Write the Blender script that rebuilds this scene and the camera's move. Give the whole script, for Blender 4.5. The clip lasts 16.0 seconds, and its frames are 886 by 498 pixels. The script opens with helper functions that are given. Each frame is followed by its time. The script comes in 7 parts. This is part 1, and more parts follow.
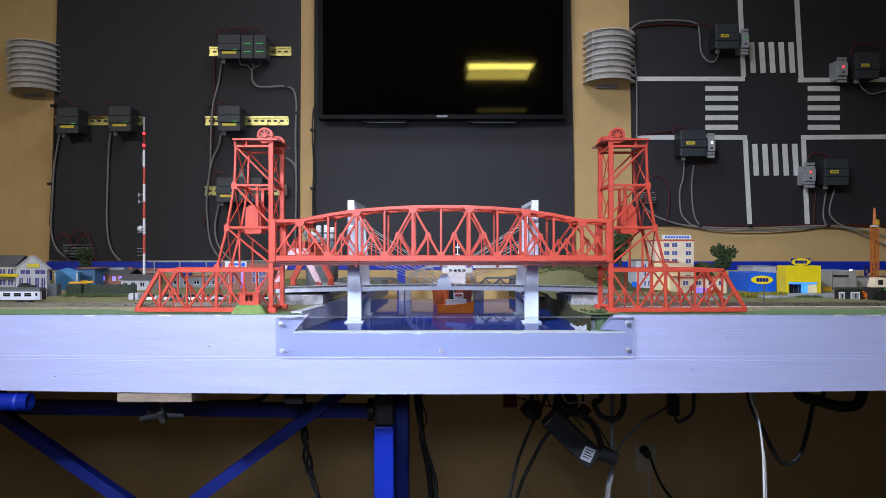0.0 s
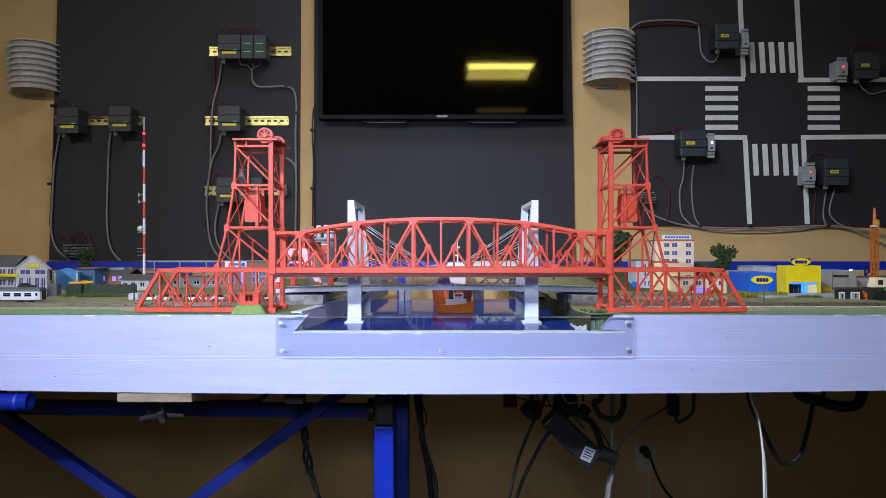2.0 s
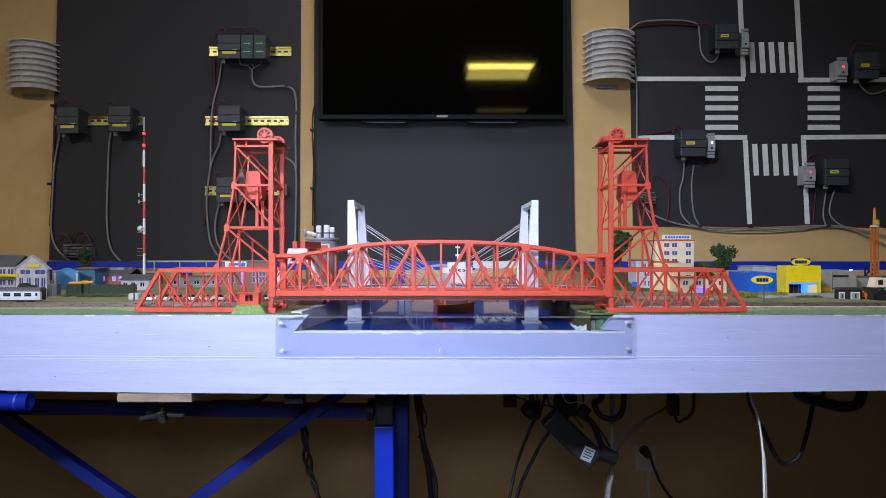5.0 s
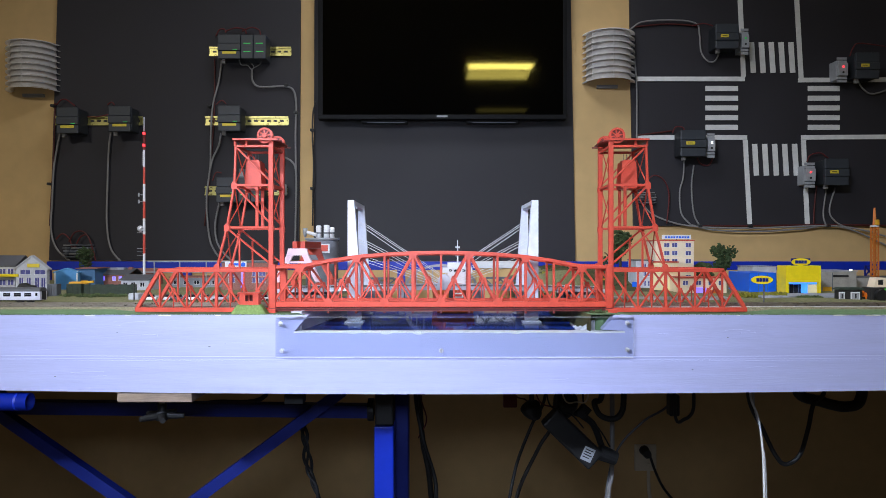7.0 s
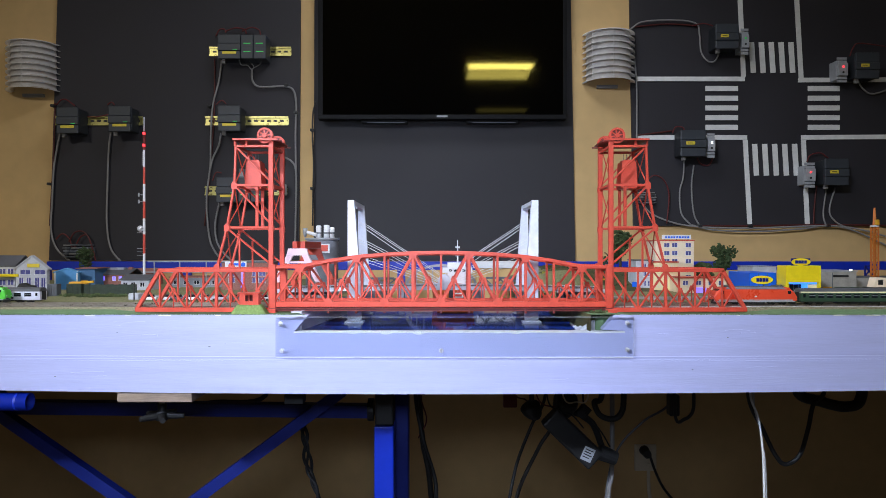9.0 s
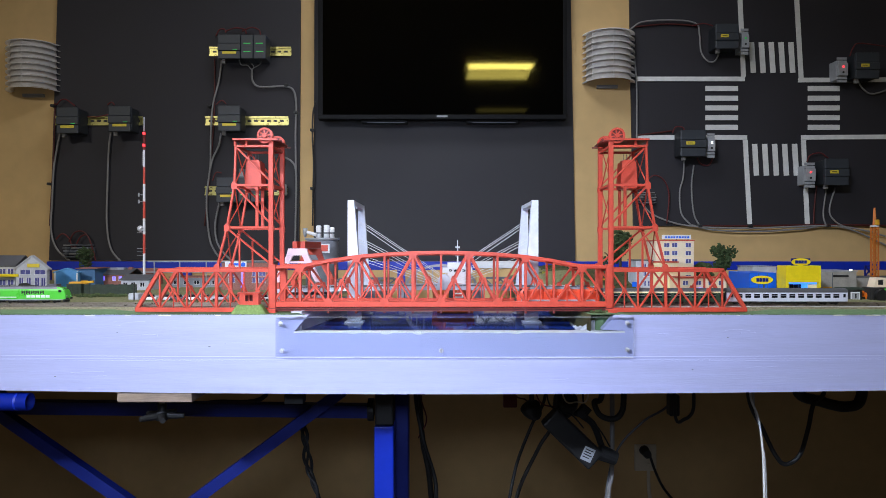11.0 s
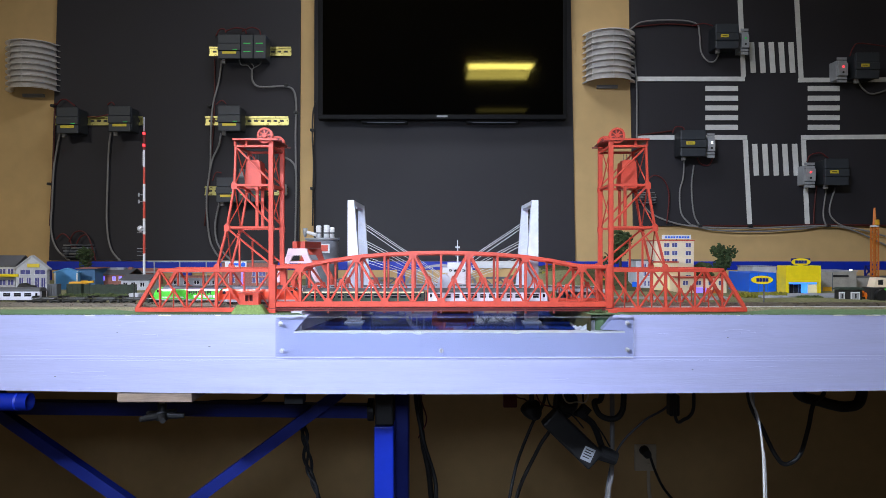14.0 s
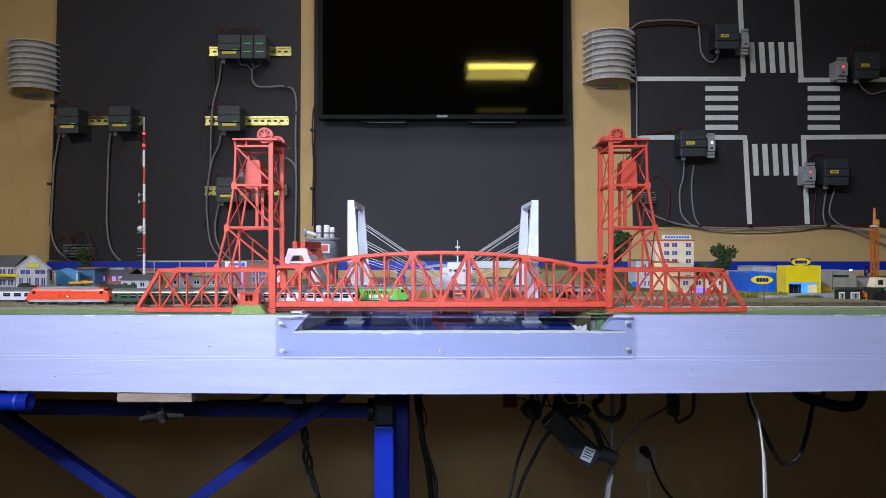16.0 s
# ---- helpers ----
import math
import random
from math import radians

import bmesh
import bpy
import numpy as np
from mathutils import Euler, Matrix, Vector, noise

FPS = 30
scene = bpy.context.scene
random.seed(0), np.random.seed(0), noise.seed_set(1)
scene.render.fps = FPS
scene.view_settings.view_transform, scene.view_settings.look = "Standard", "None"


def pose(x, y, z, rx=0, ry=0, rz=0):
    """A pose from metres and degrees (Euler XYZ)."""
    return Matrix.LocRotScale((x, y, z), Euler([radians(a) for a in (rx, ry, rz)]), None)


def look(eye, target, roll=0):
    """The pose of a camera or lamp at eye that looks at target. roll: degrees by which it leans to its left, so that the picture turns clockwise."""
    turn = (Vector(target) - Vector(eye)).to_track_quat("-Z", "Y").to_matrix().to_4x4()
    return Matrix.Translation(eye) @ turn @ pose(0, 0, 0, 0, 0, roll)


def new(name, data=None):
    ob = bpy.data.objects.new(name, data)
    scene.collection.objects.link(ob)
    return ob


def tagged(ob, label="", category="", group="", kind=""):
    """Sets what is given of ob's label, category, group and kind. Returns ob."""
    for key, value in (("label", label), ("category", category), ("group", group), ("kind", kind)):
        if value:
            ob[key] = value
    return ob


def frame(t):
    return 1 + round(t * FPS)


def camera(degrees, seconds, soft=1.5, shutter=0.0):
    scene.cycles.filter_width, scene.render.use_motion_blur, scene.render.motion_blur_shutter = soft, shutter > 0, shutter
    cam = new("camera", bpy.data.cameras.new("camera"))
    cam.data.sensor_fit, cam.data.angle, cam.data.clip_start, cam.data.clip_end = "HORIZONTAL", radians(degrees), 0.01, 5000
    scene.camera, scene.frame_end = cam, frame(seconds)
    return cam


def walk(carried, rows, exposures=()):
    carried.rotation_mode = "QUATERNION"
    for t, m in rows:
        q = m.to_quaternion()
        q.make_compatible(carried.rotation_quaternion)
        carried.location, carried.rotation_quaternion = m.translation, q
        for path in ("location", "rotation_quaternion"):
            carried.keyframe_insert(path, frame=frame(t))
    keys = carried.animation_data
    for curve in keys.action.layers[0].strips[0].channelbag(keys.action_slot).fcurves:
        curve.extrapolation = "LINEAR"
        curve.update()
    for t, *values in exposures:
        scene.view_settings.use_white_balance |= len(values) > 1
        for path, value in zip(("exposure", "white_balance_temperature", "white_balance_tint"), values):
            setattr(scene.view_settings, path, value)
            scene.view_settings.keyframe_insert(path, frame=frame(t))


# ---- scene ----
# A level camera on a tripod, standing still before a model railway.
cam = camera(66, 16.0, 0.75)
walk(cam, [(0.0, pose(0, 0, 1.12, 90, 0, 0)), (16.0, pose(0, 0, 1.12, 90, 0, 0))], [(0.0, 0.0), (16.0, 0.0)])

# ---------------------------------------------------------------- light
WARM = (1.0, 0.96, 0.86)
COOL = (0.66, 0.775, 1.0)
LAMP_POWER = 29.5
world = bpy.data.worlds.new("world")
scene.world = world
world.use_nodes = True
world.node_tree.nodes["Background"].inputs["Color"].default_value = (0.9, 0.85, 0.75, 1)
world.node_tree.nodes["Background"].inputs["Strength"].default_value = 0.01


def ceiling_lamp(x, y, z, power, w=0.62, d=0.5, colour=WARM):
    data = bpy.data.lights.new("ceiling_lamp", "AREA")
    data.shape, data.size, data.size_y, data.energy, data.color = "RECTANGLE", w, d, power, colour
    ob = new("ceiling_lamp", data)
    ob.location = (x, y, z)
    return ob


# place, power and depth of each ceiling panel
LAMPS = [(0.55, -1.36, LAMP_POWER * 0.70, 0.22), (0.55, -1.69, LAMP_POWER * 0.30, 0.36), (-2.15, -1.45, LAMP_POWER * 3.3, 0.5), (2.78, -1.53, LAMP_POWER * 0.20, 0.5), (0.0, 1.62, LAMP_POWER * 0.5, 0.5),
         (0.74, -3.42, LAMP_POWER * 0.018, 0.25)]
for lx, ly, lp, ld in LAMPS:
    ceiling_lamp(lx, ly, 2.868, lp, 0.62, ld, WARM if ly < 0 else (0.86, 0.92, 1.0))
# a cool flood lamp close under the ceiling, turned to the layout
HUNG = (-1.78, -1.98, 2.80)
AIM = (-0.05, 1.3, 0.92)
flood = ceiling_lamp(*HUNG, 11.3, 0.56, 0.20, COOL)
flood.data.spread = radians(40)
flood.matrix_world = look(HUNG, AIM)
# a cool LED panel on a stand close above the tripod head
STAND = (-0.08, -0.08, 1.34)
FACING = (-0.22, 1.3, 1.28)
led = ceiling_lamp(*STAND, 2.1, 0.26, 0.18, COOL)
led.data.spread = radians(74)
led.matrix_world = look(STAND, FACING)


# ---------------------------------------------------------------- materials
def mat(name, colour, rough=0.6, metal=0.0, vary=0.12, scale=40.0, bump=0.0, second=None, emit=0.0, clear=0.0, coat=0.0, stretch=None):
    m = bpy.data.materials.new(name)
    m.use_nodes = True
    nt = m.node_tree
    b = nt.nodes["Principled BSDF"]
    b.inputs["Roughness"].default_value, b.inputs["Metallic"].default_value = rough, metal
    b.inputs["Coat Weight"].default_value = coat
    if clear:
        b.inputs["Transmission Weight"].default_value = clear
    tc = nt.nodes.new("ShaderNodeTexCoord")
    src = tc.outputs["Object"]
    if stretch:
        mp = nt.nodes.new("ShaderNodeMapping")
        mp.inputs["Scale"].default_value = stretch
        nt.links.new(src, mp.inputs["Vector"])
        src = mp.outputs["Vector"]
    n1, n2 = nt.nodes.new("ShaderNodeTexNoise"), nt.nodes.new("ShaderNodeTexNoise")
    for n, s in ((n1, scale), (n2, scale * 6.3)):
        n.inputs["Scale"].default_value, n.inputs["Detail"].default_value = s, 5
        nt.links.new(src, n.inputs["Vector"])
    add = nt.nodes.new("ShaderNodeMath")
    add.operation = "MULTIPLY_ADD"
    nt.links.new(n2.outputs["Fac"], add.inputs[0])
    add.inputs[1].default_value = 0.5
    nt.links.new(n1.outputs["Fac"], add.inputs[2])
    ramp = nt.nodes.new("ShaderNodeValToRGB")
    ramp.color_ramp.elements[0].position, ramp.color_ramp.elements[1].position = 0.5, 1.0
    lo = second if second else tuple(max(0.0, c * (1 - 1.6 * vary)) for c in colour)
    hi = colour if second else tuple(min(1.0, c * (1 + vary)) for c in colour)
    ramp.color_ramp.elements[0].color, ramp.color_ramp.elements[1].color = (*lo, 1), (*hi, 1)
    nt.links.new(add.outputs[0], ramp.inputs["Fac"])
    nt.links.new(ramp.outputs["Color"], b.inputs["Base Color"])
    if emit:
        b.inputs["Emission Color"].default_value, b.inputs["Emission Strength"].default_value = (*colour, 1), emit
    if bump:
        bp = nt.nodes.new("ShaderNodeBump")
        bp.inputs["Strength"].default_value, bp.inputs["Distance"].default_value = min(1.0, bump), 0.002
        nt.links.new(add.outputs[0], bp.inputs["Height"])
        nt.links.new(bp.outputs["Normal"], b.inputs["Normal"])
    if rough > 0.15 and not clear:
        rr = nt.nodes.new("ShaderNodeMapRange")
        rr.inputs["From Min"].default_value, rr.inputs["From Max"].default_value = 0.4, 1.1
        rr.inputs["To Min"].default_value, rr.inputs["To Max"].default_value = max(0.05, rough - 0.1), min(1.0, rough + 0.1)
        nt.links.new(add.outputs[0], rr.inputs["Value"])
        nt.links.new(rr.outputs["Result"], b.inputs["Roughness"])
    return m


M_WALL = mat("wall_paint", (0.64, 0.425, 0.186), 0.75, vary=0.08, scale=3, bump=0.15)
M_BOARD = mat("dark_board_paint", (0.0232, 0.0208, 0.0264), 0.66, vary=0.14, scale=4, bump=0.12)
# for walls out of view, dark to keep bounced light off the table's underside
M_HALL = mat("unseen_wall_dark", (0.085, 0.060, 0.038), 0.8, vary=0.08, scale=3, bump=0.15)
M_CEIL = mat("ceiling_paint", (0.72, 0.70, 0.66), 0.8, vary=0.04, scale=4)
M_FLOOR = mat("floor_vinyl", (0.020, 0.0155, 0.011), 0.5, vary=0.2, scale=6)
M_FASCIA = mat("fascia_paint", (0.44, 0.46, 0.72), 0.42, vary=0.045, scale=7, bump=0.24, stretch=(0.8, 12, 10))
M_EDGE = mat("chipped_white", (0.82, 0.82, 0.80), 0.7, vary=0.1, scale=90, bump=0.4)
M_RED = mat("bridge_red", (0.63, 0.074, 0.043), 0.42, vary=0.10, scale=60, bump=0.06)
# darker copy of the bridge red: underside and inner shade put into the colour
M_DKRED = mat("bridge_red_shaded", (0.17, 0.022, 0.018), 0.5, vary=0.15, scale=60)
M_WHITE = mat("white_paint", (0.78, 0.78, 0.80), 0.45, vary=0.06, scale=50)
M_PYLON = mat("pylon_grey", (0.70, 0.74, 0.85), 0.4, vary=0.08, scale=30, bump=0.1)
M_CONC = mat("model_concrete", (0.36, 0.37, 0.42), 0.7, vary=0.25, scale=50, bump=0.4)
M_STONE = mat("abutment_stone", (0.62, 0.61, 0.66), 0.75, scale=70, bump=0.8, second=(0.24, 0.22, 0.23))
M_QUAY = mat("quay_paint", (0.56, 0.58, 0.68), 0.6, vary=0.12, scale=25, bump=0.2)
M_ASPHALT = mat("model_asphalt", (0.13, 0.13, 0.15), 0.8, vary=0.25, scale=120, bump=0.3)
M_GRASS = mat("flock_green", (0.17, 0.27, 0.13), 0.95, vary=0.3, scale=160, bump=0.8, second=(0.11, 0.19, 0.09))
M_FIELD = mat("scatter_brown_green", (0.34, 0.31, 0.15), 0.95, vary=0.4, scale=220, bump=1.0, second=(0.13, 0.14, 0.06))
M_HILL = mat("hill_turf", (0.105, 0.082, 0.025), 0.95, scale=60, bump=1.0, second=(0.022, 0.033, 0.009))
M_BALLAST = mat("ballast", (0.42, 0.37, 0.24), 0.9, vary=0.5, scale=420, bump=1.0, second=(0.14, 0.115, 0.06))
M_SLEEPER = mat("sleeper_grey", (0.78, 0.75, 0.70), 0.85, vary=0.2, scale=200)
M_SLEEPERB = mat("sleeper_brown", (0.30, 0.26, 0.21), 0.85, vary=0.3, scale=200)
M_RAIL = mat("rail_steel", (0.42, 0.36, 0.30), 0.32, metal=0.85, vary=0.2, scale=120)
M_WATER = mat("water_blue", (0.016, 0.050, 0.34), 0.05, vary=0.25, scale=6, coat=0.6)
M_WATER.node_tree.nodes["Principled BSDF"].inputs["Specular IOR Level"].default_value = 0.04
M_WATER.node_tree.nodes["Principled BSDF"].inputs["Coat Weight"].default_value = 0.0
M_BLUE = mat("blue_lacquer", (0.003, 0.024, 0.40), 0.42, vary=0.08, scale=20)
# plain navy on the signs; on leg and braces, blue with shade put in
M_NAVY = mat("navy_and_shaded_blue", (0.002, 0.012, 0.17), 0.45, vary=0.1, scale=20)
M_BLACK = mat("black_plastic", (0.012, 0.012, 0.013), 0.5, vary=0.2, scale=50)
M_TVFRAME = mat("tv_frame", (0.006, 0.006, 0.007), 0.5, vary=0.1, scale=60)
M_SCREEN = mat("tv_screen", (0.001, 0.001, 0.0012), 0.04, vary=0.05, scale=30)
for dull, level in ((M_TVFRAME, 0.12), (M_SCREEN, 0.36)):
    dull.node_tree.nodes["Principled BSDF"].inputs["Specular IOR Level"].default_value = level
M_SCREEN.node_tree.nodes["Principled BSDF"].inputs["Specular Tint"].default_value = (1.0, 0.86, 0.20, 1)
M_PLC = mat("controller_grey", (0.040, 0.046, 0.056), 0.5, vary=0.1, scale=60)
M_PLC2 = mat("controller_dark", (0.022, 0.025, 0.030), 0.5, vary=0.1, scale=60)
M_TEAL = mat("device_teal", (0.15, 0.21, 0.23), 0.5, vary=0.1, scale=60)
M_MODULE = mat("relay_grey", (0.36, 0.37, 0.39), 0.5, vary=0.1, scale=80)
M_YELLOW = mat("label_yellow", (0.80, 0.62, 0.05), 0.5, vary=0.06, scale=80)
M_BRASS = mat("din_rail_zinc", (0.50, 0.45, 0.16), 0.32, metal=0.7, vary=0.15, scale=60)
M_ZINC = mat("zinc_screw", (0.8, 0.8, 0.84), 0.3, metal=0.5, vary=0.1, scale=100)
M_CABLE = mat("grey_cable", (0.25, 0.24, 0.235), 0.55, vary=0.1, scale=40)
M_REDCABLE = mat("red_cable", (0.13, 0.012, 0.012), 0.5, vary=0.1, scale=40)
M_DKREDCABLE = mat("dark_red_cable", (0.085, 0.012, 0.010), 0.5, vary=0.1, scale=40)
M_SHIELD = mat("shield_white", (0.84, 0.80, 0.77), 0.35, vary=0.08, scale=30)
_sh = M_SHIELD.node_tree.nodes["Principled BSDF"]
_sh.inputs["Subsurface Radius"].default_value = (1.0, 1.0, 1.0)
_sh.inputs["Subsurface Weight"].default_value, _sh.inputs["Subsurface Scale"].default_value = 0.7, 0.03
M_SILO = mat("silo_grey", (0.24, 0.25, 0.29), 0.55, vary=0.12, scale=40)
M_WOOD = mat("raw_wood", (0.28, 0.21, 0.16), 0.7, vary=0.3, scale=12, stretch=(1, 9, 9), bump=0.3)
M_GREENLOCO = mat("loco_green", (0.10, 0.62, 0.055), 0.3, vary=0.05, scale=40, coat=0.3)
M_REDLOCO = mat("loco_red", (0.78, 0.075, 0.03), 0.3, vary=0.05, scale=40, coat=0.3)
M_COACHG = mat("coach_green", (0.030, 0.060, 0.034), 0.4, vary=0.1, scale=40)
M_COACHW = mat("coach_silver", (0.68, 0.68, 0.78), 0.35, vary=0.06, scale=40)
M_ROOF = mat("roof_grey", (0.10, 0.10, 0.11), 0.6, vary=0.15, scale=40)
M_ROOFPANEL = mat("roof_panel_grey", (0.20, 0.20, 0.23), 0.5, vary=0.15, scale=60)
M_DARKGLASS = mat("dark_glass", (0.015, 0.016, 0.022), 0.12, vary=0.1, scale=40)
M_CHASSIS = mat("chassis_black", (0.020, 0.019, 0.018), 0.6, vary=0.3, scale=120)
M_ORANGE = mat("hull_orange", (0.86, 0.20, 0.012), 0.4, vary=0.1, scale=50)
M_RUST = mat("hull_rust", (0.66, 0.13, 0.018), 0.5, vary=0.2, scale=40)
M_BEIGE = mat("facade_beige", (0.90, 0.74, 0.54), 0.7, vary=0.06, scale=50)
M_CREAM = mat("facade_cream", (0.92, 0.82, 0.50), 0.7, vary=0.06, scale=50)
M_STOREBLUE = mat("store_blue", (0.008, 0.14, 0.82), 0.4, vary=0.06, scale=40)
M_STOREYEL = mat("store_yellow", (0.90, 0.69, 0.010), 0.45, vary=0.06, scale=40)
M_LTBLUE = mat("house_blue", (0.10, 0.33, 0.66), 0.6, vary=0.08, scale=40)
M_MIDBLUE = mat("shed_blue", (0.06, 0.16, 0.32), 0.6, vary=0.1, scale=40)
M_BRICK = mat("model_brick", (0.34, 0.14, 0.11), 0.8, vary=0.25, scale=200, bump=0.4)
M_GREYWALL = mat("plaster_grey", (0.52, 0.53, 0.58), 0.75, vary=0.12, scale=60)
M_TAUPE = mat("plaster_taupe", (0.33, 0.31, 0.28), 0.75, vary=0.15, scale=60)
M_DKGREEN = mat("dark_green_wall", (0.035, 0.050, 0.035), 0.8, vary=0.3, scale=120, bump=0.5)
M_CRANEYEL = mat("machine_yellow", (0.70, 0.36, 0.02), 0.4, vary=0.1, scale=60)
M_CRANEOR = mat("crane_orange", (0.62, 0.17, 0.02), 0.45, vary=0.1, scale=60)
M_LEAF = mat("foliage", (0.10, 0.13, 0.04), 0.85, vary=0.4, scale=90, second=(0.03, 0.05, 0.016))
M_FLOWER = mat("yellow_flowers", (0.42, 0.36, 0.03), 0.9, scale=300, bump=1.0, second=(0.08, 0.11, 0.02))
M_TREE = mat("tree_leaves", (0.060, 0.095, 0.028), 0.85, vary=0.4, scale=90, second=(0.018, 0.034, 0.010))
M_MOUND = mat("mound_flock", (0.27, 0.38, 0.13), 0.95, scale=260, bump=0.9, second=(0.16, 0.25, 0.07))
M_ROCK = mat("plaster_rock", (0.78, 0.78, 0.84), 0.85, scale=60, bump=0.7, second=(0.42, 0.44, 0.48))
M_BARK = mat("bark", (0.07, 0.05, 0.035), 0.9, vary=0.3, scale=120)
M_WINDOW = mat("window_violet", (0.11, 0.11, 0.30), 0.2, vary=0.25, scale=80)
M_GLOWV = mat("violet_light", (0.20, 0.14, 1.0), 0.5, vary=0.02, emit=1.3)
M_GLOWB = mat("blue_light", (0.05, 0.25, 1.0), 0.5, vary=0.02, emit=1.3)
M_GLOWG = mat("green_light", (0.05, 0.7, 0.12), 0.5, vary=0.02, emit=0.12)
M_GLOWR = mat("red_light", (1.0, 0.04, 0.05), 0.5, vary=0.02, emit=2.5)
M_GLOWW = mat("white_light", (0.9, 0.95, 1.0), 0.5, vary=0.02, emit=2.5)
M_PINK = mat("crane_white_pink", (0.86, 0.62, 0.71), 0.45, vary=0.06, scale=60)
M_TAPE = mat("white_tape", (0.80, 0.79, 0.77), 0.6, vary=0.08, scale=30)
M_SOCKET = mat("socket_plastic", (0.66, 0.58, 0.44), 0.5, vary=0.05, scale=30)
M_GREYSTEEL = mat("model_steel", (0.10, 0.105, 0.12), 0.5, vary=0.15, scale=60)


def glass_mat():
    m = bpy.data.materials.new("acrylic")
    m.use_nodes = True
    nt = m.node_tree
    nt.nodes.remove(nt.nodes["Principled BSDF"])
    clear, gloss, mix = nt.nodes.new("ShaderNodeBsdfTransparent"), nt.nodes.new("ShaderNodeBsdfGlossy"), nt.nodes.new("ShaderNodeMixShader")
    clear.inputs["Color"].default_value = (0.93, 0.945, 0.96, 1)
    gloss.inputs["Roughness"].default_value = 0.03
    mix.inputs["Fac"].default_value = 0.045
    nt.links.new(clear.outputs["BSDF"], mix.inputs[1])
    nt.links.new(gloss.outputs["BSDF"], mix.inputs[2])
    nt.links.new(mix.outputs["Shader"], nt.nodes["Material Output"].inputs["Surface"])
    return m


M_ACRYLIC = glass_mat()

# ---------------------------------------------------------------- building helpers
ORIGIN = {}


def thing(name, loc, label, category, group="", kind=""):
    ob = new(name)
    ob.empty_display_size = 0.02
    ob.location = loc
    ORIGIN[ob.name] = Vector(loc)
    return tagged(ob, label, category, group, kind)


def part(name, bm, material, parent, label=""):
    """One mesh under a thing or a part; bm is in world metres."""
    o = ORIGIN[parent.name]
    bmesh.ops.translate(bm, verts=bm.verts, vec=-o)
    me = bpy.data.meshes.new(name)
    bm.to_mesh(me)
    bm.free()
    me.materials.append(material)
    ob = new(name, me)
    ob.parent = parent
    ORIGIN[ob.name] = o
    return tagged(ob, label)


def solid(name, bm, material, label, category="", group="", kind=""):
    """A top-level thing of one mesh; its origin goes to the middle of its foot."""
    co = [v.co for v in bm.verts]
    lo = [min(c[i] for c in co) for i in range(3)]
    hi = [max(c[i] for c in co) for i in range(3)]
    o = Vector(((lo[0] + hi[0]) / 2, (lo[1] + hi[1]) / 2, lo[2]))
    bmesh.ops.translate(bm, verts=bm.verts, vec=-o)
    me = bpy.data.meshes.new(name)
    bm.to_mesh(me)
    bm.free()
    me.materials.append(material)
    ob = new(name, me)
    ob.location = o
    ORIGIN[ob.name] = o
    return tagged(ob, label, category, group, kind)


def BM():
    return bmesh.new()


def add_box(bm, x0, x1, y0, y1, z0, z1, bevel=0.0):
    x0, x1, y0, y1, z0, z1 = min(x0, x1), max(x0, x1), min(y0, y1), max(y0, y1), min(z0, z1), max(z0, z1)
    vs = [bm.verts.new(c) for c in ((x0, y0, z0), (x1, y0, z0), (x1, y1, z0), (x0, y1, z0), (x0, y0, z1), (x1, y0, z1), (x1, y1, z1), (x0, y1, z1))]
    fs = [bm.faces.new([vs[i] for i in q]) for q in ((3, 2, 1, 0), (4, 5, 6, 7), (0, 1, 5, 4), (1, 2, 6, 5), (2, 3, 7, 6), (3, 0, 4, 7))]
    if bevel:
        es = list({e for f in fs for e in f.edges})
        bmesh.ops.bevel(bm, geom=es, offset=bevel, segments=2, profile=0.5, affect="EDGES")
    return bm


def box(x0, x1, y0, y1, z0, z1, bevel=0.0):
    return add_box(BM(), x0, x1, y0, y1, z0, z1, bevel)


def add_beam(bm, a, b, w, d, bevel=0.0):
    """A straight bar from a to b, w wide in the xz plane and d deep along y (or across, for bars along y)."""
    a, b = Vector(a), Vector(b)
    t = (b - a).normalized()
    side = Vector((0, 1, 0)) if abs(t.y) < 0.9 else Vector((1, 0, 0))
    u = side.cross(t).normalized()
    v = t.cross(u).normalized()
    vs = []
    for p in (a, b):
        for s1, s2 in ((-1, -1), (1, -1), (1, 1), (-1, 1)):
            vs.append(bm.verts.new(p + u * (s1 * w / 2) + v * (s2 * d / 2)))
    fs = [bm.faces.new([vs[i] for i in q]) for q in ((0, 1, 2, 3), (7, 6, 5, 4), (4, 5, 1, 0), (5, 6, 2, 1), (6, 7, 3, 2), (7, 4, 0, 3))]
    bmesh.ops.recalc_face_normals(bm, faces=fs)
    if bevel:
        bmesh.ops.bevel(bm, geom=list({e for f in fs for e in f.edges}), offset=bevel, segments=1, affect="EDGES")
    return bm


def beam(a, b, w, d, bevel=0.0006):
    return add_beam(BM(), a, b, w, d, bevel)


def add_rod(bm, a, b, r, r2=None, n=12):
    a, b = Vector(a), Vector(b)
    t = b - a
    m = Matrix.Translation((a + b) / 2) @ t.to_track_quat("Z", "Y").to_matrix().to_4x4()
    bmesh.ops.create_cone(bm, cap_ends=True, segments=n, radius1=r, radius2=r if r2 is None else r2, depth=t.length, matrix=m)
    return bm


def rod(a, b, r, r2=None, n=12):
    return add_rod(BM(), a, b, r, r2, n)


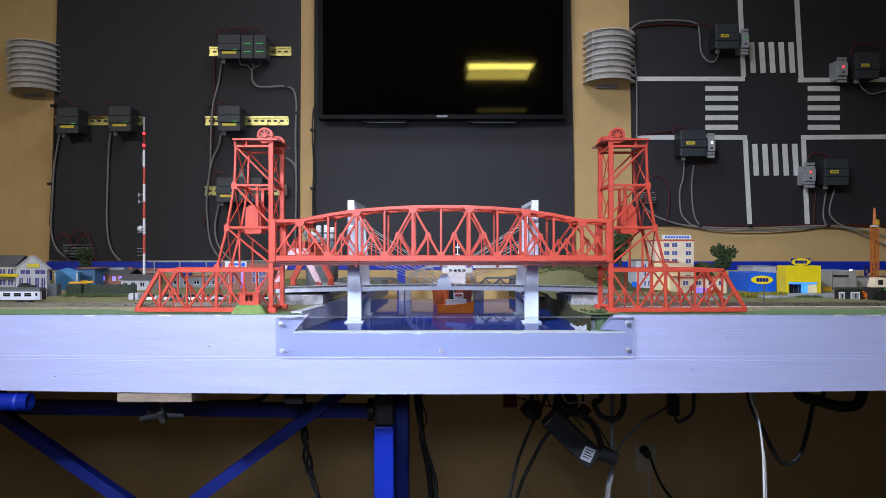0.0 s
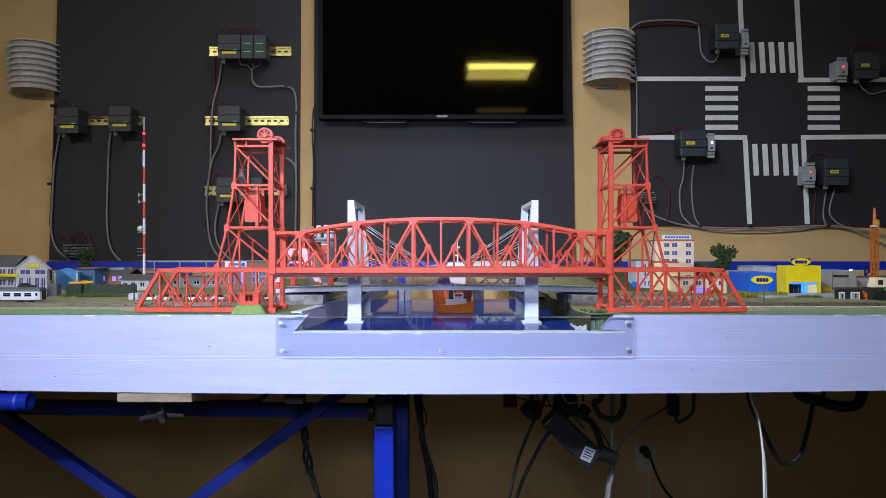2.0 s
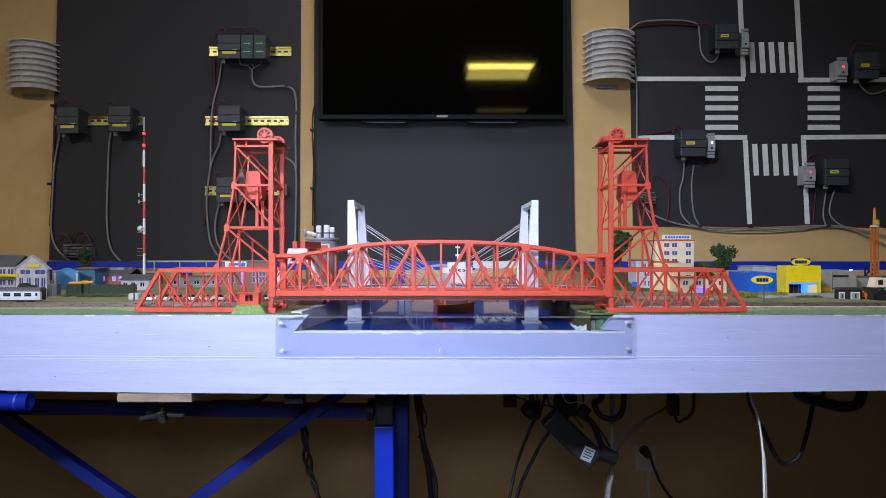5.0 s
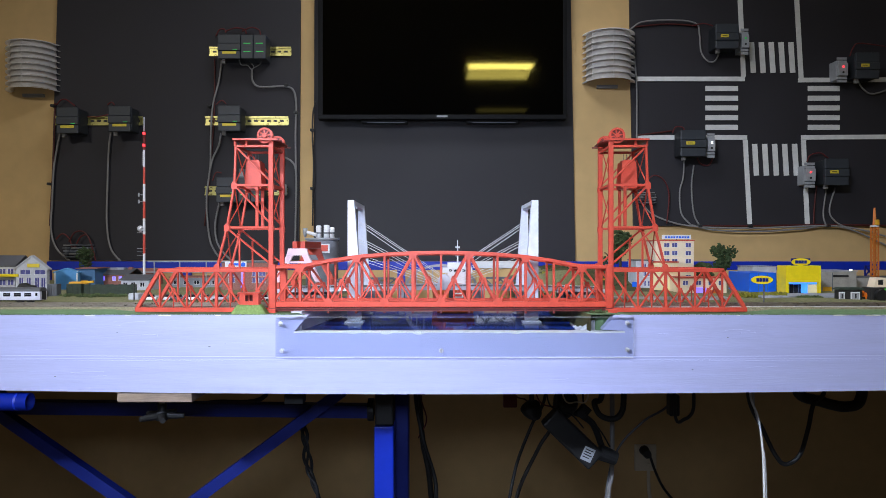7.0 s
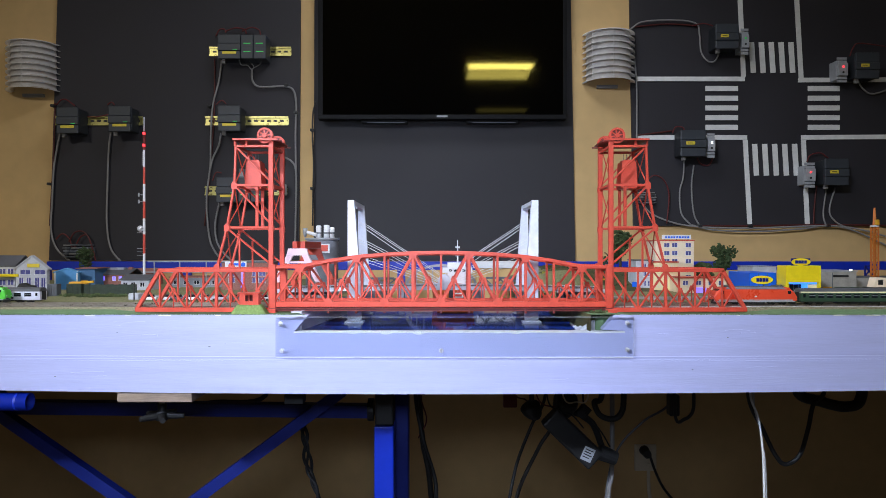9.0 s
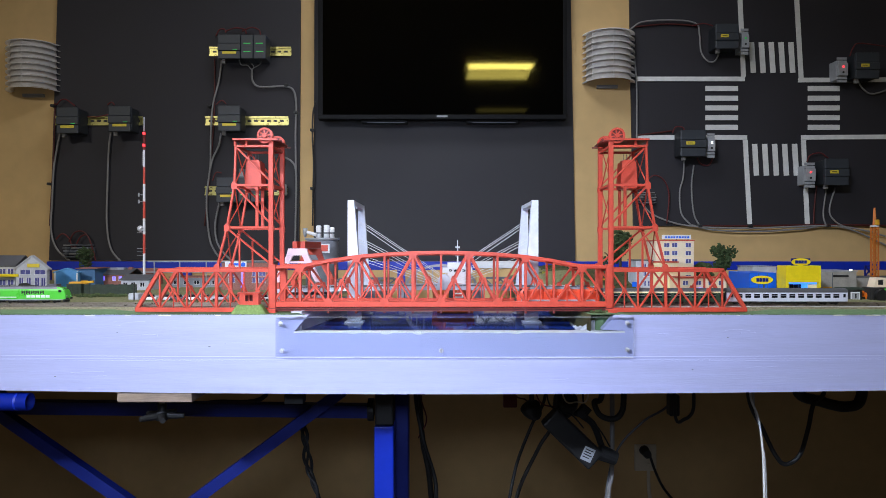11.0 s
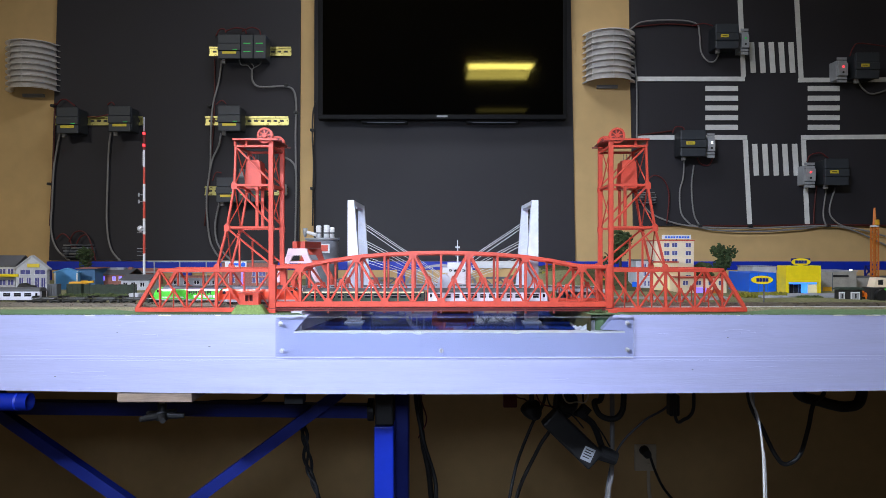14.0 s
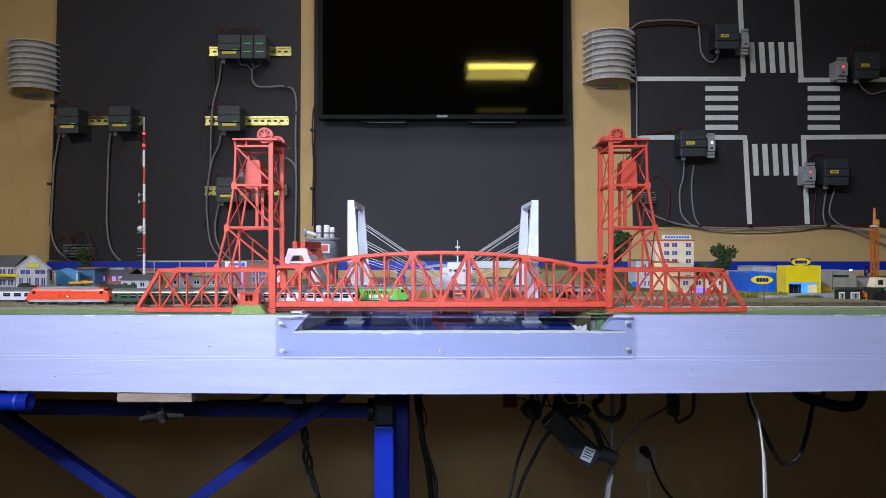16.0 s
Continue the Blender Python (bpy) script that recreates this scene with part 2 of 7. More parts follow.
def cable_bm(points, r, n=8, steps=7):
    """A round cable along a smooth curve through the points."""
    pts = [Vector(p) for p in points]
    ext = [pts[0] * 2 - pts[1]] + pts + [pts[-1] * 2 - pts[-2]]
    line = []
    for i in range(1, len(ext) - 2):
        p0, p1, p2, p3 = ext[i - 1:i + 3]
        for k in range(steps):
            t = k / steps
            line.append(0.5 * (2 * p1 + (p2 - p0) * t + (2 * p0 - 5 * p1 + 4 * p2 - p3) * t * t + (3 * p1 - p0 - 3 * p2 + p3) * t ** 3))
    line.append(pts[-1])
    bm = BM()
    rings = []
    for i, p in enumerate(line):
        t = (line[min(i + 1, len(line) - 1)] - line[max(i - 1, 0)]).normalized()
        u = t.orthogonal().normalized() if not rings else (last - t * last.dot(t)).normalized()
        last = u
        v = t.cross(u)
        rings.append([bm.verts.new(p + r * (math.cos(2 * math.pi * k / n) * u + math.sin(2 * math.pi * k / n) * v)) for k in range(n)])
    for a, b in zip(rings, rings[1:]):
        for k in range(n):
            f = bm.faces.new((a[k], a[(k + 1) % n], b[(k + 1) % n], b[k]))
            f.smooth = True
    bm.faces.new(rings[0][::-1])
    bm.faces.new(rings[-1])
    bmesh.ops.recalc_face_normals(bm, faces=bm.faces)
    return bm


def prism(outline, y0, y1):
    """An outline in the xz plane, given depth from y0 to y1."""
    bm = BM()
    a = [bm.verts.new((x, y0, z)) for x, z in outline]
    b = [bm.verts.new((x, y1, z)) for x, z in outline]
    n = len(outline)
    bm.faces.new(a)
    bm.faces.new(b[::-1])
    for i in range(n):
        bm.faces.new((a[i], b[i], b[(i + 1) % n], a[(i + 1) % n]))
    bmesh.ops.recalc_face_normals(bm, faces=bm.faces)
    return bm


def lathe(profile, cx, cy, n=32):
    """A solid of revolution about a vertical axis; profile of (radius, z)."""
    bm = BM()
    rings = [[bm.verts.new((cx + r * math.cos(2 * math.pi * k / n), cy + r * math.sin(2 * math.pi * k / n), z)) for k in range(n)] for r, z in profile]
    for a, b in zip(rings, rings[1:]):
        for k in range(n):
            bm.faces.new((a[k], a[(k + 1) % n], b[(k + 1) % n], b[k])).smooth = True
    bm.faces.new(rings[0][::-1])
    bm.faces.new(rings[-1])
    return bm


def clumps(bm, centre, spread, count, size, seed):
    """Many small uneven leaf clumps round a centre."""
    rnd = random.Random(seed)
    for _ in range(count):
        while True:
            p = Vector((rnd.uniform(-1, 1), rnd.uniform(-1, 1), rnd.uniform(-1, 1)))
            if 0.25 < p.length < 1:
                break
        c = Vector(centre) + Vector((p.x * spread[0], p.y * spread[1], p.z * spread[2]))
        s = size * rnd.uniform(0.5, 1.3)
        n1 = Vector((rnd.uniform(-1, 1), rnd.uniform(-1, 1), rnd.uniform(-1, 1))).normalized()
        n2 = n1.orthogonal().normalized()
        n3 = n1.cross(n2)
        top = [bm.verts.new(c + s * (n2 * math.cos(a) + n3 * math.sin(a)) * rnd.uniform(0.7, 1.2)) for a in (0, 1.57, 3.14, 4.71)]
        tip, low = bm.verts.new(c + n1 * s * 0.5), bm.verts.new(c - n1 * s * 0.5)
        for i in range(4):
            bm.faces.new((top[i], top[(i + 1) % 4], tip))
            bm.faces.new((top[(i + 1) % 4], top[i], low))
    return bm


def tree(x, y, z, height, width, seed, label):
    t = thing("tree", (x, y, z), label, "tree", "model trees")
    rnd = random.Random(seed)
    bm = rod((x, y, z), (x, y, z + height * 0.6), height * 0.035, height * 0.018, 8)
    for i in range(6):
        a = rnd.uniform(0, 6.28)
        h = height * rnd.uniform(0.3, 0.55)
        add_rod(bm, (x, y, z + h), (x + math.cos(a) * width * 0.35, y + math.sin(a) * width * 0.35, z + h + height * 0.2), height * 0.014, height * 0.006, 6)
    part("trunk", bm, M_BARK, t)
    bm = BM()
    for i in range(7):
        a, rr = rnd.uniform(0, 6.28), rnd.uniform(0.1, 0.33) * width
        clumps(bm, (x + math.cos(a) * rr, y + math.sin(a) * rr, z + height * rnd.uniform(0.42, 0.86)), (width * 0.24, width * 0.24, height * 0.15), 85, width * 0.062, seed * 31 + i)
    part("crown", bm, M_TREE, t)
    return t

# ---------------------------------------------------------------- the room
solid("floor", box(-4, 4, -7, 2.75, -0.1, 0), M_FLOOR, "dark brown vinyl floor of the room", "floor", kind="structure")
solid("ceiling", box(-4, 4, -7, 2.75, 2.9, 3.0), M_CEIL, "plain off-white ceiling", "ceiling", kind="structure")
solid("wall_north", box(-4, 4, 2.65, 2.75, 0, 2.9), M_WALL, "beige painted wall behind the model railway", "wall", kind="structure")
# unseen walls, added dark to hold down the fill light
solid("wall_south", box(-4, 4, -7.1, -7, 0, 2.9), M_HALL, "unseen end wall, kept dark brown to cut bounced light", "wall", kind="structure")
solid("wall_west", box(-4.1, -4, -7, 2.75, 0, 2.9), M_HALL, "unseen side wall, kept dark brown to cut bounced light", "wall", kind="structure")
solid("wall_east", box(4, 4.1, -7, 2.75, 0, 2.9), M_HALL, "unseen side wall, kept dark brown to cut bounced light", "wall", kind="structure")
for lx, ly, lp, ld in LAMPS:
    t = thing("ceiling_light", (lx, ly, 2.9), "white ceiling panel light, switched on", "lamp", "ceiling lights")
    bm = BM()
    for sx in (-1, 1):
        add_box(bm, lx + sx * 0.32 - 0.012, lx + sx * 0.32 + 0.012, ly - ld / 2 - 0.016, ly + ld / 2 + 0.016, 2.86, 2.9)
        add_box(bm, lx - 0.308, lx + 0.308, ly + sx * (ld / 2 + 0.008) - 0.007, ly + sx * (ld / 2 + 0.008) + 0.007, 2.86, 2.9)
    part("frame", bm, M_WHITE, t)
    part("diffuser", box(lx - 0.306, lx + 0.306, ly - ld / 2, ly + ld / 2, 2.885, 2.898), M_CEIL, t)

flood_thing = thing("flood_light", (HUNG[0], HUNG[1], 2.9), "white flood light under the ceiling, switched on", "lamp")
fm = look(HUNG, AIM)
for nm, dims in (("housing", (-0.31, 0.31, -0.12, 0.12, 0.02, 0.05)), ("side_rim", (-0.31, -0.296, -0.12, 0.12, -0.01, 0.0195)), ("side_rim", (0.296, 0.31, -0.12, 0.12, -0.01, 0.0195)),
                 ("top_rim", (-0.2955, 0.2955, 0.106, 0.12, -0.01, 0.0195)), ("top_rim", (-0.2955, 0.2955, -0.12, -0.106, -0.01, 0.0195))):
    bm = box(*dims)
    bmesh.ops.transform(bm, matrix=fm, verts=bm.verts)
    part(nm, bm, M_MODULE, flood_thing)
part("suspension", rod((HUNG[0], HUNG[1] - 0.03, HUNG[2] + 0.03), (HUNG[0], HUNG[1] - 0.03, 2.9), 0.010), M_GREYSTEEL, flood_thing)
led_thing = thing("led_panel", (STAND[0], STAND[1] - 0.16, 0.0), "black LED panel light on a stand, switched on", "lamp")
fm = look(STAND, FACING)
for nm, dims in (("housing", (-0.15, 0.15, -0.11, 0.11, 0.02, 0.05)), ("side_rim", (-0.15, -0.136, -0.11, 0.11, -0.004, 0.0195)), ("side_rim", (0.136, 0.15, -0.11, 0.11, -0.004, 0.0195)),
                 ("top_rim", (-0.1355, 0.1355, 0.096, 0.11, -0.004, 0.0195)), ("top_rim", (-0.1355, 0.1355, -0.11, -0.096, -0.004, 0.0195))):
    bm = box(*dims)
    bmesh.ops.transform(bm, matrix=fm, verts=bm.verts)
    part(nm, bm, M_BLACK, led_thing)
sx0, sy0 = STAND[0], STAND[1] - 0.16
part("stand_pole", rod((sx0, sy0, 0.30), (sx0, sy0, STAND[2]), 0.012), M_GREYSTEEL, led_thing)
part("stand_arm", rod((sx0, sy0, STAND[2]), (sx0, STAND[1] - 0.04, STAND[2]), 0.010), M_GREYSTEEL, led_thing)
for k in range(3):
    a = math.radians(270 + 120 * k)
    part("stand_leg", rod((sx0, sy0, 0.42), (sx0 + 0.34 * math.cos(a), sy0 + 0.34 * math.sin(a), 0.012), 0.010), M_GREYSTEEL, led_thing)


def wall_panel(x0t, x1t, x0b, x1b, zt, zb, label):
    solid("wall_board", prism([(x0b, zb), (x1b, zb), (x1t, zt), (x0t, zt)], 2.638, 2.65), M_BOARD, label, "wall panel", "dark wall boards")


wall_panel(-1.4825, -0.5488, -1.524, -0.5576, 2.35, 1.0763, "matt dark grey board with controllers screwed on")
wall_panel(-0.4963, 0.4898, -0.5007, 0.5116, 2.35, 1.0741, "matt dark grey board behind the television")
wall_panel(0.7172, 2.134, 0.7369, 2.134, 2.35, 1.2096, "matt dark grey board painted as a road crossing")

# white road lines on the crossing board
ROAD = 2.6355


def stripe(xa, za, xb, zb, width, name="road_line"):
    solid(name, beam((xa, ROAD, za), (xb, ROAD, zb), width, 0.004, 0), M_TAPE, "white painted road line on the dark board", "road marking", "road lines")


for a in ([(0.7486, 2.635, 1.7769), (1.1654, 2.635, 1.7769)], [(1.1457, 2.635, 2.1261), (1.161, 2.635, 1.7856)], [(1.364, 2.635, 2.1261), (1.3836, 2.635, 1.7813)], [(1.3727, 2.635, 1.7725), (1.8681, 2.635, 1.7747)],
          [(0.7486, 2.635, 1.551), (1.1741, 2.635, 1.551)], [(1.1676, 2.635, 1.5412), (1.185, 2.635, 1.216)], [(1.3836, 2.635, 1.551), (1.8681, 2.635, 1.5543)], [(1.3924, 2.635, 1.5412), (1.4076, 2.635, 1.216)]):
    stripe(a[0][0], a[0][2], a[1][0], a[1][2], 0.0175)
for i in range(5):
    stripe(1.1916 + i * 0.038, 1.9187, 1.1992 + i * 0.038, 1.8009, 0.0195, "crossing_bar")
    stripe(1.2036 + i * 0.0386, 1.5259, 1.2112 + i * 0.0386, 1.4037, 0.0195, "crossing_bar")
    stripe(1.0137, 1.7398 - i * 0.0375, 1.1392, 1.7398 - i * 0.0375, 0.0195, "crossing_bar")
    stripe(1.4098, 1.7398 - i * 0.0375, 1.532, 1.7398 - i * 0.0375, 0.0195, "crossing_bar")

# television
tv = thing("television", (0, 2.6, 1.6093), "large black flat television on the wall, switched off", "television")
bm = BM()
add_box(bm, -0.4708, -0.4537, 2.572, 2.612, 1.627, 2.6133)
add_box(bm, 0.4537, 0.4665, 2.572, 2.612, 1.627, 2.6133)
add_box(bm, -0.4708, 0.4665, 2.572, 2.612, 1.6099, 1.627, 0.002)
add_box(bm, -0.4708, 0.4665, 2.572, 2.612, 2.6133, 2.6303)
part("bezel", bm, M_TVFRAME, tv, "glossy black bezel")
part("screen", box(-0.4546, 0.4546, 2.577, 2.597, 1.628, 2.6162), M_SCREEN, tv, "dark glossy screen")
part("back_cover", box(-0.4651, 0.4608, 2.612, 2.638, 1.6414, 2.6257), M_BLACK, tv)
part("maker_mark", box(-0.0234, 0.017, 2.5705, 2.5717, 1.6171, 1.6235), M_MODULE, tv, "small pale lettering bar")
for a in ((-0.3101, -0.1335), (0.0904, 0.2886)):
    f = part("foot_bracket", box(a[0], a[1], 2.592, 2.612, 1.5985, 1.6142, 0.003), M_TVFRAME, tv)
    part("trim", box(a[0] + 0.02, a[1] - 0.012, 2.5905, 2.592, 1.5990, 1.6010), M_GREYSTEEL, f, "thin grey trim strip")


# ---------------------------------------------------------------- the layout table
def sag(x, deep):
    return -deep * max(-1.0, 1 - (x / 0.81) ** 2)


def board(name, x0, x1, y0, y1, zt, zb, deep_t, deep_b, label, n=24):
    """A long horizontal board whose edges hang through a little."""
    bm = BM()
    rows = []
    for i in range(n + 1):
        x = x0 + (x1 - x0) * i / n
        rows.append([bm.verts.new(c) for c in ((x, y0, zb + sag(x, deep_b)), (x, y1, zb + sag(x, deep_b)), (x, y1, zt + sag(x, deep_t)), (x, y0, zt + sag(x, deep_t)))])
    for a, b in zip(rows, rows[1:]):
        for k in range(4):
            bm.faces.new((a[k], b[k], b[(k + 1) % 4], a[(k + 1) % 4]))
    bm.faces.new(rows[0])
    bm.faces.new(rows[-1][::-1])
    bmesh.ops.recalc_face_normals(bm, faces=bm.faces)
    return bm


table = thing("layout_table", (0, 1.8, 0.85), "pale grey-blue painted wooden table frame of a model railway", "table", kind="structure")
# upper front board with the opening for the water
part("front_board", prism([(-2.9, 0.922), (2.9, 0.922), (2.9, 0.9995), (0.3137, 0.9995), (0.3054, 0.9875), (0.2971, 0.9792), (0.2919, 0.972), (0.3334, 0.9699),
                            (0.3334, 0.9678), (-0.2733, 0.9678), (-0.2464, 0.9995), (-2.9, 0.9995)], 1.25, 1.27), M_FASCIA, table)
rnd = random.Random(5)
def chipped(x):
    big = max(0.0, noise.noise((x * 34, 3.1, 0)) - 0.15) * 0.009
    return 0.0011 + big + 0.0007 * abs(noise.noise((x * 120, 1.0, 5.0)))


n = 150
xs = [-0.2733 + 0.6067 * i / n for i in range(n + 1)]
bm = prism([(x, 0.9678 - chipped(x)) for x in xs] + [(x, 0.9690) for x in reversed(xs)], 1.2488, 1.2712)
part("chipped_edge", bm, M_EDGE, table, "chipped white paint along the sawn edge")
part("bead_moulding", board("bead", -2.9, 2.9, 1.2472, 1.2495, 0.9255, 0.9207, 0.003, 0.003, ""), M_FASCIA, table)
part("lower_board", board("lower", -2.9, 2.9, 1.2465, 1.27, 0.9206, 0.8615, 0.003, 0.007, ""), M_FASCIA, table)
part("bead_moulding", board("bead", -2.9, 2.9, 1.2457, 1.2464, 0.9178, 0.9145, 0.003, 0.003, ""), M_FASCIA, table)
part("base_board", box(-2.9, 2.9, 1.271, 2.636, 0.90, 0.915), M_WOOD, table)

plate = thing("acrylic_plate", (0, 1.244, 0.925), "clear acrylic sheet screwed over the water opening", "plate")
part("edge_strip", box(-0.304, 0.3471, 1.2403, 1.2442, 0.9958, 0.9964), M_MODULE, plate, "pale polished edge")
part("edge_strip", box(-0.303, 0.3461, 1.2398, 1.2404, 0.9228, 0.9239), M_EDGE, plate)
for ex in (-0.304, 0.3471):
    part("edge_strip", box(ex - 0.0004, ex + 0.0004, 1.2398, 1.2404, 0.924, 0.9957), M_MODULE, plate)
part("sheet", box(-0.3041, 0.3473, 1.2405, 1.244, 0.9227, 0.9957, 0.0006), M_ACRYLIC, plate)
for bx, bz in ((-0.2958, 0.9844), (-0.2927, 0.9351), (-0.0031, 0.9351), (0.3348, 0.9855), (0.3348, 0.9372)):
    bm = rod((bx, 1.2405, bz), (bx, 1.2385, bz), 0.0043, n=16)
    add_rod(bm, (bx, 1.2385, bz), (bx, 1.2362, bz), 0.0032, 0.0024, 6)
    part("screw", bm, M_ZINC, plate, "bright zinc screw")


# brush ridges, drips and dents in the old paint of the front boards
rnd = random.Random(17)
bm = BM()
for k in range(26):
    xx, zz = rnd.uniform(-0.85, 0.85), rnd.choice((rnd.uniform(0.868, 0.908), rnd.uniform(0.93, 0.99)))
    if -0.31 < xx < 0.36 and zz > 0.92:
        continue
    yy = 1.2500 if zz > 0.92 else 1.2465
    n = rnd.randint(3, 6)
    step = rnd.uniform(0.004, 0.016)
    line = [(xx + i * step, yy, zz + rnd.uniform(-0.0016, 0.0016)) for i in range(n)]
    piece = cable_bm(line, rnd.uniform(0.0002, 0.00042), 6, 4)
    me = bpy.data.meshes.new("ridge")
    piece.to_mesh(me)
    piece.free()
    bm.from_mesh(me)
    bpy.data.meshes.remove(me)
solid("paint_ridges", bm, M_FASCIA, "small ridges and drips in the fascia paint", "paint", kind="stuff")
bm = BM()
for px, pz in ((-0.598, 0.9665), (-0.43, 0.9405), (0.52, 0.957), (0.455, 0.899), (-0.71, 0.886)):
    add_box(bm, px, px + rnd.uniform(0.002, 0.006), 1.2492 if pz > 0.92 else 1.2459, 1.2502 if pz > 0.92 else 1.2468, pz, pz + 0.0012)
solid("paint_dents", bm, M_GREYSTEEL, "small dark nicks in the fascia paint", "paint", kind="stuff")


# ground: two banks with the river between, rising a little toward the back
def bank_line(y, side):
    t = (y - 1.25) / 1.0
    if side < 0:
        return -0.270 + 0.128 * min(0.42, max(0.0, y - 1.25)) + 0.02 * max(0.0, y - 1.67)
    return 0.262 - 0.02 * t + 0.006 * math.sin(23 * y) + 0.012 * math.exp(-((y - 1.26) / 0.05) ** 2)


def ground_height(x, y):
    away = 1.0 if y > 1.42 else min(1.0, max(0.0, (abs(x) - 0.575) / 0.03))
    r = min(1.0, max(0.0, (y - 1.262) / 0.03)) * (0.0055 + 0.0030 * min(1.0, max(0.0, (y - 1.425) / 0.05))) * away
    h = noise.noise((x * 9, y * 9, 0)) * 0.004 * min(1.0, max(0.0, (y - 1.42) / 0.1))
    lift = 0.0
    if x > 0.2:
        lift = 0.05 * math.exp(-((x - 0.36) / 0.12) ** 2) * min(1.0, max(0.0, (y - 1.75) / 0.25))
    return 1.0 + r + h + lift


def ground(name, side, label):
    bm = BM()
    ys = [1.25 + 0.012 * i for i in range(8)] + [1.346 + 0.03 * i for i in range(39)]
    xs = [i / 60 for i in range(61)]
    grid = []
    for y in ys:
        e = bank_line(y, side)
        far = side * 2.9
        grid.append([bm.verts.new((e + (far - e) * s ** 1.3, y, ground_height(e + (far - e) * s ** 1.3, y))) for s in xs])
    for a, b in zip(grid, grid[1:]):
        for k in range(60):
            f = bm.faces.new((a[k], a[k + 1], b[k + 1], b[k]) if side > 0 else (a[k + 1], a[k], b[k], b[k + 1]))
            f.smooth = True
    low = [bm.verts.new((row[0].co.x, row[0].co.y, 0.955)) for row in grid]
    for i in range(len(grid) - 1):
        q = (grid[i][0], grid[i + 1][0], low[i + 1], low[i])
        bm.faces.new(q)
    bmesh.ops.recalc_face_normals(bm, faces=bm.faces)
    for f in bm.faces:
        if abs(f.normal.z) > 0.4 and f.normal.z < 0:
            f.normal_flip()
    ob = solid(name, bm, M_FIELD, label, "ground", kind="structure")
    ob.data.materials.append(M_GRASS)
    ob.data.materials.append(M_QUAY if side < 0 else M_HILL)
    for p in ob.data.polygons:
        y = p.center.y + ob.location.y
        p.material_index = 2 if abs(p.normal.z) < 0.4 else (1 if y < 1.295 else 0)
    return ob


ground("ground_west", -1, "brownish scattered model ground with a green verge")
ground("ground_east", 1, "brownish scattered model ground with a green verge")
solid("water", box(-0.34, 0.36, 1.262, 2.08, 0.9155, 0.968), M_WATER, "glossy dark blue model river", "water", kind="structure")
# quay walls of the river
for nm, zt, zb, wd, m, lab in (("quay_wall", 1.0, 0.9685, 0.010, M_QUAY, "grey concrete quay wall along the river"), ("quay_coping", 1.0035, 1.0005, 0.020, M_QUAY, "pale coping strip on the quay")):
    bm = BM()
    rows = []
    for i in range(20):
        y = 1.2725 + 0.6 * i / 19
        e = bank_line(y, -1) + 0.004
        zz = zt
        rows.append([bm.verts.new(c) for c in ((e, y, zb), (e - wd, y, zb), (e - wd, y, zz), (e, y, zz))])
    for p, q in zip(rows, rows[1:]):
        for k in range(4):
            bm.faces.new((p[k], q[k], q[(k + 1) % 4], p[(k + 1) % 4]))
    bm.faces.new(rows[0])
    bm.faces.new(rows[-1])
    bmesh.ops.recalc_face_normals(bm, faces=bm.faces)
    solid(nm, bm, m, lab, "quay")
bm = BM()
grid = []
for j in range(25):
    y = 1.2722 + 0.13 * j / 24
    grid.append([])
    for i in range(31):
        k = i / 30
        x = 0.243 + 0.094 * k + 0.010 * (j / 24)
        z = 0.966 + 0.0345 * min(1.0, k * 1.75) ** 1.3
        w = 0.0042 * min(1.0, k * 5)
        n3 = noise.noise_vector((x * 70, y * 70, 7)) + 0.6 * noise.noise_vector((x * 190, y * 190, 3))
        grid[-1].append(bm.verts.new((x + n3.x * w, y + (n3.y * 0.004 if j else 0), z + n3.z * w * (1.0 if k < 0.6 else 0.35))))
for p, q in zip(grid, grid[1:]):
    for k in range(30):
        bm.faces.new((p[k], p[k + 1], q[k + 1], q[k]))
low = [bm.verts.new((v.co.x, v.co.y, 0.9655)) for v in grid[0]]
for k in range(30):
    bm.faces.new((low[k], low[k + 1], grid[0][k + 1], grid[0][k]))
bank = solid("rock_bank", bm, M_ROCK, "rough pale plaster rock slope with grassy top", "rocks", kind="structure")
bank.data.materials.append(M_GRASS)
for p in bank.data.polygons:
    u, v = p.center.x + bank.location.x, p.center.y + bank.location.y
    p.material_index = 1 if u + 0.006 * noise.noise((u * 60, v * 60, 2)) > 0.283 - 0.22 * (v - 1.2722) else 0
bm = BM()
for k in range(150):
    rr = random.Random(900 + k)
    xx = rr.uniform(-0.85, 0.85)
    if -0.245 < xx < 0.30:
        continue
    clumps(bm, (xx, 1.2515, 1.0), (0.012, 0.0025, 0.0010), 22, 0.0011, 400 + k)
solid("verge_tufts", bm, M_GRASS, "ragged green flock along the table edge", "grass", kind="stuff")
bm = BM()
for k in range(8):
    rr = random.Random(60 + k)
    xx = rr.choice((rr.uniform(0.70, 0.78), rr.uniform(-0.8, -0.3), rr.uniform(0.36, 0.8)))
    add_box(bm, xx, xx + rr.uniform(0.006, 0.02), 1.24955 - 0.00002 * k, 1.2505, 0.9965 + rr.uniform(0, 0.0015), 0.9992)
solid("paint_chips", bm, M_EDGE, "white chipped paint spots on the table edge", "paint", kind="stuff")
n = 46
xs = [0.715 + 0.42 * i / n for i in range(n + 1)]
edge = [0.9992 - 0.0048 * abs(noise.noise((x * 31, 2.0, 0))) - 0.0012 * abs(noise.noise((x * 140, 4.0, 0))) for x in xs]
